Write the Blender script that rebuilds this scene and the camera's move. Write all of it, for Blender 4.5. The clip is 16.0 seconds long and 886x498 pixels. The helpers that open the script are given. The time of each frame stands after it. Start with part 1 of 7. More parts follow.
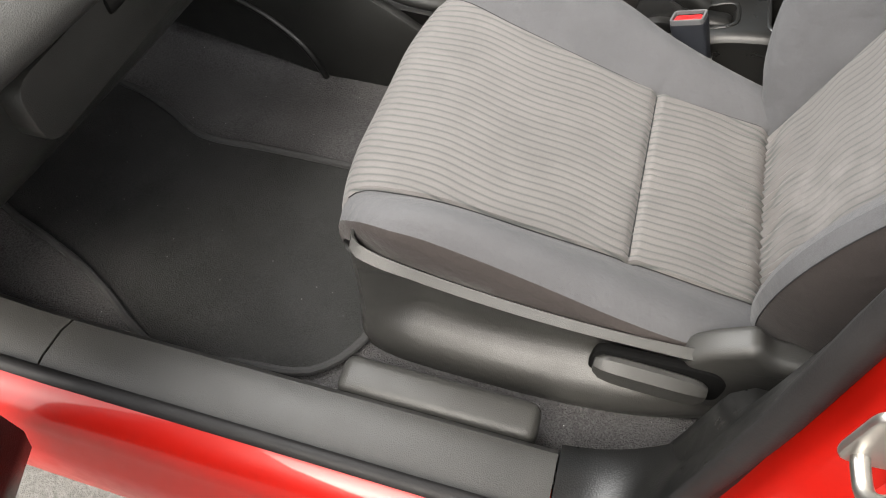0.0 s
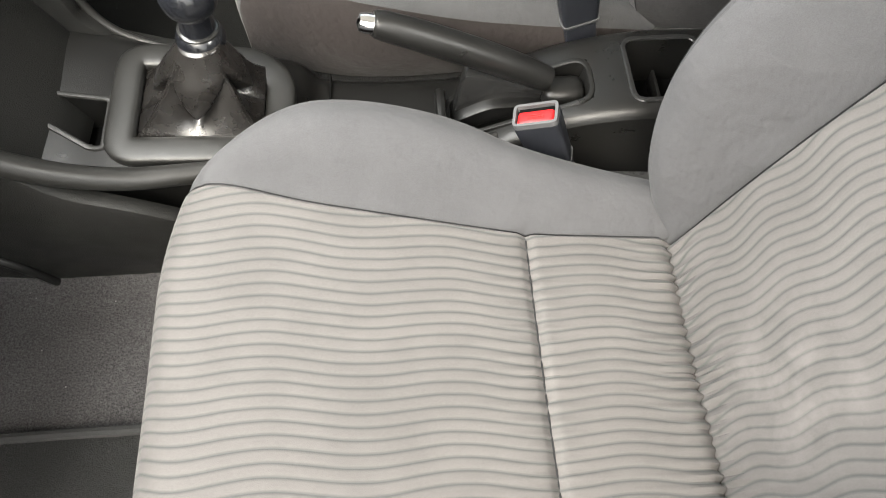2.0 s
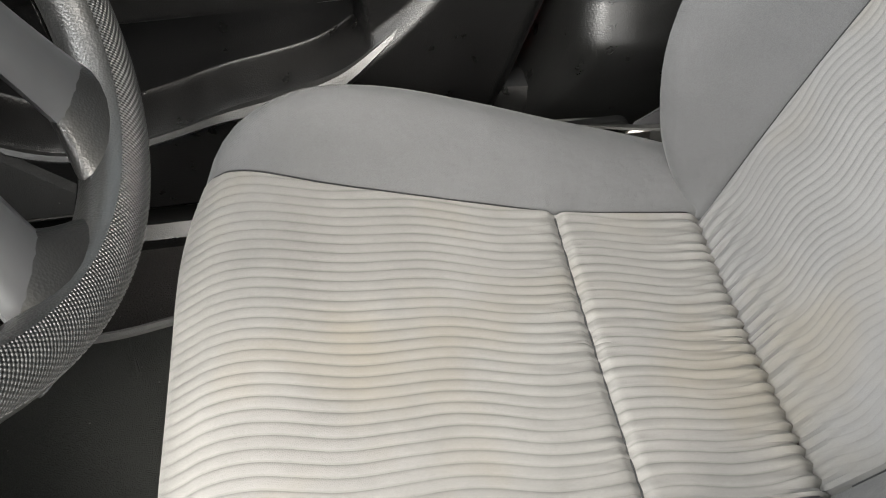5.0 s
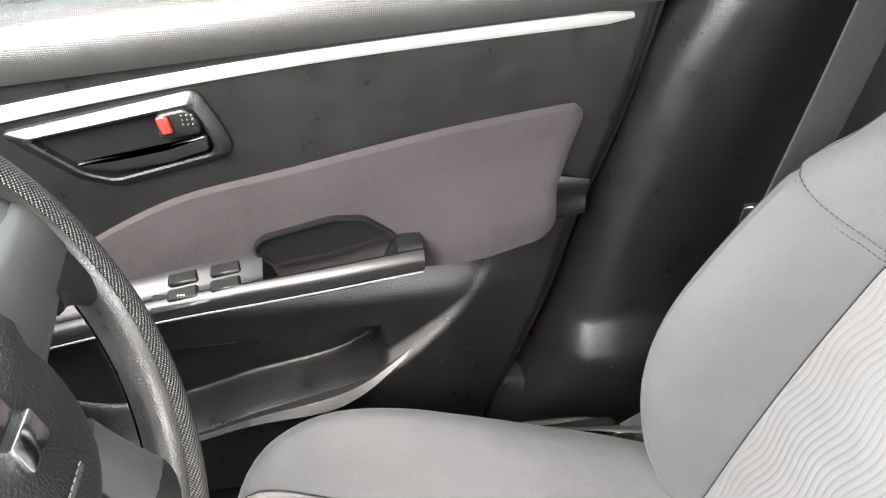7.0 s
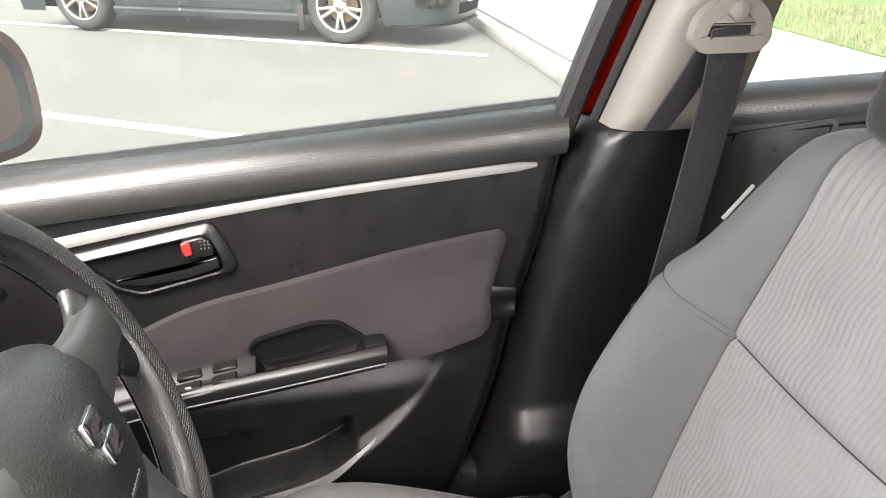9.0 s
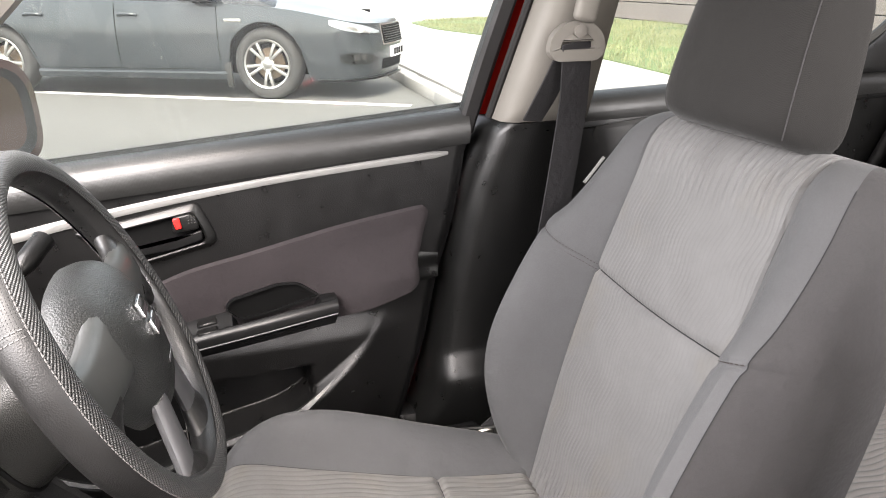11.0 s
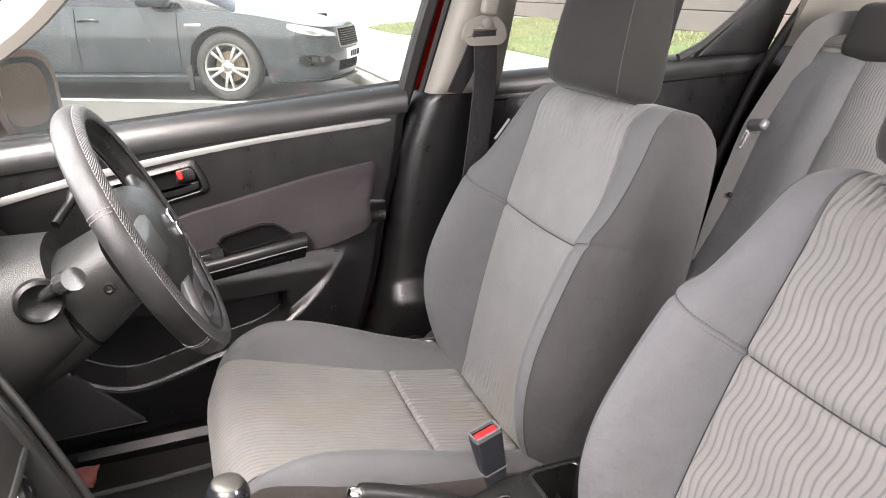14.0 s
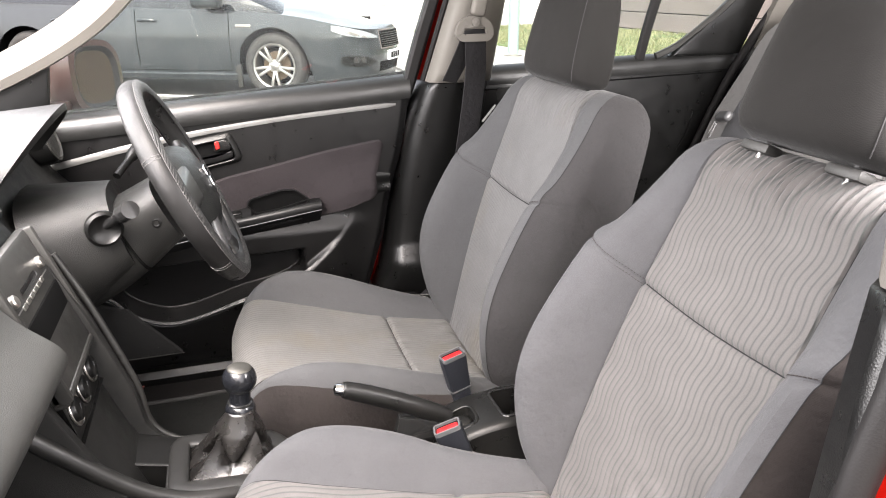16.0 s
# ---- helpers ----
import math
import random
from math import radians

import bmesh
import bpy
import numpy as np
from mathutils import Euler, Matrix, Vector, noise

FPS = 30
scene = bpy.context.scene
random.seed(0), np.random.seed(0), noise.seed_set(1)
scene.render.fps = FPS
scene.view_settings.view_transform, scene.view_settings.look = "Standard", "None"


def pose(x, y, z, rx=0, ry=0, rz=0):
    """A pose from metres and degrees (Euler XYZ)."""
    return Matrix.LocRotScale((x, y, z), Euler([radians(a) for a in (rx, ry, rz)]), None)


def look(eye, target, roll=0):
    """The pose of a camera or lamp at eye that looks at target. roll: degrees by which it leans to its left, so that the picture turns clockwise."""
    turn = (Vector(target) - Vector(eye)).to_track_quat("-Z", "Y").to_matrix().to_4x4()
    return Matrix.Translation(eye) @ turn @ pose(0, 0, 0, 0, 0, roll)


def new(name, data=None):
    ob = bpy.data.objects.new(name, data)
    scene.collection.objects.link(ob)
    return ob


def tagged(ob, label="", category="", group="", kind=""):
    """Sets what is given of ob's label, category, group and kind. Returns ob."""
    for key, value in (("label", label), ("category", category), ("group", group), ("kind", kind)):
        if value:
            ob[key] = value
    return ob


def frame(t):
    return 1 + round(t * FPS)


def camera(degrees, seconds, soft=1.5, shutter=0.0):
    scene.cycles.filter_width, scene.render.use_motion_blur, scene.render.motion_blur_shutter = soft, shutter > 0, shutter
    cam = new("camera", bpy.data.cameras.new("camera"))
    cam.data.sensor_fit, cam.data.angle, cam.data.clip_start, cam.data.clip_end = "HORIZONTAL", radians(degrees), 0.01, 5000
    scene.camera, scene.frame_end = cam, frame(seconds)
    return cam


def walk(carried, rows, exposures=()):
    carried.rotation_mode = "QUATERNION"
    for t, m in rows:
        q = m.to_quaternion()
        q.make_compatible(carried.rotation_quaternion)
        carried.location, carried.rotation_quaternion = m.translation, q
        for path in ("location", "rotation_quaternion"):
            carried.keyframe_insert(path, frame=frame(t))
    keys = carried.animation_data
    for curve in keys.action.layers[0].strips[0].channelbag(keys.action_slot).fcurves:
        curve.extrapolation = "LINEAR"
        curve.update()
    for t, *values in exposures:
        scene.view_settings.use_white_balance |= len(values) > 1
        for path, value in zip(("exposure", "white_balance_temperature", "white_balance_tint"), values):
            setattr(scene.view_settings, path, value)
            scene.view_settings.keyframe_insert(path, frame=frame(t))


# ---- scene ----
cam = camera(64.8, 16.0, soft=1.0)
PATH = [
    (0, (-0.062, -0.973, 1.07), (-0.427, 0.121, -0.564), -2.3),
    (0.5, (-0.084, -0.874, 1.057), (-0.268, 0.179, -0.634), -2.1),
    (1, (-0.113, -0.764, 1.036), (-0.155, 0.255, -0.684), 0.2),
    (1.5, (-0.141, -0.644, 1.034), (-0.06, 0.294, -0.731), 3.4),
    (2, (-0.115, -0.504, 1.024), (-0.033, 0.384, -0.766), 1.4),
    (2.5, (-0.113, -0.373, 1.009), (-0.02, 0.501, -0.787), 0.8),
    (3, (-0.147, -0.252, 0.977), (0.003, 0.596, -0.828), 3.3),
    (3.5, (-0.161, -0.132, 0.95), (-0.008, 0.671, -0.875), 3.8),
    (4, (-0.182, -0.059, 0.91), (0.063, 0.863, -0.848), 6.9),
    (4.5, (-0.162, 0.022, 0.903), (0.034, 1.007, -0.827), 1.9),
    (5, (-0.142, 0.053, 0.929), (0.033, 1.232, -0.677), -0.2),
    (5.2, (-0.14, 0.062, 0.942), (0.033, 1.306, -0.615), -0.4),
    (7.3, (-0.154, 0.082, 1.118), (0.109, 1.68, -0.055), 0.6),
    (7.5, (-0.162, 0.063, 1.129), (0.12, 1.691, 0.002), 0.9),
    (8, (-0.164, 0.013, 1.142), (0.139, 1.7, 0.111), 0.7),
    (8.5, (-0.163, -0.048, 1.153), (0.146, 1.686, 0.205), 0.1),
    (9, (-0.165, -0.115, 1.158), (0.2, 1.648, 0.287), 0.2),
    (9.2, (-0.156, -0.147, 1.155), (0.215, 1.628, 0.311), -0.3),
    (11.5, (-0.247, -0.458, 1.142), (0.362, 1.304, 0.42), -0.2),
    (12, (-0.249, -0.517, 1.147), (0.382, 1.236, 0.421), -0.3),
    (12.5, (-0.253, -0.575, 1.143), (0.392, 1.174, 0.42), -0.3),
    (13, (-0.274, -0.636, 1.144), (0.381, 1.11, 0.421), -0.5),
    (13.5, (-0.305, -0.689, 1.14), (0.359, 1.056, 0.421), -0.5),
    (14, (-0.307, -0.742, 1.143), (0.359, 1.002, 0.426), -0.7),
    (14.5, (-0.293, -0.831, 1.134), (0.37, 0.916, 0.422), -0.6),
    (15, (-0.305, -0.921, 1.143), (0.342, 0.833, 0.432), -0.4),
    (15.5, (-0.299, -0.98, 1.145), (0.305, 0.79, 0.436), -0.4),
    (16, (-0.286, -1.029, 1.143), (0.268, 0.759, 0.439), -0.2),
]
EXPOSURES = [(0, 2.32, 6850, 9), (0.5, 2.58, 6850, 10), (1, 2.68, 6900, 9), (2, 2.58, 6900, 7), (3, 2.85, 6950, 6), (4, 3.05, 6800, 6), (5, 3.08, 6750, 7), (7.5, 3.85, 6700, 11), (8, 3.62, 6700, 12), (8.5, 3.32, 6750, 12), (9.2, 2.93, 6850, 13), (11.5, 2.74, 6850, 15), (13, 2.78, 6850, 16), (16, 2.68, 6850, 15)]
walk(cam, [(t, look(eye, target, roll)) for t, eye, target, roll in PATH], EXPOSURES)

# ---- light ----
world = bpy.data.worlds.new("sky")
scene.world = world
world.use_nodes = True
wt = world.node_tree
sky = wt.nodes.new("ShaderNodeTexSky")
sky.sky_type, sky.sun_disc = "NISHITA", False
SUN_EL, SUN_AZ = 52.0, 200.0
sky.sun_elevation, sky.sun_rotation = radians(SUN_EL), radians(SUN_AZ)
sky.air_density, sky.dust_density, sky.ozone_density = 1.0, 4.0, 0.6
haze = wt.nodes.new("ShaderNodeHueSaturation")  # thin cloud takes the blue out of the sky
haze.inputs["Saturation"].default_value = 0.35
wt.links.new(sky.outputs[0], haze.inputs["Color"])
wt.links.new(haze.outputs[0], wt.nodes["Background"].inputs[0])
wt.nodes["Background"].inputs[1].default_value = 0.15
sun = new("sun", bpy.data.lights.new("sun", "SUN"))
sun.data.energy, sun.data.angle, sun.data.color = 1.05, radians(40), (1.0, 0.96, 0.9)
_az, _el = radians(SUN_AZ), radians(SUN_EL)
sun_way = Vector((math.sin(_az) * math.cos(_el), math.cos(_az) * math.cos(_el), math.sin(_el)))
sun.matrix_world = look(sun_way * 30, (0, 0, 0))

# daylight that falls through the windscreen
pane_light = new("windscreen_daylight", bpy.data.lights.new("windscreen_daylight", "AREA"))
pane_light.data.shape, pane_light.data.size, pane_light.data.size_y = "RECTANGLE", 1.15, 0.62
pane_light.data.energy, pane_light.data.color = 10.0, (0.97, 0.98, 1.0)
pane_light.matrix_world = look((-0.74, 0.0, 1.19), (0.0, 0.0, 0.50))

# daylight that falls through the rear door window
rear_light = new("rear_window_daylight", bpy.data.lights.new("rear_window_daylight", "AREA"))
rear_light.data.shape, rear_light.data.size, rear_light.data.size_y = "RECTANGLE", 0.62, 0.34
rear_light.data.energy, rear_light.data.color = 8.5, (0.98, 0.99, 1.0)
rear_light.matrix_world = look((0.72, -0.66, 1.15), (0.95, 0.40, 0.75))

# ---- materials ----


class Nodes:
    """A small writer of node materials."""

    def __init__(self, name):
        self.m = bpy.data.materials.new(name)
        self.m.use_nodes = True
        self.t = self.m.node_tree
        self.b = self.t.nodes["Principled BSDF"]
        self.co = self.t.nodes.new("ShaderNodeTexCoord").outputs["Object"]

    def set(self, key, value):
        s = self.b.inputs[key]
        if isinstance(value, bpy.types.NodeSocket):
            self.t.links.new(value, s)
        else:
            s.default_value = value

    def put(self, sock, value):
        if isinstance(value, bpy.types.NodeSocket):
            self.t.links.new(value, sock)
        elif value is not None:
            sock.default_value = value

    def math(self, op, a, b=None, clamp=False):
        n = self.t.nodes.new("ShaderNodeMath")
        n.operation, n.use_clamp = op, clamp
        self.put(n.inputs[0], a)
        self.put(n.inputs[1], b)
        return n.outputs[0]

    def noise(self, scale, detail=3.0, rough=0.55, co=None):
        n = self.t.nodes.new("ShaderNodeTexNoise")
        n.inputs["Scale"].default_value, n.inputs["Detail"].default_value, n.inputs["Roughness"].default_value = scale, detail, rough
        self.t.links.new(co or self.co, n.inputs["Vector"])
        return n.outputs["Fac"]

    def voronoi(self, scale, co=None, chance=1.0):
        n = self.t.nodes.new("ShaderNodeTexVoronoi")
        n.inputs["Randomness"].default_value = chance
        n.inputs["Scale"].default_value = scale
        self.t.links.new(co or self.co, n.inputs["Vector"])
        return n.outputs["Distance"]

    def ramp(self, fac, stops):
        n = self.t.nodes.new("ShaderNodeValToRGB")
        self.t.links.new(fac, n.inputs[0])
        e = n.color_ramp.elements
        while len(e) < len(stops):
            e.new(0.5)
        for k, (p, c) in zip(e, stops):
            k.position, k.color = p, (*c, 1) if len(c) == 3 else c
        return n.outputs[0]

    def mix(self, fac, a, b, mode="MIX"):
        n = self.t.nodes.new("ShaderNodeMix")
        n.data_type, n.blend_type = "RGBA", mode
        self.put(n.inputs[0], fac)
        for k, v in ((6, a), (7, b)):
            if isinstance(v, tuple):
                v = (*v, 1) if len(v) == 3 else v
            self.put(n.inputs[k], v)
        return n.outputs[2]

    def bump(self, height, strength=0.3, dist=0.001, normal=None):
        n = self.t.nodes.new("ShaderNodeBump")
        n.inputs["Strength"].default_value, n.inputs["Distance"].default_value = strength, dist
        self.t.links.new(height, n.inputs["Height"])
        if normal is not None:
            self.t.links.new(normal, n.inputs["Normal"])
        return n.outputs[0]

    def xyz(self):
        n = self.t.nodes.new("ShaderNodeSeparateXYZ")
        self.t.links.new(self.co, n.inputs[0])
        return n.outputs

    def combine(self, x, y, z):
        n = self.t.nodes.new("ShaderNodeCombineXYZ")
        for s, v in zip(n.inputs, (x, y, z)):
            self.put(s, v)
        return n.outputs[0]


def tint(c, k):
    return tuple(min(1, v * k) for v in c)


def moulded(name, col, rough=0.5, grain=900, relief=0.35, spec=0.3, wear=0.18, deep=0.0006, chance=1.0):
    """Grained interior plastic."""
    n = Nodes(name)
    big = n.noise(7, 4)
    n.set("Base Color", n.ramp(big, [(0.3, tint(col, 1 - wear)), (0.7, tint(col, 1 + wear))]))
    n.set("Roughness", n.ramp(n.noise(30, 4), [(0.3, (rough - 0.07,) * 3), (0.75, (rough + 0.09,) * 3)]))
    n.set("Specular IOR Level", spec)
    h = n.math("ADD", n.voronoi(grain, None, chance), n.math("MULTIPLY", n.noise(grain * 2.3, 2), 0.5))
    n.set("Normal", n.bump(h, relief, deep))
    return n.m


def cloth(name, col, weave=1400, relief=0.4, wear=0.12, fold=0.6):
    n = Nodes(name)
    x = n.xyz()
    fine = n.noise(weave, 2)
    c = n.ramp(n.noise(9, 5, 0.6), [(0.3, tint(col, 1 - wear)), (0.72, tint(col, 1 + wear))])
    c = n.mix(0.35, c, n.ramp(fine, [(0.35, tint(col, 0.6)), (0.65, tint(col, 1.5))]))
    n.set("Base Color", c)
    n.set("Roughness", 0.9)
    n.set("Specular IOR Level", 0.1)
    n.set("Sheen Weight", 0.06)
    n.set("Sheen Roughness", 0.4)
    folds = n.bump(n.noise(15, 4), fold, 0.013)
    twill = n.math("SINE", n.math("MULTIPLY", n.math("ADD", n.math("ADD", x[0], x[1]), x[2]), 6.2832 / 0.0024))
    n.set("Normal", n.bump(n.math("ADD", fine, n.math("MULTIPLY", twill, 0.07)), relief, 0.0010, folds))
    return n.m


def ribbed(name, col, dark, pitch, worn=0.0, scuff=None):
    """Seat fabric with soft ribs parted by thin wavy dark lines."""
    n = Nodes(name)
    x = n.xyz()
    run = n.math("ADD", x[0], x[2])
    wave = n.math("MULTIPLY", n.math("SINE", n.math("MULTIPLY", run, 6.2832 / 0.118)), 0.0034)
    drift = n.math("MULTIPLY", n.math("SUBTRACT", n.noise(7, 2), 0.5), 0.008)
    s = n.math("DIVIDE", n.math("ADD", n.math("ADD", x[1], wave), drift), pitch)
    f = n.math("FRACT", n.math("ADD", s, 40.0))
    tri = n.math("ABSOLUTE", n.math("SUBTRACT", f, 0.5))
    rib = n.math("SUBTRACT", 1.0, n.math("POWER", n.math("MULTIPLY", tri, 2.0), 2.2))
    line = n.ramp(tri, [(0.30, (0, 0, 0)), (0.49, (0.60, 0.60, 0.60))])
    big = n.noise(6, 5, 0.6)
    fade = n.ramp(big, [(0.38, (1 - worn,) * 3), (0.66, (1.0 - 0.15 * worn,) * 3)])
    body = n.ramp(n.noise(13, 5, 0.65), [(0.28, tint(col, 0.84)), (0.72, tint(col, 1.1))])
    fine = n.noise(1500, 2)
    body = n.mix(0.3, body, n.ramp(fine, [(0.35, tint(col, 0.65)), (0.65, tint(col, 1.35))]))
    if worn:
        stain = n.ramp(n.noise(4.2, 4, 0.6), [(0.5, (0, 0, 0)), (0.68, (0.5, 0.5, 0.5))])
        body = n.mix(stain, body, (col[0] * 1.05, col[1] * 0.94, col[2] * 0.74))
    out = n.mix(n.math("MULTIPLY", line, fade), body, dark)
    if scuff:  # a pale dusty smear round one place
        gap = n.t.nodes.new("ShaderNodeVectorMath")
        gap.operation = "DISTANCE"
        n.t.links.new(n.co, gap.inputs[0])
        gap.inputs[1].default_value = scuff
        near = n.ramp(gap.outputs["Value"], [(0.03, (1, 1, 1)), (0.12, (0, 0, 0))])
        streak = n.ramp(n.noise(24, 5, 0.6), [(0.42, (0, 0, 0)), (0.72, (0.6, 0.6, 0.6))])
        out = n.mix(n.math("MULTIPLY", near, streak), out, tint(col, 1.7))
    n.set("Base Color", out)
    n.set("Roughness", 0.88)
    n.set("Specular IOR Level", 0.15)
    n.set("Sheen Weight", 0.08)
    n.set("Sheen Roughness", 0.4)
    h = n.math("ADD", n.math("MULTIPLY", rib, fade), n.math("MULTIPLY", fine, 0.2))
    soft = n.bump(n.noise(14, 3), 0.3, 0.006)
    n.set("Normal", n.bump(h, 0.42, 0.0022, soft))
    return n.m


def pile(name, col, scale=420, fleck=0.6, lint=True):
    """Carpet pile with flecks."""
    n = Nodes(name)
    f = n.noise(scale, 3, 0.7)
    c = n.ramp(f, [(0.32, tint(col, 1 - fleck)), (0.7, tint(col, 1 + fleck * 1.6))])
    c = n.mix(0.4, c, n.ramp(n.noise(11, 5, 0.6), [(0.3, tint(col, 0.7)), (0.7, tint(col, 1.5))]))
    if lint:
        c = n.mix(n.ramp(n.voronoi(46), [(0.03, (1, 1, 1)), (0.05, (0, 0, 0))]), c, tint(col, 5))
    n.set("Base Color", c)
    n.set("Roughness", 1.0)
    n.set("Specular IOR Level", 0.08)
    n.set("Normal", n.bump(f, 0.9, 0.004))
    return n.m


def paint(name, col, flake=0.0, coat=0.8):
    n = Nodes(name)
    n.set("Base Color", n.ramp(n.noise(3, 4), [(0.3, tint(col, 0.93)), (0.7, tint(col, 1.06))]))
    n.set("Metallic", flake)
    n.set("Roughness", n.ramp(n.noise(40, 3), [(0.3, (0.3,) * 3), (0.7, (0.38,) * 3)]))
    n.set("Specular IOR Level", 0.2)
    n.set("Coat Weight", coat)
    n.set("Coat Roughness", 0.04)
    n.set("Normal", n.bump(n.noise(260, 2), 0.03, 0.0005))
    return n.m


def metal(name, col, rough):
    n = Nodes(name)
    n.set("Base Color", (*col, 1))
    n.set("Metallic", 1.0)
    n.set("Roughness", n.ramp(n.noise(60, 4), [(0.3, (max(0.02, rough - 0.06),) * 3), (0.7, (rough + 0.08,) * 3)]))
    return n.m


def mineral(name, col, scale, contrast, rough=0.9, relief=0.6, dist=0.004, patch=0.25):
    """Asphalt, concrete and the like."""
    n = Nodes(name)
    f = n.noise(scale, 4, 0.7)
    c = n.ramp(f, [(0.3, tint(col, 1 - contrast)), (0.72, tint(col, 1 + contrast))])
    c = n.mix(patch, c, n.ramp(n.noise(0.9, 6, 0.6), [(0.3, tint(col, 0.6)), (0.7, tint(col, 1.35))]))
    n.set("Base Color", c)
    n.set("Roughness", rough)
    n.set("Normal", n.bump(f, relief, dist))
    return n.m


def leather(name, col, rough=0.42, dots=False, spec=0.5, crease=0.0):
    n = Nodes(name)
    n.set("Specular IOR Level", spec)
    v = n.voronoi(650)
    if dots:  # rows of punched holes, laid along the rim
        tc = n.t.nodes.new("ShaderNodeTexCoord").outputs["UV"]
        sp = n.t.nodes.new("ShaderNodeSeparateXYZ")
        n.t.links.new(tc, sp.inputs[0])
        su = n.math("SINE", n.math("MULTIPLY", n.math("ADD", sp.outputs[0], sp.outputs[1]), 6.2832 / 0.0052))
        sv = n.math("SINE", n.math("MULTIPLY", n.math("SUBTRACT", sp.outputs[0], sp.outputs[1]), 6.2832 / 0.0052))
        v = n.math("SUBTRACT", 1.0, n.math("MULTIPLY", su, sv))
    base = n.ramp(n.noise(12, 4), [(0.3, tint(col, 0.8)), (0.7, tint(col, 1.25))])
    if dots:
        base = n.mix(n.ramp(v, [(0.12, (1, 1, 1)), (0.30, (0, 0, 0))]), base, tint(col, 0.25))
    n.set("Base Color", base)
    n.set("Roughness", n.ramp(n.noise(45, 4), [(0.3, (rough - 0.08,) * 3), (0.7, (rough + 0.1,) * 3)]))
    h = n.ramp(v, [(0.10, (0, 0, 0)), (0.35, (1, 1, 1))]) if dots else v
    folds = n.bump(n.noise(24, 2, 0.4), crease, 0.010) if crease else None
    n.set("Normal", n.bump(h, 0.5 if dots else 0.18, 0.0009, folds))
    return n.m


def woven(name):
    """Black mesh with pale knots, laid along a strip in metres."""
    n = Nodes(name)
    tc = n.t.nodes.new("ShaderNodeTexCoord").outputs["UV"]
    sp = n.t.nodes.new("ShaderNodeSeparateXYZ")
    n.t.links.new(tc, sp.inputs[0])
    su = n.math("SINE", n.math("MULTIPLY", sp.outputs[0], 6.2832 / 0.0031))
    sv = n.math("SINE", n.math("MULTIPLY", n.math("ADD", sp.outputs[1], n.math("MULTIPLY", sp.outputs[0], 0.35)), 6.2832 / 0.0031))
    w = n.math("ADD", n.math("MULTIPLY", n.math("MULTIPLY", su, sv), 0.5), 0.5)
    n.set("Base Color", n.ramp(w, [(0.30, (0.004, 0.004, 0.004)), (0.72, (0.042, 0.0415, 0.041))]))
    n.set("Roughness", 0.45)
    n.set("Normal", n.bump(w, 0.9, 0.0016))
    return n.m


def glazing(name, tintcol=(0.93, 0.97, 0.95)):
    """Thin glass: clear, with a faint mirror on it."""
    n = Nodes(name)
    t = n.t
    out = [k for k in t.nodes if k.type == "OUTPUT_MATERIAL"][0]
    clear = t.nodes.new("ShaderNodeBsdfTransparent")
    clear.inputs[0].default_value = (*tintcol, 1)
    gloss = t.nodes.new("ShaderNodeBsdfGlossy")
    gloss.inputs["Roughness"].default_value = 0.02
    fr = t.nodes.new("ShaderNodeLayerWeight")
    fr.inputs[0].default_value = 0.5
    gain = n.math("ADD", n.math("MULTIPLY", n.math("POWER", fr.outputs["Facing"], 4.0), 0.5), 0.035)
    mx = t.nodes.new("ShaderNodeMixShader")
    t.links.new(gain, mx.inputs[0])
    t.links.new(clear.outputs[0], mx.inputs[1])
    t.links.new(gloss.outputs[0], mx.inputs[2])
    film = t.nodes.new("ShaderNodeBsdfTranslucent")  # thin film of dust
    film.inputs[0].default_value = (0.86, 0.85, 0.82, 1)
    dust = t.nodes.new("ShaderNodeMixShader")
    t.links.new(n.ramp(n.noise(5, 5, 0.6), [(0.3, (0.012,) * 3), (0.75, (0.036,) * 3)]), dust.inputs[0])
    t.links.new(mx.outputs[0], dust.inputs[1])
    t.links.new(film.outputs[0], dust.inputs[2])
    t.links.new(dust.outputs[0], out.inputs[0])
    return n.m


def plain(name, col, rough=0.5, spec=0.5):
    n = Nodes(name)
    n.set("Base Color", n.ramp(n.noise(25, 3), [(0.3, tint(col, 0.9)), (0.7, tint(col, 1.1))]))
    n.set("Roughness", rough)
    n.set("Specular IOR Level", spec)
    return n.m


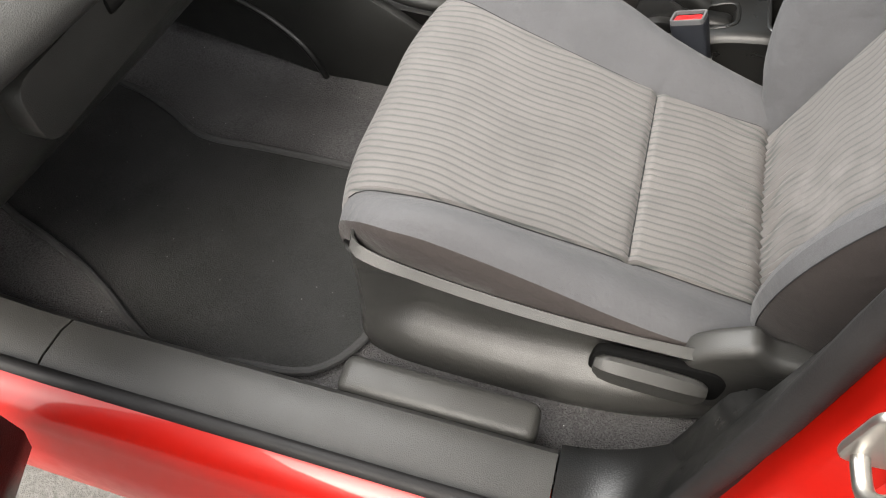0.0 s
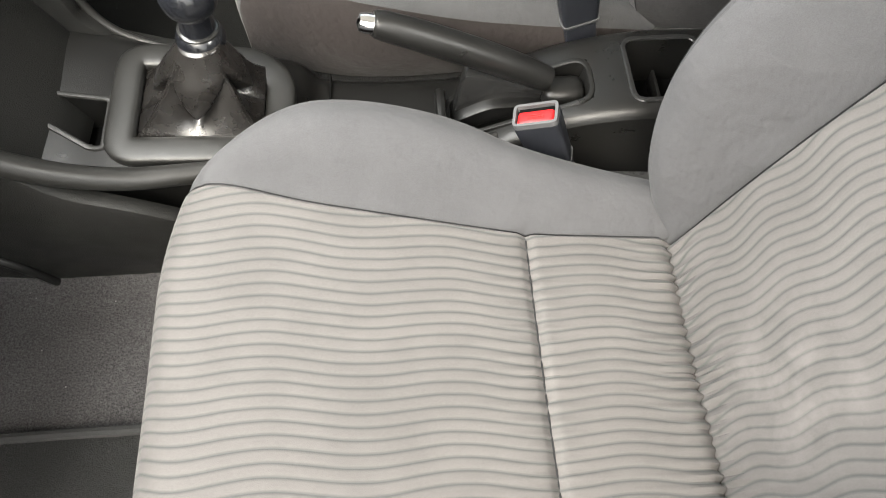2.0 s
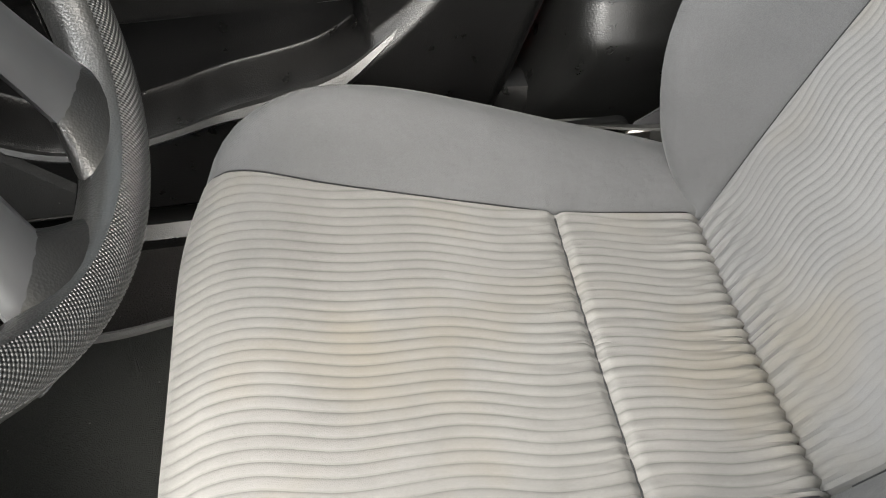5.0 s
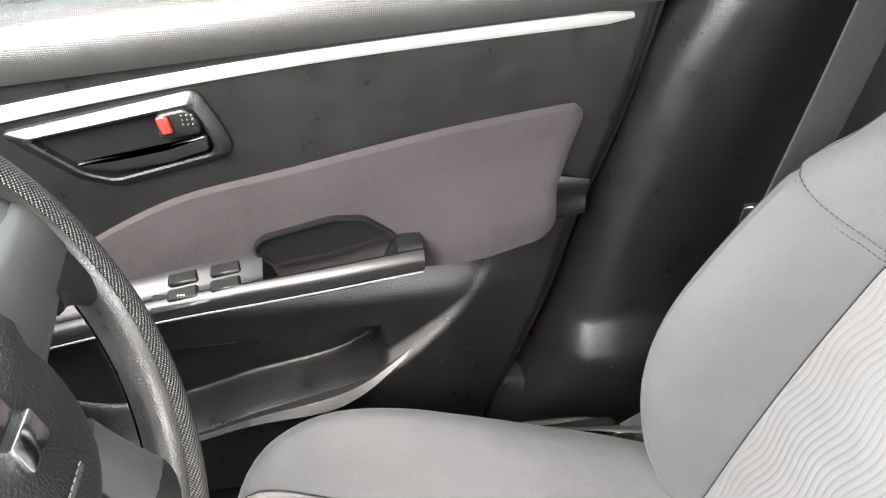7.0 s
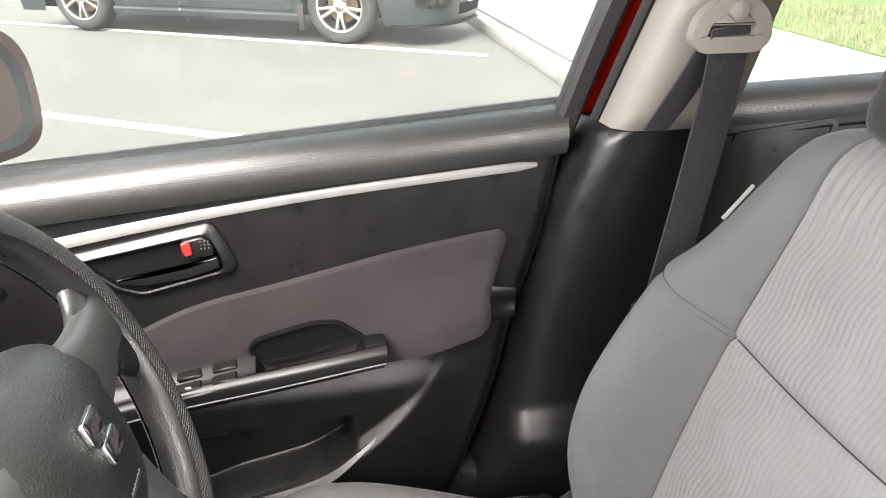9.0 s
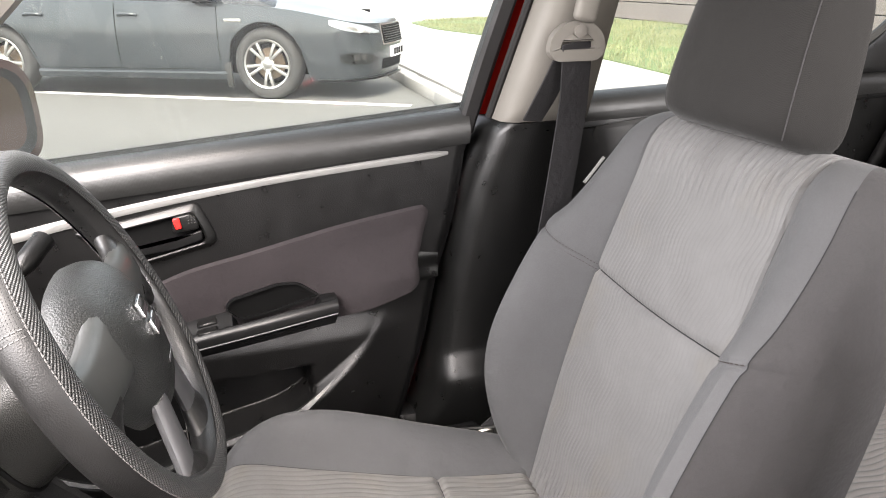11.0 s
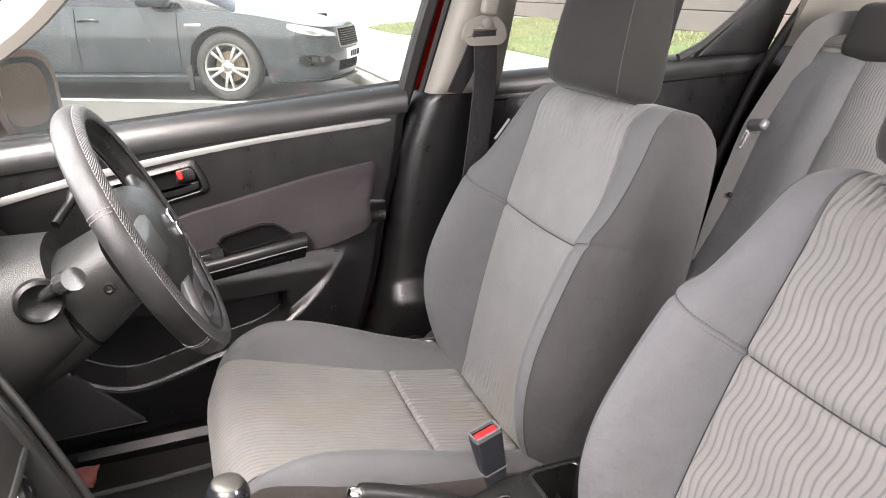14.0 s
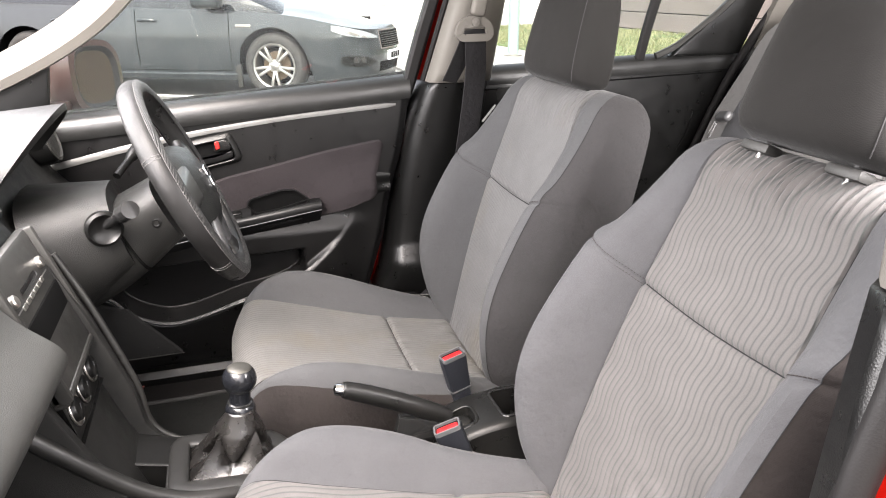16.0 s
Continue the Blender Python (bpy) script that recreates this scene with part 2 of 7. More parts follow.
M = dict(
    bolster=cloth("bolster_knit", (0.0520, 0.0523, 0.0548)),
    # driver's bolsters: same knit darkened slightly to paint their weaker light
    bolsterdark=cloth("bolster_knit_shaded", (0.0495, 0.0499, 0.0512), fold=0.40),
    sidecloth=cloth("side_cloth", (0.024, 0.0205, 0.0195)),
    rib=ribbed("ribbed_fabric", (0.080, 0.0757, 0.0738), (0.026, 0.034, 0.033), 0.0112, 0.0, (0.205, -0.36, 0.44)),
    ribfaded=ribbed("ribbed_fabric_faded", (0.0875, 0.0865, 0.0862), (0.052, 0.051, 0.050), 0.0075, 0.80),
    seam=plain("seam_thread", (0.018, 0.018, 0.019), 0.9, 0.1),
    ribworn=ribbed("ribbed_fabric_worn", (0.0930, 0.0906, 0.0870), (0.034, 0.033, 0.031), 0.0098, 0.56),
    headcloth=cloth("headrest_cloth", (0.0125, 0.0120, 0.0115), fold=0.12),
    # bolster grey lowered to paint the dimmer sides of the driver's backrest
    shellcloth=cloth("shell_cloth", (0.030, 0.029, 0.0295)),
    doorcloth=cloth("door_cloth", (0.0172, 0.0146, 0.0155)),
    black=moulded("black_plastic", (0.0034, 0.0034, 0.0033), 0.33, 560, 0.27, 0.31, 0.18, 0.0006),
    dash=moulded("dash_plastic", (0.0100, 0.0100, 0.0094), 0.42, 700, 0.45, 0.28, 0.18, 0.0007),
    grey=moulded("grey_plastic", (0.025, 0.0246, 0.023), 0.38),
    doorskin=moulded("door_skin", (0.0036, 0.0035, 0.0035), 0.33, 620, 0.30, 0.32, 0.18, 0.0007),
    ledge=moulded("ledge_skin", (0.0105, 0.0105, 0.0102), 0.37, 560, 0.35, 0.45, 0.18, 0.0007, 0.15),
    glovebox=moulded("glovebox_plastic", (0.033, 0.033, 0.031), 0.40, 700, 0.45, 0.45),
    glovelow=moulded("glovebox_lower", (0.024, 0.024, 0.022), 0.40, 700, 0.4, 0.45),
    padskin=moulded("airbag_plastic", (0.0135, 0.0143, 0.0138), 0.42, 500, 0.5, 0.35, 0.18, 0.0008),
    spokegrey=plain("spoke_grey", (0.036, 0.0375, 0.036), 0.34, 0.5),
    shield=moulded("shield_plastic", (0.023, 0.0226, 0.0212), 0.42, 900, 0.3, 0.36),
    armrest=plain("armrest_black", (0.0045, 0.0045, 0.0046), 0.34, 0.24),
    trimsilver=plain("silver_trim", (0.12, 0.119, 0.115), 0.48, 0.4),
    bezelpale=plain("tag_cloth", (0.15, 0.15, 0.145), 0.9, 0.1),
    hinge=moulded("hinge_plastic", (0.030, 0.0295, 0.028), 0.42),
    console=moulded("console_plastic", (0.0066, 0.0065, 0.0062), 0.33, 900, 0.22, 0.30, 0.18, 0.0005),
    surround=moulded("surround_plastic", (0.0115, 0.0113, 0.0106), 0.42, 900, 0.25, 0.42, 0.18, 0.0004),
    mirrorshell=paint("mirror_shell", (0.036, 0.019, 0.0165)),
    mirrorbezel=moulded("mirror_bezel", (0.016, 0.0165, 0.017), 0.4),
    gloss=plain("gloss_black", (0.012, 0.012, 0.012), 0.18),
    # near-black: dark joints and print, and shade painted into recesses
    shadow=plain("black_and_shade", (0.0028, 0.0028, 0.0028), 0.9, 0.05),
    rubber=moulded("rubber", (0.008, 0.0075, 0.0075), 0.55, 500, 0.2, 0.2),
    beige=moulded("pillar_plastic", (0.094, 0.087, 0.077), 0.55, 800, 0.25, 0.3, 0.05),
    liner=cloth("headliner", (0.45, 0.43, 0.39)),
    silver=metal("silver_paint", (0.50, 0.49, 0.475), 0.5),
    chrome=metal("chrome", (0.82, 0.82, 0.83), 0.1),
    steel=metal("steel", (0.45, 0.43, 0.4), 0.35),
    rust=mineral("rusty_steel", (0.12, 0.085, 0.055), 300, 0.5),
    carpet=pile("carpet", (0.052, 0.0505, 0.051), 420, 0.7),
    # the same carpet coloured darker to paint the shade in the driver footwell
    carpetshade=pile("carpet_shaded", (0.0078, 0.0071, 0.0068), 420, 0.7),
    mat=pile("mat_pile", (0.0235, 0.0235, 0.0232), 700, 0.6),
    # driver's mat: same pile, its colour lowered to paint the dim footwell
    matshade=pile("mat_pile_shaded", (0.0092, 0.0095, 0.0090), 700, 0.6),
    binding=cloth("mat_binding", (0.030, 0.030, 0.030)),
    red=paint("red_paint", (0.245, 0.0044, 0.0022), 0.0, 0.35),
    navy=paint("dark_paint", (0.024, 0.028, 0.031), 0.15),
    redbtn=plain("red_button", (0.46, 0.012, 0.014), 0.4, 0.3),
    redlabel=plain("red_marker", (0.42, 0.006, 0.004), 0.5),
    white=plain("white_print", (0.75, 0.75, 0.75), 0.6),
    bezel=plain("buckle_grey", (0.060, 0.060, 0.062), 0.38),
    bucklebody=moulded("buckle_plastic", (0.010, 0.011, 0.014), 0.45),
    webbing=cloth("webbing", (0.018, 0.0175, 0.0185), 1000, 0.5, 0.05),
    rearwebbing=cloth("rear_webbing", (0.055, 0.054, 0.053), 1000, 0.5, 0.05),
    knob=plain("knob_black", (0.006, 0.0065, 0.008), 0.22),
    knobtop=metal("knob_cap", (0.085, 0.082, 0.074), 0.58),
    boot=leather("boot_leather", (0.0085, 0.0077, 0.0072), 0.27, False, 0.75, 0.0),
    wheelmesh=woven("wheel_mesh"),
    wheelrim=leather("wheel_inner", (0.0120, 0.0119, 0.0117), 0.33, False, 0.5),
    threadpale=plain("pale_thread", (0.075, 0.072, 0.070), 0.8),
    wheelskin=leather("wheel_leather", (0.0068, 0.0066, 0.0065), 0.44, False, 0.28),
    wheeldots=leather("wheel_perforated", (0.0088, 0.0087, 0.0085), 0.48, True, 0.28),
    thread=plain("thread", (0.035, 0.034, 0.033), 0.8),
    glass=glazing("window_glass"),
    darkglass=plain("dark_glass", (0.012, 0.014, 0.016), 0.06),
    mirror=metal("mirror_silver", (0.42, 0.44, 0.445), 0.05),
    asphalt=mineral("asphalt", (0.088, 0.085, 0.079), 140, 0.5),
    lane=mineral("road_marking", (0.72, 0.71, 0.68), 90, 0.12, 0.8, 0.3, 0.002, 0.1),
    concrete=mineral("concrete", (0.25, 0.24, 0.226), 60, 0.2, 0.9, 0.3, 0.003, 0.3),
    tyre=moulded("tyre_rubber", (0.03, 0.029, 0.028), 0.8, 300, 0.3),
    alloy=metal("alloy", (0.42, 0.41, 0.39), 0.36),
    lens=plain("lamp_lens", (0.22, 0.235, 0.245), 0.08),
    turf=mineral("turf_soil", (0.07, 0.10, 0.03), 30, 0.5),
    wallpaint=mineral("wall_brown", (0.16, 0.135, 0.125), 40, 0.15, 0.8, 0.2, 0.003),
)
n = Nodes("grass_blade")
n.set("Base Color", n.ramp(n.noise(3, 3), [(0.3, (0.105, 0.12, 0.05)), (0.7, (0.20, 0.195, 0.10))]))
n.set("Roughness", 0.7)
M["grass"] = n.m

# ---- mesh tools ----


def part(name, bm, mat, parent=None, label="", sharp=38):
    """Links a bmesh, given in world metres, as one mesh object under a thing or a part."""
    bmesh.ops.recalc_face_normals(bm, faces=bm.faces)
    lim = radians(sharp)
    for f in bm.faces:
        f.smooth = True
    for e in bm.edges:
        if len(e.link_faces) == 2 and e.calc_face_angle(0) > lim:
            e.smooth = False
    me = bpy.data.meshes.new(name)
    bm.to_mesh(me)
    bm.free()
    me.materials.append(mat)
    ob = new(name, me)
    if parent is not None:
        ob.parent = parent
        if parent.type == "EMPTY":
            ob.matrix_parent_inverse = parent.matrix_basis.inverted()
    if label:
        ob["label"] = label
    return ob


def thing(name, at, label, category, group="", kind=""):
    ob = new(name)
    ob.empty_display_size = 0.05
    ob.matrix_basis = Matrix.Translation(at)
    return tagged(ob, label, category, group, kind)


def single(name, bm, mat, label, category, group="", kind=""):
    return tagged(part(name, bm, mat), label, category, group, kind)


def loft(rings, closed=True, caps=True, bm=None):
    bm = bm or bmesh.new()
    vs = [[bm.verts.new(p) for p in r] for r in rings]
    k = len(rings[0])
    for a, b in zip(vs, vs[1:]):
        for j in range(k if closed else k - 1):
            bm.faces.new((a[j], a[(j + 1) % k], b[(j + 1) % k], b[j]))
    if caps and closed:
        bm.faces.new(vs[0])
        bm.faces.new(vs[-1])
    return bm


def sheet(fn, nu, nv, thick=0.0):
    """A grid surface fn(u, v), u and v from 0 to 1, given a thickness."""
    bm = loft([[fn(i / nu, j / nv) for j in range(nv + 1)] for i in range(nu + 1)], closed=False)
    if thick:
        bmesh.ops.recalc_face_normals(bm, faces=bm.faces)
        bmesh.ops.solidify(bm, geom=bm.faces[:], thickness=thick)
    return bm


def rbox(size, at=(0, 0, 0), bevel=0.004, seg=2, m=None, taper=None):
    bm = bmesh.new()
    bmesh.ops.create_cube(bm, size=1)
    for v in bm.verts:
        k = taper if taper and v.co.z > 0 else 1
        v.co = Vector((v.co.x * size[0] * k, v.co.y * size[1] * k, v.co.z * size[2]))
    if bevel:
        bmesh.ops.bevel(bm, geom=bm.edges[:], offset=bevel, segments=seg, profile=0.5, affect="EDGES")
    mm = Matrix.Translation(at)
    if m is not None:
        mm = mm @ m
    bmesh.ops.transform(bm, matrix=mm, verts=bm.verts)
    return bm


def smooth_path(pts, n=40, closed=False):
    """Catmull-Rom through the points."""
    p = [Vector(q) for q in pts]
    out = []
    segs = len(p) if closed else len(p) - 1
    per = max(2, n // segs)
    for i in range(segs):
        if closed:
            a, b, c, d = (p[(i + k) % len(p)] for k in (-1, 0, 1, 2))
        else:
            a, b, c, d = p[max(i - 1, 0)], p[i], p[i + 1], p[min(i + 2, len(p) - 1)]
        for k in range(per):
            t = k / per
            out.append(0.5 * (2 * b + (c - a) * t + (2 * a - 5 * b + 4 * c - d) * t * t + (3 * b - a - 3 * c + d) * t ** 3))
    if not closed:
        out.append(p[-1].copy())
    return out


def curve1(xs, ys):
    """A smooth function through a few knots."""
    xs, ys = list(xs), list(ys)
    q = smooth_path([(x, y, 0) for x, y in zip(xs, ys)], 12 * len(xs))
    ax, ay = [v.x for v in q], [v.y for v in q]
    return lambda x: float(np.interp(x, ax, ay))


def sweep(path, prof, closed=False, up=(0, 0, 1), caps=True, scale=None):
    """A profile of (side, up) pairs carried along a path."""
    path = [Vector(p) for p in path]
    rings, k = [], len(path)
    for i, p in enumerate(path):
        a = path[(i - 1) % k] if closed or i else p
        b = path[(i + 1) % k] if closed or i < k - 1 else p
        t = (b - a).normalized()
        s = t.cross(Vector(up)).normalized()
        w = s.cross(t)
        g = scale(i / (k - 1)) if scale else 1
        rings.append([p + s * (x * g) + w * (z * g) for x, z in prof])
    if closed:
        rings.append(rings[0])
        bm = loft(rings, caps=False)
        bmesh.ops.remove_doubles(bm, verts=bm.verts, dist=1e-6)
        return bm
    return loft(rings, caps=caps)


def circle(r, n=12, rz=None):
    return [(r * math.cos(2 * math.pi * i / n), (rz or r) * math.sin(2 * math.pi * i / n)) for i in range(n)]


def slab(w, h, r=0.002):
    """A flat rounded profile."""
    w, h = w / 2, h / 2
    return [(-w, -h + r), (-w + r, -h), (w - r, -h), (w, -h + r), (w, h - r), (w - r, h), (-w + r, h), (-w, h - r)]


def rounded(poly, r=0.01, n=4):
    """Corners of a flat polygon rounded off."""
    out, k = [], len(poly)
    for i in range(k):
        a, b, c = (Vector((*poly[j % k][:2], 0)) for j in (i - 1, i, i + 1))
        q = min(r, (a - b).length * 0.45, (c - b).length * 0.45)
        s, e = b + (a - b).normalized() * q, b + (c - b).normalized() * q
        for j in range(n + 1):
            t = j / n
            v = s * (1 - t) ** 2 + b * 2 * t * (1 - t) + e * t * t
            out.append((v.x, v.y))
    return out


def prism(poly, lo, hi, axis="y", bevel=0.0, seg=2, fn=None):
    """A polygon of (x, z), (x, y) or (y, z) pairs drawn out along y, z or x."""
    def at(p, d):
        return {"y": (p[0], d, p[1]), "z": (p[0], p[1], d), "x": (d, p[0], p[1])}[axis]
    bm = bmesh.new()
    a = [bm.verts.new(at(p, lo)) for p in poly]
    b = [bm.verts.new(at(p, hi)) for p in poly]
    fa, fb = bm.faces.new(a), bm.faces.new(b)
    k = len(poly)
    for i in range(k):
        bm.faces.new((a[i], a[(i + 1) % k], b[(i + 1) % k], b[i]))
    bmesh.ops.recalc_face_normals(bm, faces=bm.faces)
    if bevel:
        es = [e for e in bm.edges if fa in e.link_faces or fb in e.link_faces]
        bmesh.ops.bevel(bm, geom=es, offset=bevel, segments=seg, profile=0.5, affect="EDGES")
    if fn:
        bmesh.ops.triangulate(bm, faces=[f for f in bm.faces if len(f.verts) > 4])
        for v in bm.verts:
            v.co = fn(v.co)
    return bm


def lathe(prof, n=32, m=None):
    """(radius, height) pairs turned round z."""
    rings = [[Vector((r * math.cos(2 * math.pi * i / n), r * math.sin(2 * math.pi * i / n), z)) for i in range(n)] for r, z in prof]
    bm = loft(rings)
    if m is not None:
        bmesh.ops.transform(bm, matrix=m, verts=bm.verts)
    return bm


def frame_ring(poly, grow, lo, hi, axis="y", bevel=0.002):
    """A flat frame: the outline poly and the same drawn in by grow."""
    cx, cy = sum(p[0] for p in poly) / len(poly), sum(p[1] for p in poly) / len(poly)
    inn = []
    k = len(poly)
    for i in range(k):
        a, b, c = (Vector((*poly[j % k], 0)) for j in (i - 1, i, i + 1))
        t = ((b - a).normalized() + (c - b).normalized()).normalized()
        nn = Vector((-t.y, t.x, 0))
        if nn.dot(Vector((cx, cy, 0)) - b) < 0:
            nn = -nn
        q = b + nn * grow
        inn.append((q.x, q.y))
    def at(p, d):
        return {"y": (p[0], d, p[1]), "z": (p[0], p[1], d), "x": (d, p[0], p[1])}[axis]
    rings = [[at(o, lo), at(o, hi), at(i, hi), at(i, lo)] for o, i in zip(poly, inn)]
    rings.append(rings[0])
    bm = loft(rings, caps=False)
    bmesh.ops.remove_doubles(bm, verts=bm.verts, dist=1e-6)
    return bm, inn


def stitches(path, mat, parent, length=0.004, gap=0.003, r=0.0006, name="stitching"):
    """A row of sewn stitches as one mesh."""
    bm = bmesh.new()
    acc, last = 0.0, Vector(path[0])
    pts = [Vector(p) for p in path]
    d = [0.0]
    for a, b in zip(pts, pts[1:]):
        d.append(d[-1] + (b - a).length)
    def at(s):
        i = max(0, min(len(d) - 2, int(np.searchsorted(d, s)) - 1))
        t = (s - d[i]) / max(1e-9, d[i + 1] - d[i])
        return pts[i].lerp(pts[i + 1], min(1, max(0, t)))
    s = 0.0
    while s + length < d[-1]:
        a, b = at(s), at(s + length)
        t = (b - a).normalized()
        u = t.orthogonal().normalized()
        w = t.cross(u)
        ring = lambda c: [c + (u * x + w * y) * r for x, y in circle(1, 5)]
        loft([ring(a), ring(b)], bm=bm)
        s += length + gap
    return part(name, bm, mat, parent)

# ---- the car's shell ----
GROUND = 0.02


def belt(x):
    """Height of the window line along the doors."""
    return 0.925 + 0.0747 * x


# floor with its tunnel; it falls away towards the driver's door
def footdip(x, y):
    t = max(0.0, min(1.0, (y - 0.43) / 0.14)) * max(0.0, min(1.0, (-0.22 - x) / 0.1))
    return 0.052 * t * t * (3 - 2 * t)


def floor_at(u, v, y0=-0.74, y1=0.10):
    x, y = -1.25 + 2.6 * u, y0 + (y1 - y0) * v
    z = 0.245 + 0.065 * math.exp(-(y / 0.115) ** 4)
    z += 0.42 * max(0, (-0.86 - x)) ** 1.0 - footdip(x, y)
    z += 0.10 * max(0, min(1, (abs(y) - 0.70) / 0.04))
    if x > 0.2:
        z += 0.02 * min(1, (x - 0.2) / 0.2)
    return Vector((x, y, z + 0.003 * noise.noise((x * 6, y * 6, 0))))


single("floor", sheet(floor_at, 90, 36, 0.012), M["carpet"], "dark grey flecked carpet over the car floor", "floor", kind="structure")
# driver half in the carpet copy with shade in its colour
single("floor_driver_side", sheet(lambda u, v: floor_at(u, v, 0.10, 0.74), 90, 44, 0.012), M["carpetshade"], "brown-grey carpet under the driver seat and pedals, darkened for footwell shade", "floor", kind="structure")

# sills on both sides, with scuff plate, rubber seal and painted outer skin
for side, tag in ((-1, "sill_near"), (1, "sill_far")):
    sill = thing(tag, (0, side * 0.75, 0.2), "red painted door sill with black scuff plate and rubber seal", "door sill", kind="structure")
    prof = [(0.852, 0.18), (0.855, 0.24), (0.848, 0.30), (0.838, 0.318), (0.836, 0.338), (0.824, 0.362), (0.806, 0.375), (0.788, 0.377), (0.783, 0.36), (0.74, 0.33), (0.74, 0.17)]
    rings = []
    for i in range(31):
        x = -0.95 + 2.2 * i / 30
        lift = 0.35 * max(0, -0.62 - x) ** 1.5
        rings.append([Vector((x, side * p[0], p[1] + lift)) for p in prof])
    part("outer_skin", loft(rings), M["red"], sill, "glossy red painted outer sill")
    for x0, x1 in ((-0.93, -0.615), (-0.612, -0.033), (-0.03, 0.16)):
        rings = []
        for i in range(13):
            x = x0 + (x1 - x0) * i / 12
            lift = 0.35 * max(0, -0.62 - x) ** 1.5
            inn = 0.70 - 0.02 * max(0, x) / 0.16
            rings.append([Vector((x, side * a, b + lift)) for a, b in ((inn - 0.014, 0.17), (inn, 0.335), (inn + 0.012, 0.357), (inn + 0.03, 0.364), (0.765, 0.366), (0.785, 0.362), (0.786, 0.34), (inn + 0.03, 0.17))])
        part("scuff_plate", loft(rings), M["black"] if side > 0 or x0 > -0.1 else M["grey"], sill)
    if side > 0:  # low rail along the foot of the door
        part("inner_rail", sweep([(-0.80 + 0.05 * k, 0.668, 0.214) for k in range(19)], [(a * 1.0, b) for a, b in slab(0.055, 0.046, 0.014)]), M["black"], sill, "rounded black inner sill rail")
    # raised box on the inner flank
    part("cable_cover", rbox((0.235, 0.05, 0.075), (-0.175, side * 0.675, 0.30), 0.014, 3), M["grey"], sill)
    path = smooth_path([(-0.95, side * 0.788, 0.47), (-0.85, side * 0.788, 0.405), (-0.7, side * 0.788, 0.378), (-0.4, side * 0.788, 0.374), (-0.05, side * 0.788, 0.374), (0.015, side * 0.785, 0.382), (0.048, side * 0.780, 0.41), (0.066, side * (0.766 if side < 0 else 0.772), 0.46), (0.098 - 0.012 * (side < 0), side * (0.756 if side < 0 else 0.764), 0.62), (0.134 - 0.024 * (side < 0), side * (0.730 if side < 0 else 0.755), 0.78), (0.176 - 0.026 * (side < 0), side * 0.718, 0.92), (0.224 - 0.026 * (side < 0), side * 0.668, 1.12), (0.284 - 0.026 * (side < 0), side * 0.600, 1.38)], 90)
    part("rubber_seal", sweep(path, circle(0.0095, 10), scale=lambda k: 1.0 if side > 0 else 1.0 + 0.9 * max(0.0, (k - 0.6) / 0.4)), M["rubber"], sill)

def ease_in(k):
    return min(1.0, k / 0.35) ** 1.5


yedge = curve1((0.27, 0.40, 0.50, 0.65, 0.75, 0.85, 0.95), (0.768, 0.764, 0.759, 0.750, 0.735, 0.712, 0.695))
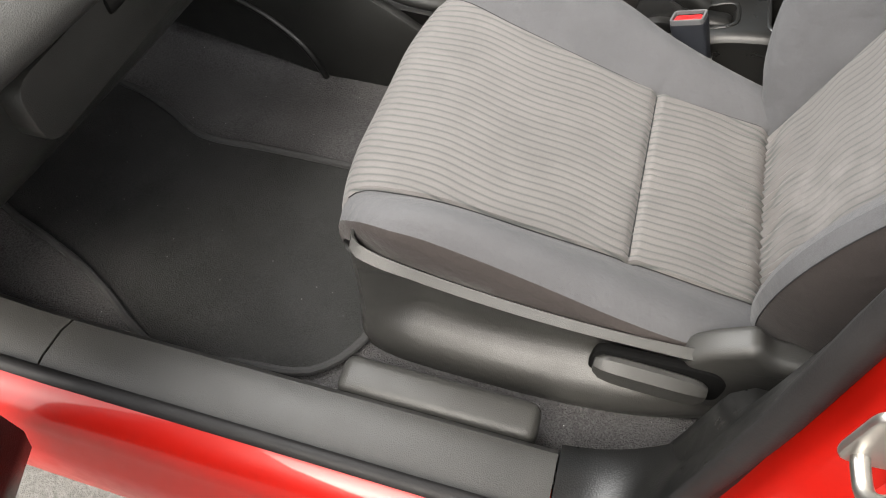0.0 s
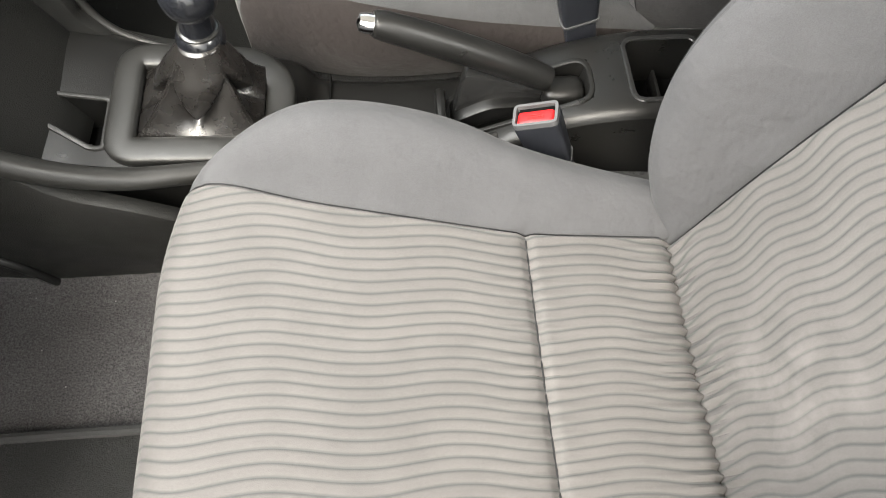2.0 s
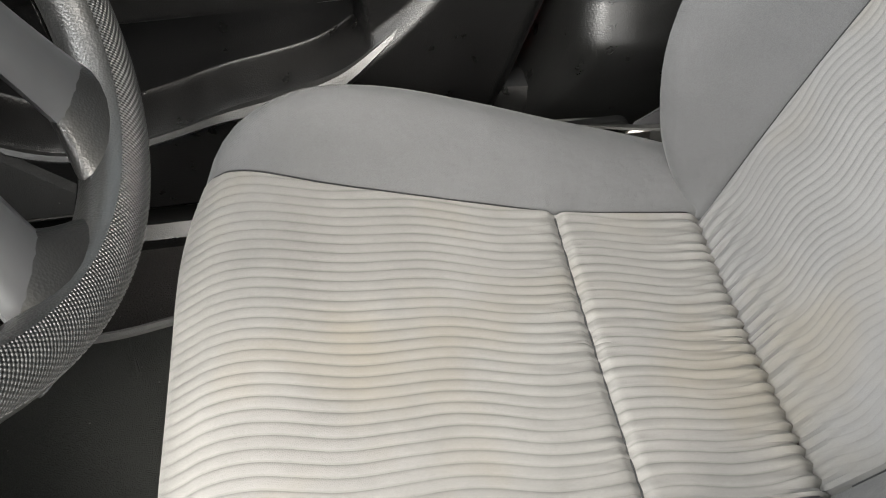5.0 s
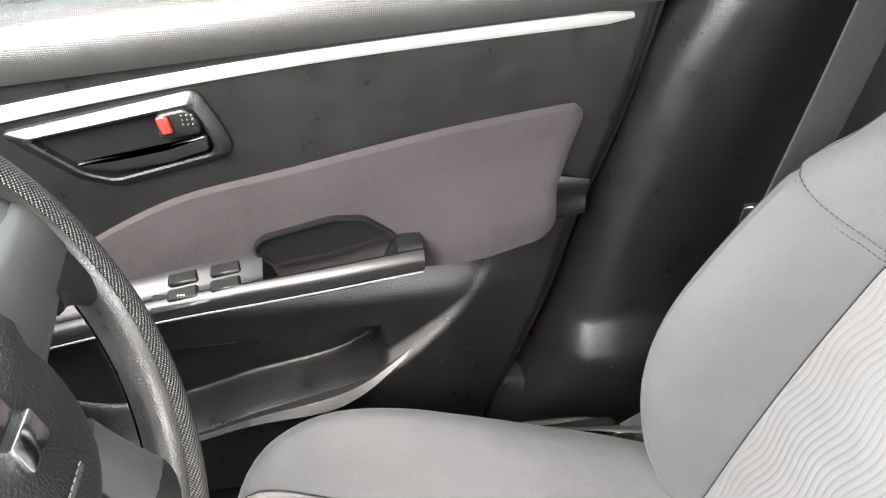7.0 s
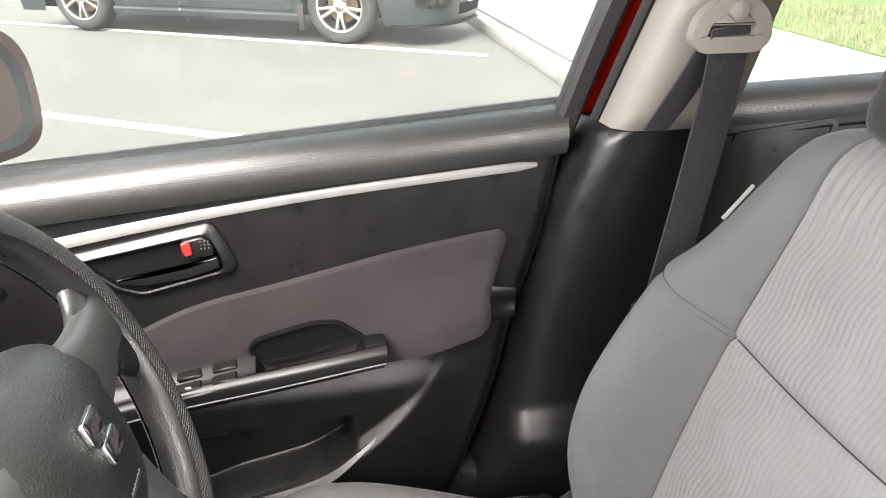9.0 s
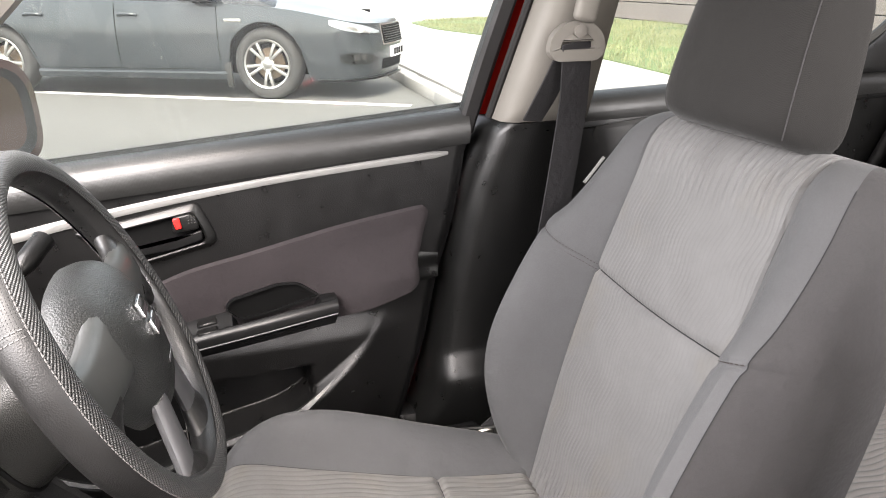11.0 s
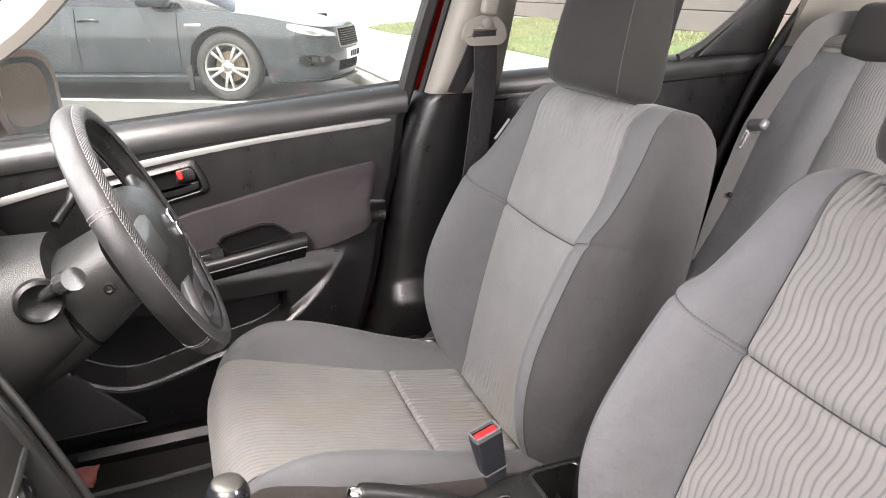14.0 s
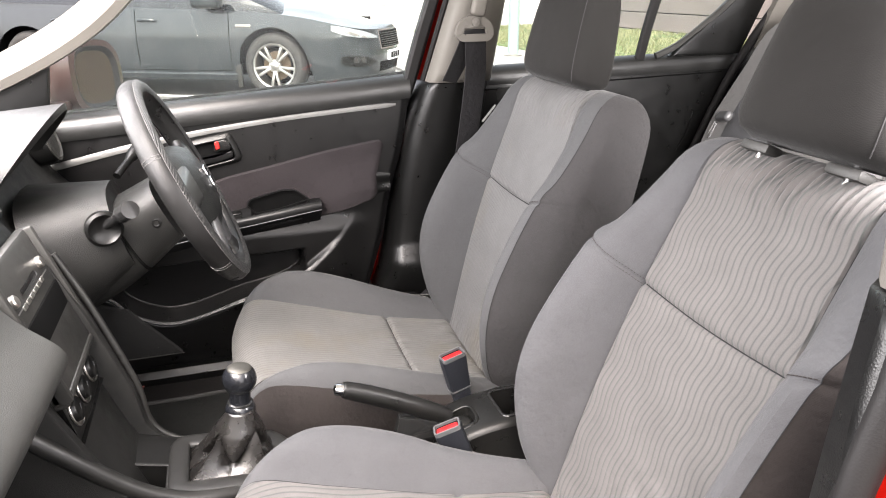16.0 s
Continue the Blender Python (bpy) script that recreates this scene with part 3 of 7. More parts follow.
# B-pillars: red outer skin, dark lower trim, pale upper trim
for side, tag in ((-1, "pillar_near"), (1, "pillar_far")):
    bp = thing(tag, (0.2, side * 0.68, 0.3), "car door pillar with dark lower trim and pale upper trim", "pillar", kind="structure")
    xf = curve1((0.30, 0.40, 0.468, 0.63, 0.80, 0.92), (0.04, 0.08, 0.097, 0.125, 0.16, 0.198) if side > 0 else (0.04, 0.08, 0.095, 0.115, 0.142, 0.178))
    back = 0.0 if side > 0 else 0.012
    yin = curve1((0.30, 0.40, 0.44, 0.465, 0.48, 0.50, 0.63, 0.80, 0.93), (0.680, 0.648, 0.640, 0.640, 0.660, 0.668, 0.668, 0.655, 0.632))
    rings = []
    for i in range(31):
        z = 0.27 + 0.65 * i / 30
        f, y = xf(z), yin(z)
        r = 0.365 + 0.06 * max(0, 0.5 - z)
        ye = yedge(z) if side < 0 else 0.765
        ring = [(f - 0.01, ye), (f - 0.012, ye - 0.022), (f, min(y + 0.035, ye - 0.03)), (f + 0.008, y + 0.012), (f + 0.03, y), (r - 0.06, y + 0.002), (r - 0.02, y + 0.02), (r, min(y + 0.05, ye - 0.005)), (r, ye)]
        rings.append([Vector((a, side * b, z)) for a, b in ring])
    part("lower_trim", loft(rings), M["black"], bp, "grained black lower pillar trim", sharp=85)
    rings = []
    for i in range(19):
        z = 0.922 + 0.48 * i / 18
        k = i / 18
        f, r, y = 0.198 - back + 0.12 * k, 0.365 + 0.04 * k, 0.632 - 0.12 * k
        ring = [(f, y + 0.06), (f + 0.003, y + 0.02), (f + 0.02, y + 0.003), (f + 0.05, y), (r - 0.05, y), (r - 0.015, y + 0.006), (r, y + 0.03), (r, y + 0.06)]
        rings.append([Vector((a, side * b, z)) for a, b in ring])
    part("upper_trim", loft(rings), M["beige"], bp, "pale beige upper pillar trim", sharp=85)
    rings = []
    for i in range(25):
        z = 0.30 + 1.12 * i / 24
        k = max(0, z - 0.9) / 0.5
        f = xf(min(z, 0.92)) - 0.012 + (0.12 * k)
        y0 = (yedge(z) - 0.003 if side < 0 and z < 0.88 else 0.772 - 0.03 * max(0, min(1, (z - 0.5) / 0.4))) - 0.13 * k
        rings.append([Vector((a, side * b, z)) for a, b in ((f, y0), (f + (0.06 if side > 0 and z > 0.88 else 0.0), y0 + 0.07), (f + (0.13 if side > 0 and z > 0.88 else 0.2), y0 + 0.085), (f + (0.13 if side > 0 and z > 0.88 else 0.2), y0))])
    part("outer_skin", loft(rings), M["red"], bp, "glossy red painted pillar skin")
    if side > 0:
        part("edge_seal", sweep([(xf(min(z, 0.92)) - 0.004 + 0.24 * max(0, z - 0.92), 0.690 - 0.26 * max(0, z - 0.92), z) for z in [0.924 + 0.023 * i for i in range(21)]], circle(0.0068, 8)), M["rubber"], bp, "grey-black rubber edge seal")

# trim that turns up from the near sill into the pillar
foot = smooth_path([(-0.031, -0.783, 0.368), (0.0, -0.783, 0.370), (0.028, -0.781, 0.384), (0.048, -0.777, 0.412), (0.060, -0.771, 0.455), (0.074, -0.763, 0.54), (0.086, -0.752, 0.62), (0.099, -0.738, 0.70), (0.118, -0.724, 0.78), (0.142, -0.712, 0.86), (0.168, -0.700, 0.93)], 40)
rings = []
for i, p in enumerate(foot):
    t = (foot[min(i + 1, 39)] - foot[max(i - 1, 0)]).normalized()
    nrm = Vector((-t.z, 0, t.x))
    k = i / 39
    inn = Vector((p.x + 0.055 * ease_in(k), -0.700 + 0.040 * ease_in(k), p.z - 0.012 - 0.02 * ease_in(k)))
    rings.append([p, p.lerp(inn, 0.15) + nrm * 0.006, p.lerp(inn, 0.45) + nrm * 0.010, p.lerp(inn, 0.8) + nrm * 0.006, inn, inn - nrm * 0.03, p - nrm * 0.02])
single("trim", loft(rings), M["black"], "black curved trim from sill up to pillar", "trim", kind="structure")

# door striker on the near pillar: a plate with two screws and a loop
st = thing("door_striker", (0.105, -0.785, 0.735), "grey steel door striker bolted to red pillar", "striker")
part("plate", prism(rounded([(0.086, 0.712), (0.086, 0.768), (0.128, 0.772), (0.128, 0.716)], 0.012), -0.800, -0.806, "y", 0.002), M["steel"], st)
part("loop", sweep(smooth_path([(0.096, -0.803, 0.722), (0.096, -0.826, 0.726), (0.100, -0.834, 0.742), (0.104, -0.826, 0.758), (0.104, -0.803, 0.762)], 20), circle(0.0048, 10)), M["steel"], st)
for zz in (0.726, 0.758):
    part("screw", lathe([(0.008, 0), (0.008, 0.003), (0.0005, 0.004)], 8, Matrix.Translation((0.118, -0.806, zz)) @ Matrix.Rotation(radians(90), 4, "X")), M["steel"], st)

# roof, headliner and the pillars that carry it
def roof_at(z0):
    def f(u, v):
        x, y = -0.35 + 1.75 * u, -0.60 + 1.2 * v
        return Vector((x, y, z0 + 0.055 - 0.11 * (2 * v - 1) ** 2 * 0.5 - 0.10 * (u - 0.45) ** 2))
    return f


single("roof", sheet(roof_at(1.44), 20, 14, 0.02), M["red"], "red painted car roof skin", "roof", kind="structure")
single("ceiling", sheet(roof_at(1.40), 20, 14, 0.02), M["liner"], "pale woven headliner under the roof", "ceiling", kind="structure")
for side in (-1, 1):
    wide = side * 1
    path = smooth_path([(-1.05, side * 0.70, 0.86), (-0.751, side * 0.655, 0.965), (-0.53, side * 0.62, 1.085), (-0.36, side * 0.59, 1.25), (-0.2, side * 0.57, 1.38)], 24)
    ap = thing("a_pillar", (-0.75, side * 0.66, 0.96), "pale trimmed windscreen pillar", "pillar", kind="structure")
    part("trim", sweep(path, [(-0.03, -0.018), (-0.012, -0.028), (0.022, -0.022), (0.034, 0.0), (0.022, 0.026), (-0.018, 0.026), (-0.032, 0.008)], up=(0, 1, 0)), M["beige"], ap)
    outer = [p + Vector((-0.012, side * 0.040, -0.012)) for p in path]
    part("outer_skin", sweep(outer, slab(0.03, 0.024, 0.006), up=(0, 1, 0)), M["red"], ap)
    rail = smooth_path([(-0.25, side * 0.575, 1.38), (0.25, side * 0.56, 1.42), (0.8, side * 0.565, 1.40), (1.25, side * 0.57, 1.33)], 20)
    rr = thing("roof_rail", (0.3, side * 0.57, 1.4), "pale trimmed roof side rail with red outer skin", "roof rail", kind="structure")
    part("trim", sweep(rail, slab(0.06, 0.05, 0.015), up=(0, 1, 0)), M["beige"], rr)
    part("outer_skin", sweep([p + Vector((0, side * 0.05, 0.005)) for p in rail], slab(0.06, 0.05, 0.015), up=(0, 1, 0)), M["red"], rr)

# ---- front seats ----


cz = curve1((-0.40, -0.36, -0.33, -0.28, -0.20, -0.10, 0.0, 0.07, 0.16, 0.22), (0.44, 0.452, 0.459, 0.458, 0.441, 0.413, 0.387, 0.372, 0.354, 0.345))
chi = curve1((-0.40, -0.36, -0.30, -0.22, -0.12, 0.0, 0.1, 0.22), (0.182, 0.186, 0.182, 0.168, 0.159, 0.15, 0.15, 0.15))
cwe = curve1((-0.40, -0.36, -0.33, -0.27, -0.20, -0.12, 0.0, 0.1, 0.22), (0.190, 0.198, 0.209, 0.229, 0.239, 0.241, 0.234, 0.222, 0.208))
chc = curve1((-0.40, -0.36, -0.33, -0.28, -0.22, -0.15, -0.08, 0.0, 0.08, 0.22), (0.0, 0.0, 0.006, 0.030, 0.052, 0.060, 0.056, 0.045, 0.034, 0.02))
BUMP = curve1((0, 0.12, 0.35, 0.62, 0.82, 1.0), (0, 0.20, 0.74, 1.0, 0.86, 0.40))


QS = [i / 56 for i in range(54)] + [0.975, 1.0]


def pleat(y, d, amp):
    """Gathers in the cloth that die away with the distance d from a seam."""
    w = math.sin(2 * math.pi * y / 0.0125 + 2.0 * noise.noise((y * 30, 0, 0)))
    return amp * w * math.exp(-abs(d) / 0.032) * (0.6 + 0.8 * noise.noise((y * 22, 3, 0)))


def cushion_rings():
    xf, r = -0.362, 0.055
    xs = [xf + r * (1 - math.cos(radians(a))) for a in (0, 15, 30, 45, 60, 75)]
    xs += [-0.315 + 0.305 * i / 26 for i in range(27)] + [-0.006, -0.003, 0.0, 0.003, 0.006, 0.010, 0.014, 0.017, 0.020, 0.024, 0.03, 0.045, 0.06, 0.08, 0.10, 0.12, 0.134, 0.142, 0.149, 0.155, 0.161, 0.167, 0.173, 0.182, 0.21]
    rows = []
    for x in xs:
        t = max(0.0, min(1.0, (x - xf) / r))
        drop = r * (1 - math.sqrt(max(0, 1 - (1 - t) ** 2))) if t < 1 else 0
        zi, hi, we, hc = cz(x) - drop, chi(x), cwe(x), chc(x)
        half = []
        for q in QS:
            y = hi * q
            z = zi - 0.006 * (1 - q * q) + 0.004
            z -= 0.016 * math.exp(-((x - 0.168) / 0.012) ** 2) + pleat(y, x - 0.162, 0.0062) + pleat(y + 0.004, x + 0.004, 0.0022)
            z -= 0.007 * math.exp(-(x / 0.0055) ** 2) if x < 0.1 else 0
            z -= 0.005 * (q > 0.99)
            half.append((y, z, 0, 0))
        for q in (0.05, 0.14, 0.25, 0.38, 0.5, 0.62, 0.74, 0.86, 0.94, 1.0):
            y = hi + (we - hi) * q
            z = zi + hc * BUMP(q) - 0.002 * (q > 0.99)
            half.append((y, z, 1, q))
        ze = half[-1][1]
        for q in (0.06, 0.25, 0.5, 0.75, 1.0):
            half.append((we + 0.012 * math.sin(math.pi * q * 0.9) - 0.018 * q * q, ze + (0.312 - ze) * q, 2, 1 - 0.9 * q))
        rows.append((x, half))
    return rows


def front_round(x, y):
    """The cushion's front edge drawn back towards its corners."""
    return x + 0.024 * max(0.0, (abs(y) - 0.075) / 0.125) ** 2 * max(0.0, min(1.0, (-0.20 - x) / 0.17))


def seat(cy, outer, ribs, name, label, dx, recline, sink):
    """A front seat on the centre line y = cy; outer is the side of its door."""
    s = thing(name, (-0.1, cy, 0.25), label, "car seat", "front car seats")
    TILT_BACK = radians(recline)
    BACK_O = Vector((0.165 + dx, 0, 0.352))
    U = Vector((math.sin(TILT_BACK), 0, math.cos(TILT_BACK)))
    NF = Vector((-math.cos(TILT_BACK), 0, math.sin(TILT_BACK)))
    rows = cushion_rings()
    side_mat = M["bolster"] if dx == 0 else M["bolsterdark"]
    shell_mat = M["sidecloth"] if dx == 0 else M["shellcloth"]
    back_ribs = ribs if dx == 0 else M["ribfaded"]
    k0 = len(QS)
    k1 = k0 + 10
    swell = curve1((-0.36, -0.31, -0.25, -0.19, -0.10, -0.05, 0.0, 0.1, 0.3), (0.0, 0.004, 0.022, 0.033, 0.034, 0.027, 0.013, 0.004, 0.0))
    grow = 1.0 if dx == 0 else 0.3  # inner bolsters swell towards the console
    flare = curve1((-0.362, -0.33, -0.28, -0.20, -0.10, 0.0, 0.10, 0.22), (0.010, 0.024, 0.024, 0.020, 0.020, 0.024, 0.027, 0.016))

    def side_pt(x, p, sg):
        """A bolster point; the door side spreads out to meet the shield."""
        y, z, lift = p[0], p[1], 0.0
        if sg == outer:
            y = cwe(x - dx) + flare(x - dx) - 0.12 * max(0.0, (1 - p[3]) / 0.9 - 0.26) if p[2] == 2 else y + flare(x - dx) * p[3]
            lift = 0.25 * chc(x - dx) * p[3] ** 2 if p[2] == 1 else 0.25 * chc(x - dx) * max(0.0, (p[3] - 0.1) / 0.9)
        else:
            y += grow * swell(x - dx) * p[3]
        return Vector((front_round(x - dx, p[0]) + dx, cy + sg * y, z + lift))
    cut = [i for i, (x, _) in enumerate(rows) if abs(x) < 1e-6][0]
    rows = [(x + dx, h) for x, h in rows]
    for nm, a, b in (("cushion_panel", 0, cut), ("cushion_rear_panel", cut, len(rows) - 1)):
        rings = []
        for x, h in rows[a:b + 1]:
            rings.append([Vector((front_round(x - dx, p[0]) + dx, cy - p[0], p[1])) for p in reversed(h[1:k0])] + [Vector((front_round(x - dx, p[0]) + dx, cy + p[0], p[1])) for p in h[:k0]])
        part(nm, loft(rings, closed=False), ribs, s, "pale grey fabric with wavy ribs")
    for sg in (-1, 1):
        ke = k0 + 9 if sg == outer else k1
        rings = [[side_pt(x, p, sg) for p in h[k0 - 1:ke]] for x, h in rows]
        part("cushion_bolster", loft(rings, closed=False), side_mat, s, "plain grey knit side bolster")
        rings = [[side_pt(x, p, sg) for p in h[ke - 1:]] for x, h in rows]
        part("cushion_side", loft(rings, closed=False), M["sidecloth"], s, "dark brown-grey side cloth")
        edge = [Vector((front_round(x - dx, h[k0 - 1][0]) + dx, cy + sg * h[k0 - 1][0], h[k0 - 1][1] + 0.0016)) for x, h in rows[3:-6]]
        part("seam", sweep(edge, circle(0.0007, 6)), M["seam"], s)
    x, h = rows[cut]
    cross = [Vector((x, cy - p[0], p[1] + 0.0006)) for p in reversed(h[1:k0])] + [Vector((x, cy + p[0], p[1] + 0.0006)) for p in h[:k0]]
    part("seam", sweep(cross[::3], circle(0.0009, 6)), M["seam"], s)
    x, h = rows[0]
    low = [side_pt(x, p, -1) if p[2] else Vector((0, cy - p[0], p[1])) for p in reversed(h[1:])]
    low += [side_pt(x, p, 1) if p[2] else Vector((0, cy + p[0], p[1])) for p in h]
    top = [(p.y, p.z) for p in low]
    rings = []
    for q in range(7):
        k = q / 6
        rings.append([Vector((front_round(x - dx, y - cy) + dx - 0.006 * math.sin(math.pi * k) + 0.075 * k * k, cy + (y - cy) * (1 - 0.05 * k), z + (0.300 - z) * k)) for y, z in top])
    part("cushion_front", loft(rings, closed=False), ribs, s)
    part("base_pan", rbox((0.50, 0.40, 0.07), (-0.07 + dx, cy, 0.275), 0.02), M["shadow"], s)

    # backrest, ring by ring up its height
    bhi = curve1((-0.06, 0.0, 0.2, 0.38, 0.5, 0.64), (0.145, 0.148, 0.153, 0.152, 0.148, 0.145))
    bhe = curve1((-0.06, 0.0, 0.08, 0.16, 0.26, 0.36, 0.44, 0.52, 0.58, 0.62, 0.66), (0.195, 0.212, 0.244, 0.264, 0.269, 0.264, 0.256, 0.244, 0.231, 0.219, 0.20))
    bcr = curve1((-0.06, 0.0, 0.06, 0.14, 0.22, 0.30, 0.38, 0.46, 0.56, 0.66), (0.005, 0.03, 0.072, 0.105, 0.115, 0.105, 0.080, 0.052, 0.022, 0.004))
    ss = [-0.06, -0.04, -0.02, -0.01, 0.0, 0.008, 0.016, 0.024, 0.034, 0.046, 0.06] + [0.08 + 0.28 * i / 14 for i in range(15)] + [0.368, 0.372, 0.375, 0.378, 0.382, 0.39] + [0.405 + 0.175 * i / 8 for i in range(9)]
    tops = [0.58 + 0.06 * math.sin(radians(a)) for a in (15, 30, 45, 60, 72, 82, 90)]
    rows = []
    for sv in ss + tops:
        th = math.asin(min(1, max(0, (sv - 0.58) / 0.06)))
        e = 1 - math.cos(th)
        hi, he, cr = bhi(sv), bhe(sv) * (1 - 0.13 * e), bcr(sv)
        hi = min(hi, he - 0.02)
        base = 0.012 * math.sin(math.pi * max(0, min(1, sv / 0.6))) - 0.055 * e
        near = math.exp(-((sv - 0.375) / 0.06) ** 2)
        half = []
        for q in QS:
            n_ = pleat(hi * q, sv - 0.004, 0.0042) + pleat(hi * q, min(0.0, sv - 0.585), 0.0038 * (sv > 0.54)) + base - 0.005 * (q > 0.99) - 0.006 * math.exp(-((sv - 0.375) / 0.005) ** 2)
            half.append((hi * q, n_, sv + near * ((0.013 if dx == 0 else 0.006) - 0.006 * math.cos(q * math.pi / 2))))
        for q in (0.05, 0.14, 0.25, 0.38, 0.5, 0.62, 0.74, 0.86, 0.94, 1.0):
            n_ = base + cr * BUMP(q) - 0.03 * q * q - 0.004 * math.exp(-((sv - 0.375) / 0.005) ** 2) - 0.002 * (q > 0.99)
            half.append((hi + (he - hi) * q, n_, sv + near * ((0.013 if dx == 0 else 0.006) + 0.042 * q)))
        n1 = half[-1][1]
        n2 = -0.125 + 0.05 * e
        for q in (0.06, 0.3, 0.6, 0.85, 1.0):
            half.append((he + 0.008 * math.sin(math.pi * q) - 0.03 * max(0, q - 0.85) / 0.15, n1 + (n2 - n1) * q, sv + near * 0.05 * (1 - q)))
        half.append((he * 0.5, n2 - 0.008, sv))
        half.append((0.0, n2 - 0.01, sv))
        rows.append(half)

    def at(sg, p):
        q = BACK_O + U * p[2] + NF * p[1]
        return Vector((q.x, cy + sg * p[0], q.z))

    cut = ss.index(0.375)
    for nm, a, b in (("backrest_lower_panel", 0, cut), ("backrest_upper_panel", cut, len(rows) - 1)):
        rings = [[at(-1, p) for p in reversed(h[1:k0])] + [at(1, p) for p in h[:k0]] for h in rows[a:b + 1]]
        part(nm, loft(rings, closed=False), back_ribs, s, "pale grey fabric with wavy ribs")
    cross = [at(-1, p) for p in reversed(rows[cut][1:k0])] + [at(1, p) for p in rows[cut][:k0]]
    part("seam", sweep([p + NF * 0.0006 for p in cross[::3]], circle(0.0010, 6), up=NF), M["seam"], s)
    k2 = k0 + 7
    for sg in (-1, 1):
        part("seam", sweep([at(sg, h[k0 - 1]) + NF * 0.0016 for h in rows[6:-3]], circle(0.0007, 6), up=NF), M["seam"], s)
        part("seam", sweep([at(sg, h[k2 - 1]) for h in rows[6:-5]], circle(0.0007, 6), up=NF), M["seam"], s)
        for nm, a, b in (("backrest_lower_bolster", 0, cut), ("backrest_upper_bolster", cut, len(rows) - 1)):
            rings = [[at(sg, p) for p in h[k0 - 1:k2]] for h in rows[a:b + 1]]
            part(nm, loft(rings, closed=False), side_mat, s, "plain grey knit side bolster")
        # double-stitched seam across the bolster
        seam = [at(sg, p) + NF * 0.0012 + U * 0.004 for p in rows[cut][k0 - 1:k2]]
        stitches(seam, M["sidecloth"], s, 0.0035, 0.002, 0.0007)
        stitches([p - U * 0.008 for p in seam], M["sidecloth"], s, 0.0035, 0.002, 0.0007)
    rings = [[at(1, p) for p in h[k2 - 1:]] + [at(-1, p) for p in reversed(h[k2 - 1:-1])] for h in rows]
    part("backrest_shell", loft(rings, closed=False), shell_mat, s, "cloth sides and back, the driver's darkened to paint shade")
    h = rows[-1]
    bm = bmesh.new()
    bm.faces.new([bm.verts.new(at(1, p)) for p in h] + [bm.verts.new(at(-1, p)) for p in reversed(h[1:-1])])
    part("backrest_top", bm, M["bolster"], s)

    # headrest on two chrome posts
    rings = []
    c0 = BACK_O + U * (0.655 - sink) + NF * (sink * 0.7 - 0.045)
    for i in range(25):
        k = i / 24
        e = math.sqrt(max(0, 1 - (2 * k - 1) ** 6))
        hw, hd = (0.134 - 0.022 * k) * (0.8 + 0.2 * e), (0.058 + 0.004 * k - 0.018 * k * k) * (0.5 + 0.5 * e)
        c = c0 + U * (0.005 + 0.205 * k) + NF * (0.012 + 0.02 * k)
        ring = []
        for j in range(36):
            a = 2 * math.pi * j / 36
            cc, sn = math.cos(a), math.sin(a)
            px = math.copysign(abs(cc) ** 0.5, cc) * hw
            pn = math.copysign(abs(sn) ** 0.6, sn) * hd - 0.012 * (px / hw) ** 2
            q = c + NF * pn
            ring.append(Vector((q.x, cy + px, q.z)))
        rings.append(ring)
    hr = part("headrest", loft(rings), M["headcloth"], s, "dark charcoal cloth headrest", sharp=60)
    for j in (4, 14):
        seam = [r[j] for r in rings[1:-1]]
        part("headrest_seam", sweep(seam, circle(0.0009, 6), up=NF), M["shellcloth"], s)
    for sg in (-1, 1) if dx == 0 else ():
        p0, p1 = BACK_O + U * 0.6 + NF * -0.016, BACK_O + U * 0.70 + NF * -0.030
        part("headrest_post", sweep([Vector((p0.x, cy + sg * 0.075, p0.z)), Vector((p1.x, cy + sg * 0.075, p1.z))], circle(0.0055, 10), up=(0, 1, 0)), M["chrome"], s, "chrome headrest post")
        m = Matrix.Rotation(TILT_BACK, 4, "Y")
        c = BACK_O + U * 0.632 + NF * -0.016
        part("post_guide", rbox((0.030, 0.052, 0.014), (c.x, cy + sg * 0.075, c.z), 0.004, 2, m), M["hinge"], s, "grey plastic post guide")

    # moulded shield on the door side, with the height lever
    o = outer
    top = curve1((-0.31, -0.25, -0.1, 0.05, 0.14, 0.20, 0.27), (0.457, 0.449, 0.430, 0.416, 0.412, 0.428, 0.40))
    bot = curve1((-0.31, -0.27, -0.19, -0.04, 0.09, 0.16, 0.27), (0.225, 0.205, 0.195, 0.215, 0.245, 0.27, 0.33))
    yo = curve1((-0.31, -0.25, -0.1, 0.05, 0.15, 0.27), (0.258, 0.272, 0.277, 0.272, 0.256, 0.228))

    def shield_at(u, v):
        x = -0.312 + 0.575 * u
        zt, zb = top(x) - (0.022 if o > 0 else 0.004), bot(x)
        z = zb + (zt - zb) * v
        k = min(1, max(0, (x + 0.29) / 0.06)) * min(1, max(0, (0.09 - x) / 0.06))
        scoop = 0.038 * k * math.exp(-abs((v - 0.68) / 0.235) ** 5)
        edge = 0.012 * (max(0, v - 0.95) / 0.05) ** 2 + 0.03 * (max(0, 0.12 - v) / 0.12) ** 2
        y = yo(x) + 0.010 * math.exp(-((v - 0.24) / 0.14) ** 2) - scoop - edge
        y -= 0.10 * (max(0, -0.297 - x) / 0.015) ** 2 * 0.35
        return Vector((x + dx, cy + o * y, z))

    part("side_shield", sheet(shield_at, 60, 26, 0.003), M["shield"], s, "moulded dark grey plastic seat shield")
    rings = []
    for i in range(17):
        k = i / 16
        x = -0.016 + 0.122 * k
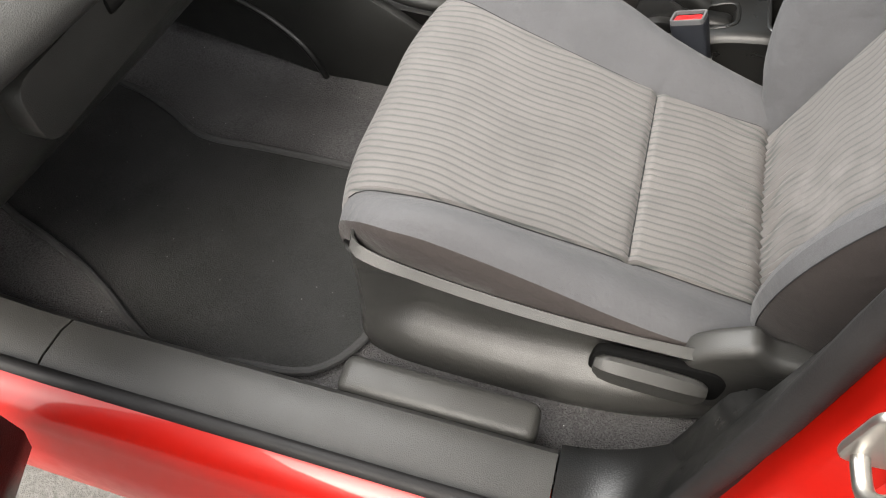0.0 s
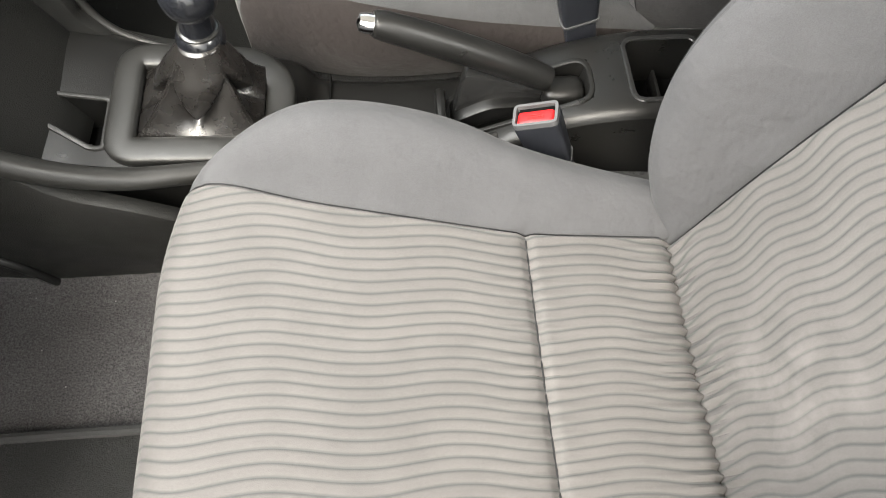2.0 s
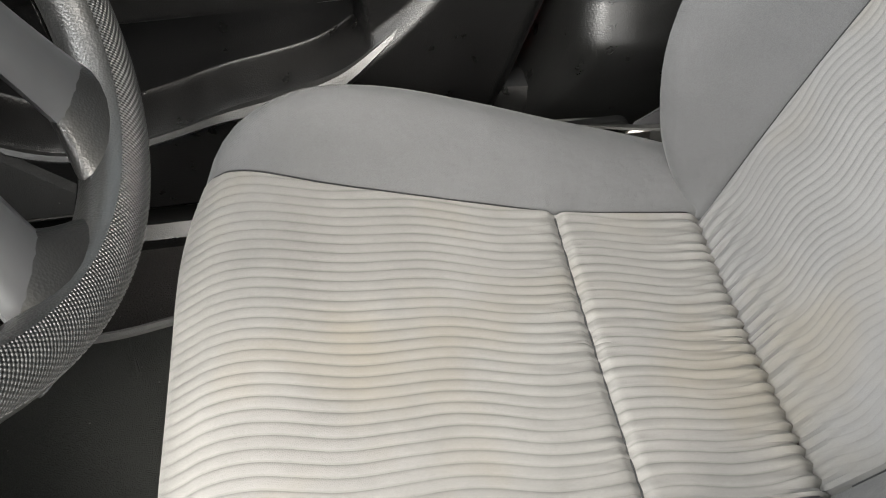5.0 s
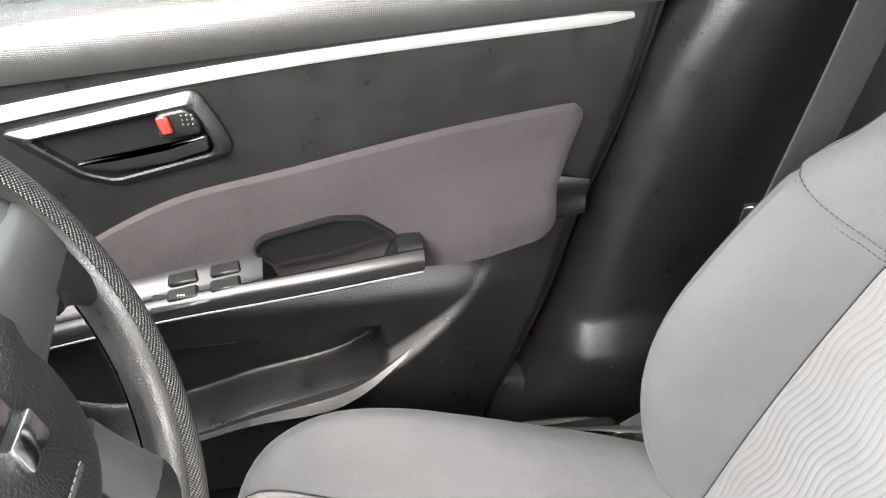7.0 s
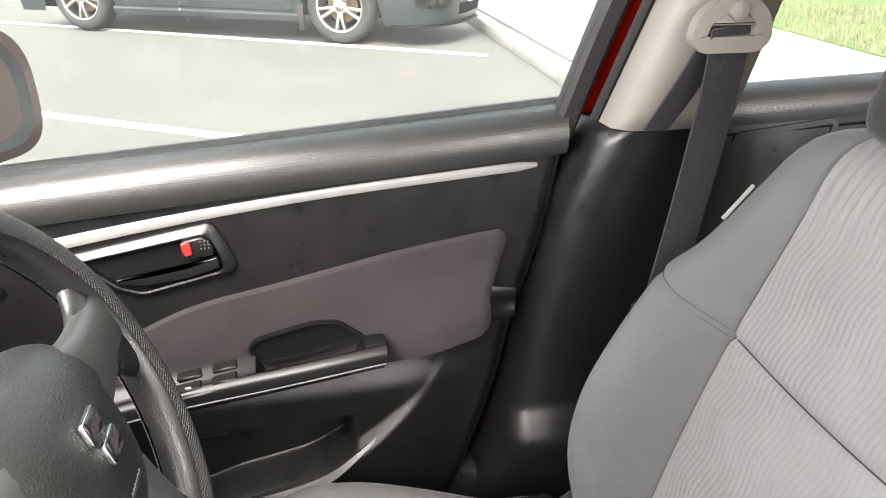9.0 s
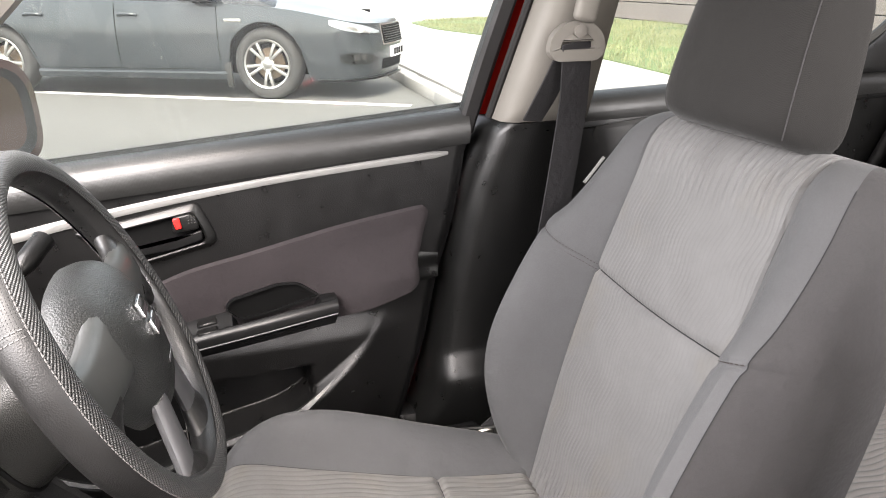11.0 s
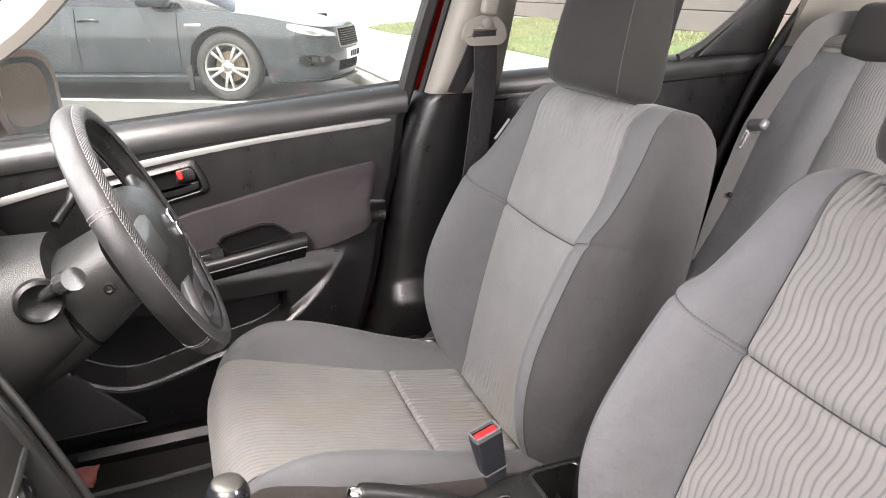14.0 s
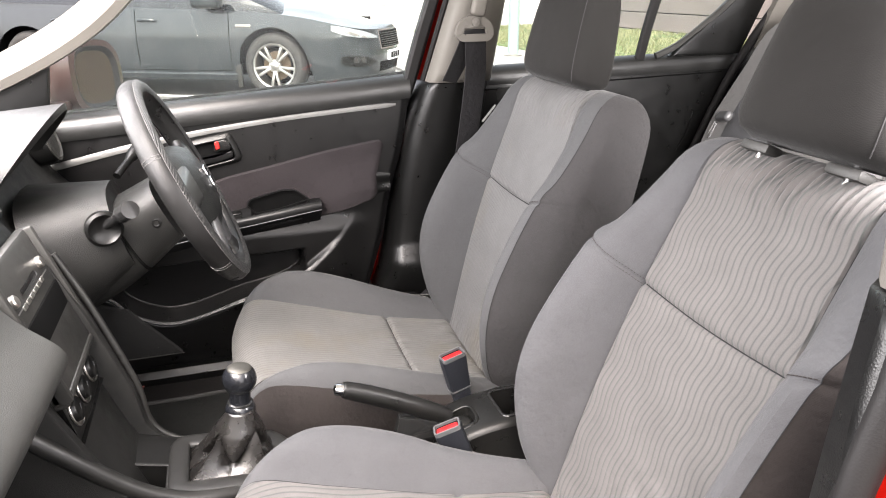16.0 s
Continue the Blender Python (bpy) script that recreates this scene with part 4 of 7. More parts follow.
        r = 0.5 + 0.5 * math.sqrt(max(0, 1 - (2 * k - 1) ** 4))
        zc_ = 0.362 - 0.06 * (k - 0.5) * 0.122
        rings.append([Vector((x + dx, cy + o * (0.279 + a * r), zc_ - 0.10 * (x - 0.05) * 0 + b * r)) for a, b in slab(0.026, 0.044, 0.010)])
    # near-black plate that paints the shade behind the lever
    part("lever_recess_shade", prism(rounded([(a + dx, b) for a, b in ((-0.022, 0.338), (-0.018, 0.388), (0.11, 0.392), (0.125, 0.372), (0.122, 0.332))], 0.014), cy + o * 0.262, cy + o * 0.2735, "y", 0.003), M["shadow"], s)
    part("height_lever", loft(rings), M["shield"], s, "dark grey plastic seat height lever")
    if dx == 0:
        cover = rounded([(a + dx, b) for a, b in ((0.070, 0.398), (0.092, 0.424), (0.130, 0.452), (0.152, 0.432), (0.25, 0.438), (0.25, 0.39), (0.20, 0.33), (0.115, 0.30), (0.085, 0.345))], 0.012, 4)
        part("recliner_cover", prism(cover, cy + o * 0.232, cy + o * 0.270, "y", 0.012, 4), M["shield"], s, "raised dark grey recliner cover")
    part("inner_skirt", sheet(lambda u, v: Vector((-0.27 + dx + 0.42 * u, cy - o * (0.205 + 0.030 * v - 0.012 * math.sin(math.pi * v)), 0.335 - 0.075 * v + 0.02 * u)), 20, 6, 0.004), M["mat"], s, "dark felt skirt under the cushion")
    # inner side: hinge cover, rails and bolts
    poly = rounded([(a + dx, b) for a, b in ((0.090, 0.330), (0.096, 0.350), (0.128, 0.358), (0.150, 0.354), (0.218, 0.386), (0.275, 0.364), (0.300, 0.330), (0.26, 0.295), (0.15, 0.29))], 0.006)
    part("hinge_cover", prism(poly, cy - o * 0.205, cy - o * 0.235, "y", 0.006), M["hinge"], s, "grey plastic hinge cover")
    for off in (-0.205 * o, 0.175 * o):
        part("rail", rbox((0.56, 0.04, 0.022), (-0.06 + dx, cy + off, 0.262), 0.004), M["rust"], s, "worn steel seat rail")
        if off * o < 0:
            part("rail_foot", rbox((0.06, 0.045, 0.03), (-0.325 + dx, cy + off, 0.247), 0.006), M["rust"], s)
            part("bolt", lathe([(0.0, 0.012), (0.008, 0.012), (0.011, 0.008), (0.011, 0)], 6, Matrix.Translation((-0.325 + dx, cy + off, 0.262))), M["rust"], s)
    return s


seat(-0.325, -1, M["rib"], "passenger_seat", "grey fabric passenger seat with wavy ribbed centre panels", 0.0, 22, 0.016)
seat(0.331, 1, M["ribworn"], "driver_seat", "worn grey fabric driver seat with faded ribbed panels", 0.034, 16.5, 0.030)


# white care tag sewn into the shoulder seam of the driver's seat
single("care_tag", sweep([(0.337, 0.551, 0.876), (0.321, 0.5495, 0.858), (0.303, 0.5480, 0.838)], slab(0.005, 0.0012, 0.0004), up=(0.3, 1, 0)), M["bezelpale"], "small white cloth tag on driver seat seam", "tag")


# ---- buckles ----
def buckle(at, lean, yaw, low, name_label):
    b = thing("belt_buckle", at, name_label, "seat belt buckle", "seat belt buckles")
    m = Matrix.Translation(at) @ Matrix.Rotation(yaw, 4, "Z") @ Matrix.Rotation(lean, 4, "Y") @ Matrix.Diagonal((0.86, 0.92, 0.92, 1))

    def put(bm):
        bmesh.ops.transform(bm, matrix=m, verts=bm.verts)
        return bm

    part("body", put(loft([[Vector((x * w, y * w, z)) for x, y in rounded([(-0.029, -0.016), (0.029, -0.016), (0.029, 0.016), (-0.029, 0.016)], 0.008)] for z, w in ((-0.088, 0.80), (-0.080, 0.86), (-0.045, 0.93), (-0.012, 1.0), (-0.004, 1.0))])), M["bucklebody"], b)
    fr, inn = frame_ring(rounded([(-0.028, -0.0155), (0.028, -0.0155), (0.028, 0.0155), (-0.028, 0.0155)], 0.007), 0.0036, -0.006, 0.004, "z")
    part("top_bezel", put(fr), M["bezel"], b, "grey bezel round the button")
    part("release_button", put(rbox((0.047, 0.0205, 0.012), (0, -0.0028, -0.0040), 0.005, 3)), M["redbtn"], b, "red release button")
    part("slot", put(rbox((0.044, 0.005, 0.004), (0, 0.0095, -0.003), 0.001)), M["shadow"], b)
    part("trim_line", put(frame_ring(rounded([(-0.0262, -0.0146), (0.0262, -0.0146), (0.0262, 0.0146), (-0.0262, 0.0146)], 0.007), 0.003, -0.083, -0.080, "z")[0]), M["bezel"], b)
    part("sleeve", put(rbox((0.045, 0.026, low), (0, 0, -0.085 - low / 2), 0.006)), M["bucklebody"], b)
    # embossed word on the button
    cu = bpy.data.curves.new("press", "FONT")
    cu.body, cu.size, cu.extrude, cu.align_x, cu.align_y = "PRESS", 0.0085, 0.0002, "CENTER", "CENTER"
    tob = new("lettering", cu)
    dg = bpy.context.evaluated_depsgraph_get()
    me = bpy.data.meshes.new_from_object(tob.evaluated_get(dg))
    bpy.data.objects.remove(tob)
    bm = bmesh.new()
    bm.from_mesh(me)
    bmesh.ops.transform(bm, matrix=m @ Matrix.Translation((0, -0.003, 0.0027)) @ Matrix.Rotation(radians(180), 4, "Z"), verts=bm.verts)
    part("lettering", bm, M["redlabel"], b)
    return b


buckle((0.081, 0.099, 0.478), radians(-12), radians(8), 0.10, "black seat belt buckle with red button beside driver seat")
buckle((0.020, -0.062, 0.434), radians(-22), radians(-12), 0.09, "black seat belt buckle with red button beside passenger seat")

# ---- centre console ----
console = thing("centre_console", (-0.1, 0, 0.25), "black grained plastic centre console between the seats", "console")
ctop = curve1((-0.62, -0.48, -0.40, -0.25, -0.21, -0.10, -0.04, 0.06, 0.14, 0.22, 0.34), (0.46, 0.425, 0.405, 0.385, 0.352, 0.345, 0.352, 0.395, 0.412, 0.412, 0.40))
chw = curve1((-0.62, -0.5, -0.4, -0.27, -0.2, 0.0, 0.34), (0.135, 0.115, 0.098, 0.085, 0.078, 0.076, 0.08))
chn = curve1((-0.62, -0.5, -0.4, -0.27, -0.2, -0.08, -0.02, 0.05, 0.12, 0.34), (0.135, 0.115, 0.098, 0.085, 0.078, 0.072, 0.056, 0.046, 0.048, 0.060))


def console_well(x, y):
    """Depth of the lever slot and the cup well below the top."""
    d = 0.0
    if -0.062 < x < 0.092 and abs(y - 0.008) < 0.027:
        d = 0.035
    if 0.140 < x < 0.222 and abs(y - 0.012) < 0.042:
        d = 0.075
    if -0.50 < x < -0.437 and -0.060 + 0.52 * max(0.0, -0.437 - x) < y < 0.001:
        d = 0.06
    return d


def console_top(u, v):
    x = -0.62 + 0.96 * u
    y = (2 * v - 1) * (chw(x) if v > 0.5 else chn(x))
    z = ctop(x) - 0.012 * abs(2 * v - 1) ** 8
    return Vector((x, y, z - console_well(x, y)))


part("top", sheet(console_top, 192, 56, 0.002), M["console"], console, "grained black console top with wells", sharp=50)
for sg in (-1, 1):
    def flank(u, v, sg=sg):
        x = -0.62 + 0.96 * u
        zt = ctop(x) - 0.012
        zb = 0.30
        k = 1 - v
        return Vector((x, sg * ((chw(x) if sg > 0 else chn(x)) + 0.02 * k * k - (0.034 * min(1, max(0, (-0.42 - x) / 0.05)) if sg < 0 else 0.0)), zb + (zt - zb) * v))
    part("flank", sheet(flank, 60, 8, 0.002), M["console"], console)
# front skirt panels that rise to the centre stack
for sg in (-1, 1):
    poly = rounded([(-0.86, 0.33), (-0.72, 0.30), (-0.62, 0.28), (-0.52, 0.256), (-0.40, 0.252), (-0.33, 0.262), (-0.32, 0.36), (-0.40, 0.412), (-0.455, 0.44), (-0.50, 0.52), (-0.56, 0.66), (-0.86, 0.66)] if sg < 0 else [(-0.86, 0.33), (-0.62, 0.28), (-0.40, 0.28), (-0.34, 0.30), (-0.34, 0.372), (-0.392, 0.380), (-0.444, 0.400), (-0.472, 0.436), (-0.484, 0.508), (-0.532, 0.655), (-0.572, 0.75), (-0.86, 0.75)], 0.03 if sg < 0 else 0.008)
    part("skirt", prism(poly, (sg * 0.118 if sg < 0 else 0.095), (sg * 0.138 if sg < 0 else 0.122), "y", 0.006), M["dash"], console, "dark grey side panel of console")
    ridge = smooth_path([(-0.62, -0.142, 0.64), (-0.545, -0.138, 0.56), (-0.47, -0.126, 0.478), (-0.41, -0.113, 0.434), (-0.35, -0.099, 0.414), (-0.29, -0.084, 0.402), (-0.25, -0.055, 0.395)] if sg < 0 else [(-0.57, 0.135, 0.75), (-0.53, 0.131, 0.655), (-0.482, 0.124, 0.508), (-0.470, 0.118, 0.437), (-0.442, 0.110, 0.402), (-0.39, 0.102, 0.382), (-0.33, 0.092, 0.375), (-0.27, 0.082, 0.37)], 44)
    part("edge_rib", sweep(ridge, circle(0.0135 if sg < 0 else 0.006, 12), scale=lambda k: 1 - 0.25 * k), M["surround"], console)
part("skirt_bead", sweep(smooth_path([(-0.674, -0.14, 0.396), (-0.625, -0.14, 0.372), (-0.571, -0.14, 0.325), (-0.541, -0.14, 0.271), (-0.526, -0.14, 0.226)], 30), circle(0.006, 10)), M["console"], console, "rounded bead on the side panel")
# joints across the console
part("joint", rbox((0.002, 0.15, 0.03), (-0.205, 0, 0.34), 0.0), M["shadow"], console)
# near-black sheets paint the shade at the foot of tray and cup well
part("tray_shade", rbox((0.066, 0.068, 0.003), (-0.468, -0.030, ctop(-0.468) - 0.054), 0.001), M["shadow"], console, "near-black sheet painting the shade in the tray")
part("cup_shade", rbox((0.078, 0.080, 0.003), (0.181, 0.012, ctop(0.181) - 0.072), 0.001), M["shadow"], console, "near-black sheet painting the shade in the cup well")
part("cup_divider", rbox((0.004, 0.07, 0.03), (0.185, 0.012, 0.353), 0.001), M["console"], console)
part("latch", rbox((0.01, 0.018, 0.012), (0.22, -0.005, 0.404), 0.003), M["grey"], console)
part("blank_switch", rbox((0.042, 0.024, 0.006), (-0.030, -0.040, ctop(-0.030) - 0.001), 0.003, 2, Matrix.Rotation(radians(-22), 4, "Y")), M["gloss"], console)
part("step", rbox((0.012, 0.05, 0.034), (-0.074, 0.010, 0.354), 0.005), M["console"], console)


def rim(nm, poly, r, mat, w=0.0035, h=0.002):
    pts = [(x, y, ctop(x) + 0.0005 - 0.012 * abs(y / chw(x)) ** 6) for x, y in rounded(poly, r, 5)]
    part(nm, sweep(pts, circle(w, 8, h), closed=True), mat, console)


rim("slot_rim", [(-0.065, -0.022), (0.095, -0.022), (0.095, 0.038), (-0.065, 0.038)], 0.02, M["console"])
rim("cup_rim", [(0.137, -0.033), (0.225, -0.033), (0.225, 0.057), (0.137, 0.057)], 0.016, M["gloss"])
rim("tray_rim", [(-0.502, -0.030), (-0.446, -0.062), (-0.4345, -0.060), (-0.4345, 0.004), (-0.502, 0.004)], 0.006, M["surround"], 0.0034, 0.0026)
# padded surround of the gear lever
ringpts = [(p[0], p[1], 0) for p in rounded([(-0.42, -0.064), (-0.285, -0.062), (-0.254, -0.032), (-0.254, 0.032), (-0.285, 0.062), (-0.42, 0.066)], 0.02, 6)]
path = [(x, y, 0.410 - 0.08 * (x + 0.43)) for x, y, _ in ringpts]
part("gear_surround", sweep(path, [(math.copysign(abs(c) ** 0.6, c) * 0.0165, math.copysign(abs(v) ** 0.6, v) * 0.0085) for c, v in circle(1, 20)], closed=True), M["surround"], console, "padded black gear lever surround")

# ---- gear lever ----
gear = thing("gear_lever", (-0.32, 0.0, 0.40), "manual gear lever with round knob and leather boot", "gear lever")
boot_rings = []
FOLD = (0.24, 0.17, 0.26, 0.19)  # height of the pinched fold on each side
for i in range(61):
    k = i / 60
    z = 0.4045 + 0.094 * k ** 0.95
    cx = -0.338 + 0.024 * k
    hx, hy = 0.047 * (1 - k) + 0.021, 0.027 * (1 - k) + 0.021
    ring = []
    for j in range(144):
        q, r = divmod((j + 18) % 144, 36)
        t = r / 18 - 1  # along the side, corner to corner
        a = math.pi / 2 * q + t * math.pi / 4
        sq = ((1, t), (-t, 1), (-1, -t), (t, -1))[q]
        w = k ** 0.55
        px = hx * (sq[0] * (1 - w) + math.cos(a) * w)
        py = hy * (sq[1] * (1 - w) + math.sin(a) * w)
        t2 = t + 0.12 * noise.noise((q * 3.1, k * 2, 4))
        s_ = max(0.0, 1 - abs(t2))
        kv = FOLD[q] + (1 - s_) * (0.50 + 0.1 * noise.noise((q * 2.7, 1, 1)))
        if k < kv:
            sh = (k / kv) ** 1.25
        else:
            u = min(1, (k - kv) / max(0.02, 1 - kv))
            sh = 0.16 * (1 - u) - 0.50 * math.sin(math.pi * u) * (1 - u) + 0.84 * max(0, 1 - u * 9) ** 2
        depth = (0.52 if q in (0, 2) else 0.44) * s_ ** 0.7 * sh * min(1, (1 - k) * 3)
        crumple = 0.03 * noise.noise((px * 60, py * 60, k * 3)) * math.sin(math.pi * k)
        f = 1 - depth + crumple
        ring.append(Vector((cx + px * f, py * f, z - 0.006 * s_ * math.sin(math.pi * min(1, k * 1.6)))))
    boot_rings.append(ring)
for a in (45, 135, 225, 315):
    for off in (-1, 1):
        j = int(a / 2.5) + off
        stitches([r[j] + (r[j] - Vector((-0.33, 0, r[j].z))).normalized() * 0.0004 for r in boot_rings[1:-6]], M["boot"], gear, 0.003, 0.0014, 0.0006)
part("boot", loft(boot_rings), M["boot"], gear, "creased black leather gear boot", sharp=75)
hem, _ = frame_ring(rounded([(-0.405, -0.047), (-0.271, -0.047), (-0.271, 0.047), (-0.405, 0.047)], 0.008), 0.008, 0.400, 0.405, "z")
part("boot_hem", hem, M["boot"], gear, "flat stitched leather hem")
tilt = Matrix.Translation((-0.314, 0.008, 0.496)) @ Matrix.Rotation(radians(4), 4, "Y")
part("collar", lathe([(0.0215, -0.010), (0.0240, -0.006), (0.0245, 0.002), (0.0215, 0.008), (0.0195, 0.010)], 32, tilt), M["knob"], gear)
part("neck_ring", lathe([(0.0195, 0.0095), (0.0203, 0.0105), (0.0203, 0.0125), (0.018, 0.014)], 32, tilt), M["gloss"], gear)
part("shaft", lathe([(0.0178, 0.012), (0.0165, 0.020), (0.0168, 0.028)], 28, tilt), M["knob"], gear)
KR, KZ = 0.0272, 0.0545
ball = [(0.0165, 0.024), (0.0168, 0.029)] + [(KR * math.cos(radians(d)), KZ + KR * math.sin(radians(d))) for d in range(-52, 50, 6)]
part("knob", lathe(ball, 44, tilt), M["knob"], gear, "glossy blue-black gear knob")
rt, zt = ball[-1]
part("knob_cap", lathe([(rt + 0.0001, zt - 0.0006), (rt - 0.0004, zt + 0.0012), (rt - 0.003, zt + 0.0032), (rt * 0.55, zt + 0.0052), (0.0005, zt + 0.006)], 44, tilt), M["knobtop"], gear, "dull metal cap with worn shift pattern")

# ---- handbrake ----
hb = thing("handbrake", (0.0, 0.02, 0.37), "black handbrake lever with chrome button", "handbrake")
path = smooth_path([(0.046, 0.010, 0.404), (0.020, 0.012, 0.418), (-0.03, 0.015, 0.443), (-0.09, 0.018, 0.470), (-0.132, 0.020, 0.487), (-0.144, 0.020, 0.491)], 36)
part("grip", sweep(path, circle(0.0165, 16, 0.0175), scale=lambda k: 0.72 + 0.26 * math.sin(math.pi * min(1, k * 0.85 + 0.12)) ** 0.8 if k < 0.97 else 0.74), M["console"], hb, "grained black handbrake grip")
d = (Vector(path[-1]) - Vector(path[-3])).normalized()
m = Matrix.Translation(path[-1]) @ d.to_track_quat("Z", "Y").to_matrix().to_4x4()
part("button", lathe([(0.0105, -0.004), (0.0108, 0.008), (0.009, 0.014), (0.004, 0.0165), (0.0005, 0.017)], 20, m), M["chrome"], hb, "chrome release button")
part("lever_arm", prism(rounded([(-0.060, 0.36), (-0.048, 0.424), (0.02, 0.405), (0.06, 0.388), (0.07, 0.355)], 0.006), 0.003, 0.022, "y", 0.002), M["gloss"], hb)
part("well_block", prism(rounded([(-0.066, 0.335), (-0.060, 0.362), (-0.02, 0.384), (0.03, 0.384), (0.06, 0.372), (0.06, 0.335)], 0.014), -0.012, 0.030, "y", 0.008), M["black"], hb, "black housing under the lever")
part("gaiter", rbox((0.05, 0.036, 0.03), (0.066, 0.008, 0.382), 0.012, 3), M["console"], hb)

# ---- floor mats ----
def floor_mat(poly, z, heel, name_label):
    fm = thing("floor_mat", (sum(p[0] for p in poly) / len(poly), sum(p[1] for p in poly) / len(poly), z), name_label, "floor mat", "floor mats")
    out = smooth_path([(*p, 0) for p in poly], 90, True)
    def drape(x, y):
        return z + 0.42 * max(0, -0.865 - x) - footdip(x, y) + 0.002 * noise.noise((x * 9, y * 9, 1))
    bm = bmesh.new()
    vs = [bm.verts.new((p.x, p.y, 0)) for p in out]
    bm.faces.new(vs)
    bmesh.ops.triangulate(bm, faces=bm.faces)
    for _ in range(4):
        bmesh.ops.subdivide_edges(bm, edges=[e for e in bm.edges if e.calc_length() > 0.04], cuts=1, use_grid_fill=False)
        bmesh.ops.triangulate(bm, faces=[f for f in bm.faces if len(f.verts) > 3])
    for v in bm.verts:
        v.co.z = drape(v.co.x, v.co.y)
    bmesh.ops.recalc_face_normals(bm, faces=bm.faces)
    bmesh.ops.solidify(bm, geom=bm.faces[:], thickness=-0.006)
    part("mat_body", bm, M["matshade" if heel else "mat"], fm)
    part("binding", sweep([(p.x, p.y, drape(p.x, p.y) + 0.003) for p in out], circle(0.006, 8, 0.0055), closed=True), M["binding"], fm, "stitched dark edge binding")
    if heel:
        for i in range(7):
            part("rubber_rib", rbox((0.075, 0.009, 0.005), (-0.612, 0.222 + 0.0155 * i, z + 0.009), 0.002), M["rubber"], fm, "black rubber heel rib")
    return fm


floor_mat([(-0.30, -0.60), (-0.35, -0.66), (-0.445, -0.675), (-0.53, -0.69), (-0.60, -0.665), (-0.66, -0.63), (-0.72, -0.60), (-0.80, -0.57), (-0.89, -0.54), (-0.95, -0.50), (-0.95, -0.28), (-0.864, -0.249), (-0.76, -0.285), (-0.678, -0.323), (-0.56, -0.322), (-0.443, -0.322), (-0.33, -0.33), (-0.29, -0.40), (-0.285, -0.50)], 0.262, False, "black carpet floor mat in the passenger footwell")
floor_mat([(-0.30, 0.20), (-0.25, 0.28), (-0.25, 0.48), (-0.30, 0.528), (-0.376, 0.510), (-0.436, 0.494), (-0.50, 0.488), (-0.56, 0.478), (-0.62, 0.450), (-0.80, 0.42), (-0.93, 0.40), (-0.93, 0.22), (-0.75, 0.165), (-0.50, 0.142), (-0.38, 0.155)], 0.262, True, "black carpet floor mat in the driver footwell")
# loose red cloth and worn heel pad by the pedals
scrap = thing("rag", (-0.60, 0.59, 0.21), "faded red cloth scrap lying on footwell carpet", "rag")
part("cloth", sheet(lambda u, v: Vector((-0.645 + 0.085 * u + 0.01 * v, 0.565 + 0.06 * v, 0.212 - 0.002 * u + 0.01 * v + 0.008 * noise.noise((u * 4, v * 4, 2)))), 14, 8, 0.003), plain("faded_red", (0.17, 0.06, 0.055), 0.9, 0.1), scrap)

# ---- driver's door ----
DY = 0.70
shut = curve1((0.25, 0.323, 0.504, 0.639, 0.76, 0.926), (-0.01, 0.018, 0.077, 0.106, 0.140, 0.168))
swoosh = curve1((-0.70, -0.60, -0.56, -0.50, -0.44, -0.36, -0.293, -0.188, -0.121, -0.038, 0.011, 0.06), (0.50, 0.45, 0.405, 0.372, 0.366, 0.384, 0.404, 0.427, 0.467, 0.535, 0.596, 0.66))


def ease(v, lo, hi):
    t = max(0.0, min(1.0, (v - lo) / (hi - lo)))
    return t * t * (3 - 2 * t)


def door_depth(x, z):
    """How far the door trim stands off the door, seen from inside."""
    y = DY
    up = ease(z, 0.60, 0.66)
    low = ease(0.60 - z, 0, 0.05)
    d = z - swoosh(x)
    pocket = ease(d, -0.010, 0.012) * ease(0.512 + 0.02 * (x + 0.13) - z, -0.006, 0.008) * ease(-0.128 - x, -0.004, 0.012)
    outer = ease(-d, -0.010, 0.012)
    y -= 0.018 * low * (1 - pocket) * ease(0.06 - x, 0, 0.12) + 0.024 * outer * ease(0.02 - x, 0, 0.16)
    y += 0.03 * pocket
    y += 0.012 * ease(x, shut(z) - 0.02, shut(z))
    return y


door = thing("door_1", (-0.3, 0.72, 0.3), "closed driver door with grey cloth inlay and silver trim strip", "car door", kind="structure")


def door_panel(u, v):
    z = 0.27 + (belt(-0.86 + 1.02 * u) - 0.035 - 0.27) * v
    x1 = shut(z)
    x = -0.86 + (x1 + 0.86) * u
    return Vector((x, door_depth(x, z), z))


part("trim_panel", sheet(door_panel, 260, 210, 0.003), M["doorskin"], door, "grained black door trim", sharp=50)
# outer steel skin
part("outer_skin", sheet(lambda u, v: Vector((-0.86 + 0.95 * u, 0.80 + 0.03 * math.sin(math.pi * v) - 0.02 * v, 0.22 + (belt(-0.86 + 0.95 * u) - 0.045 - 0.22) * v)), 12, 10, 0.02), M["red"], door, "red painted outer door skin")
# padded window ledge
rings = []
for i in range(41):
    x = -0.86 + 1.022 * i / 40
    b = belt(x)
    rings.append([Vector((x, y, b + h)) for y, h in ((0.738, -0.004), (0.722, 0.001), (0.704, -0.003), (0.692, -0.012), (0.686, -0.026), (0.685, -0.045), (0.690, -0.056), (0.705, -0.058), (0.738, -0.05))])
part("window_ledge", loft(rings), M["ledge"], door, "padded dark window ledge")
rings = []
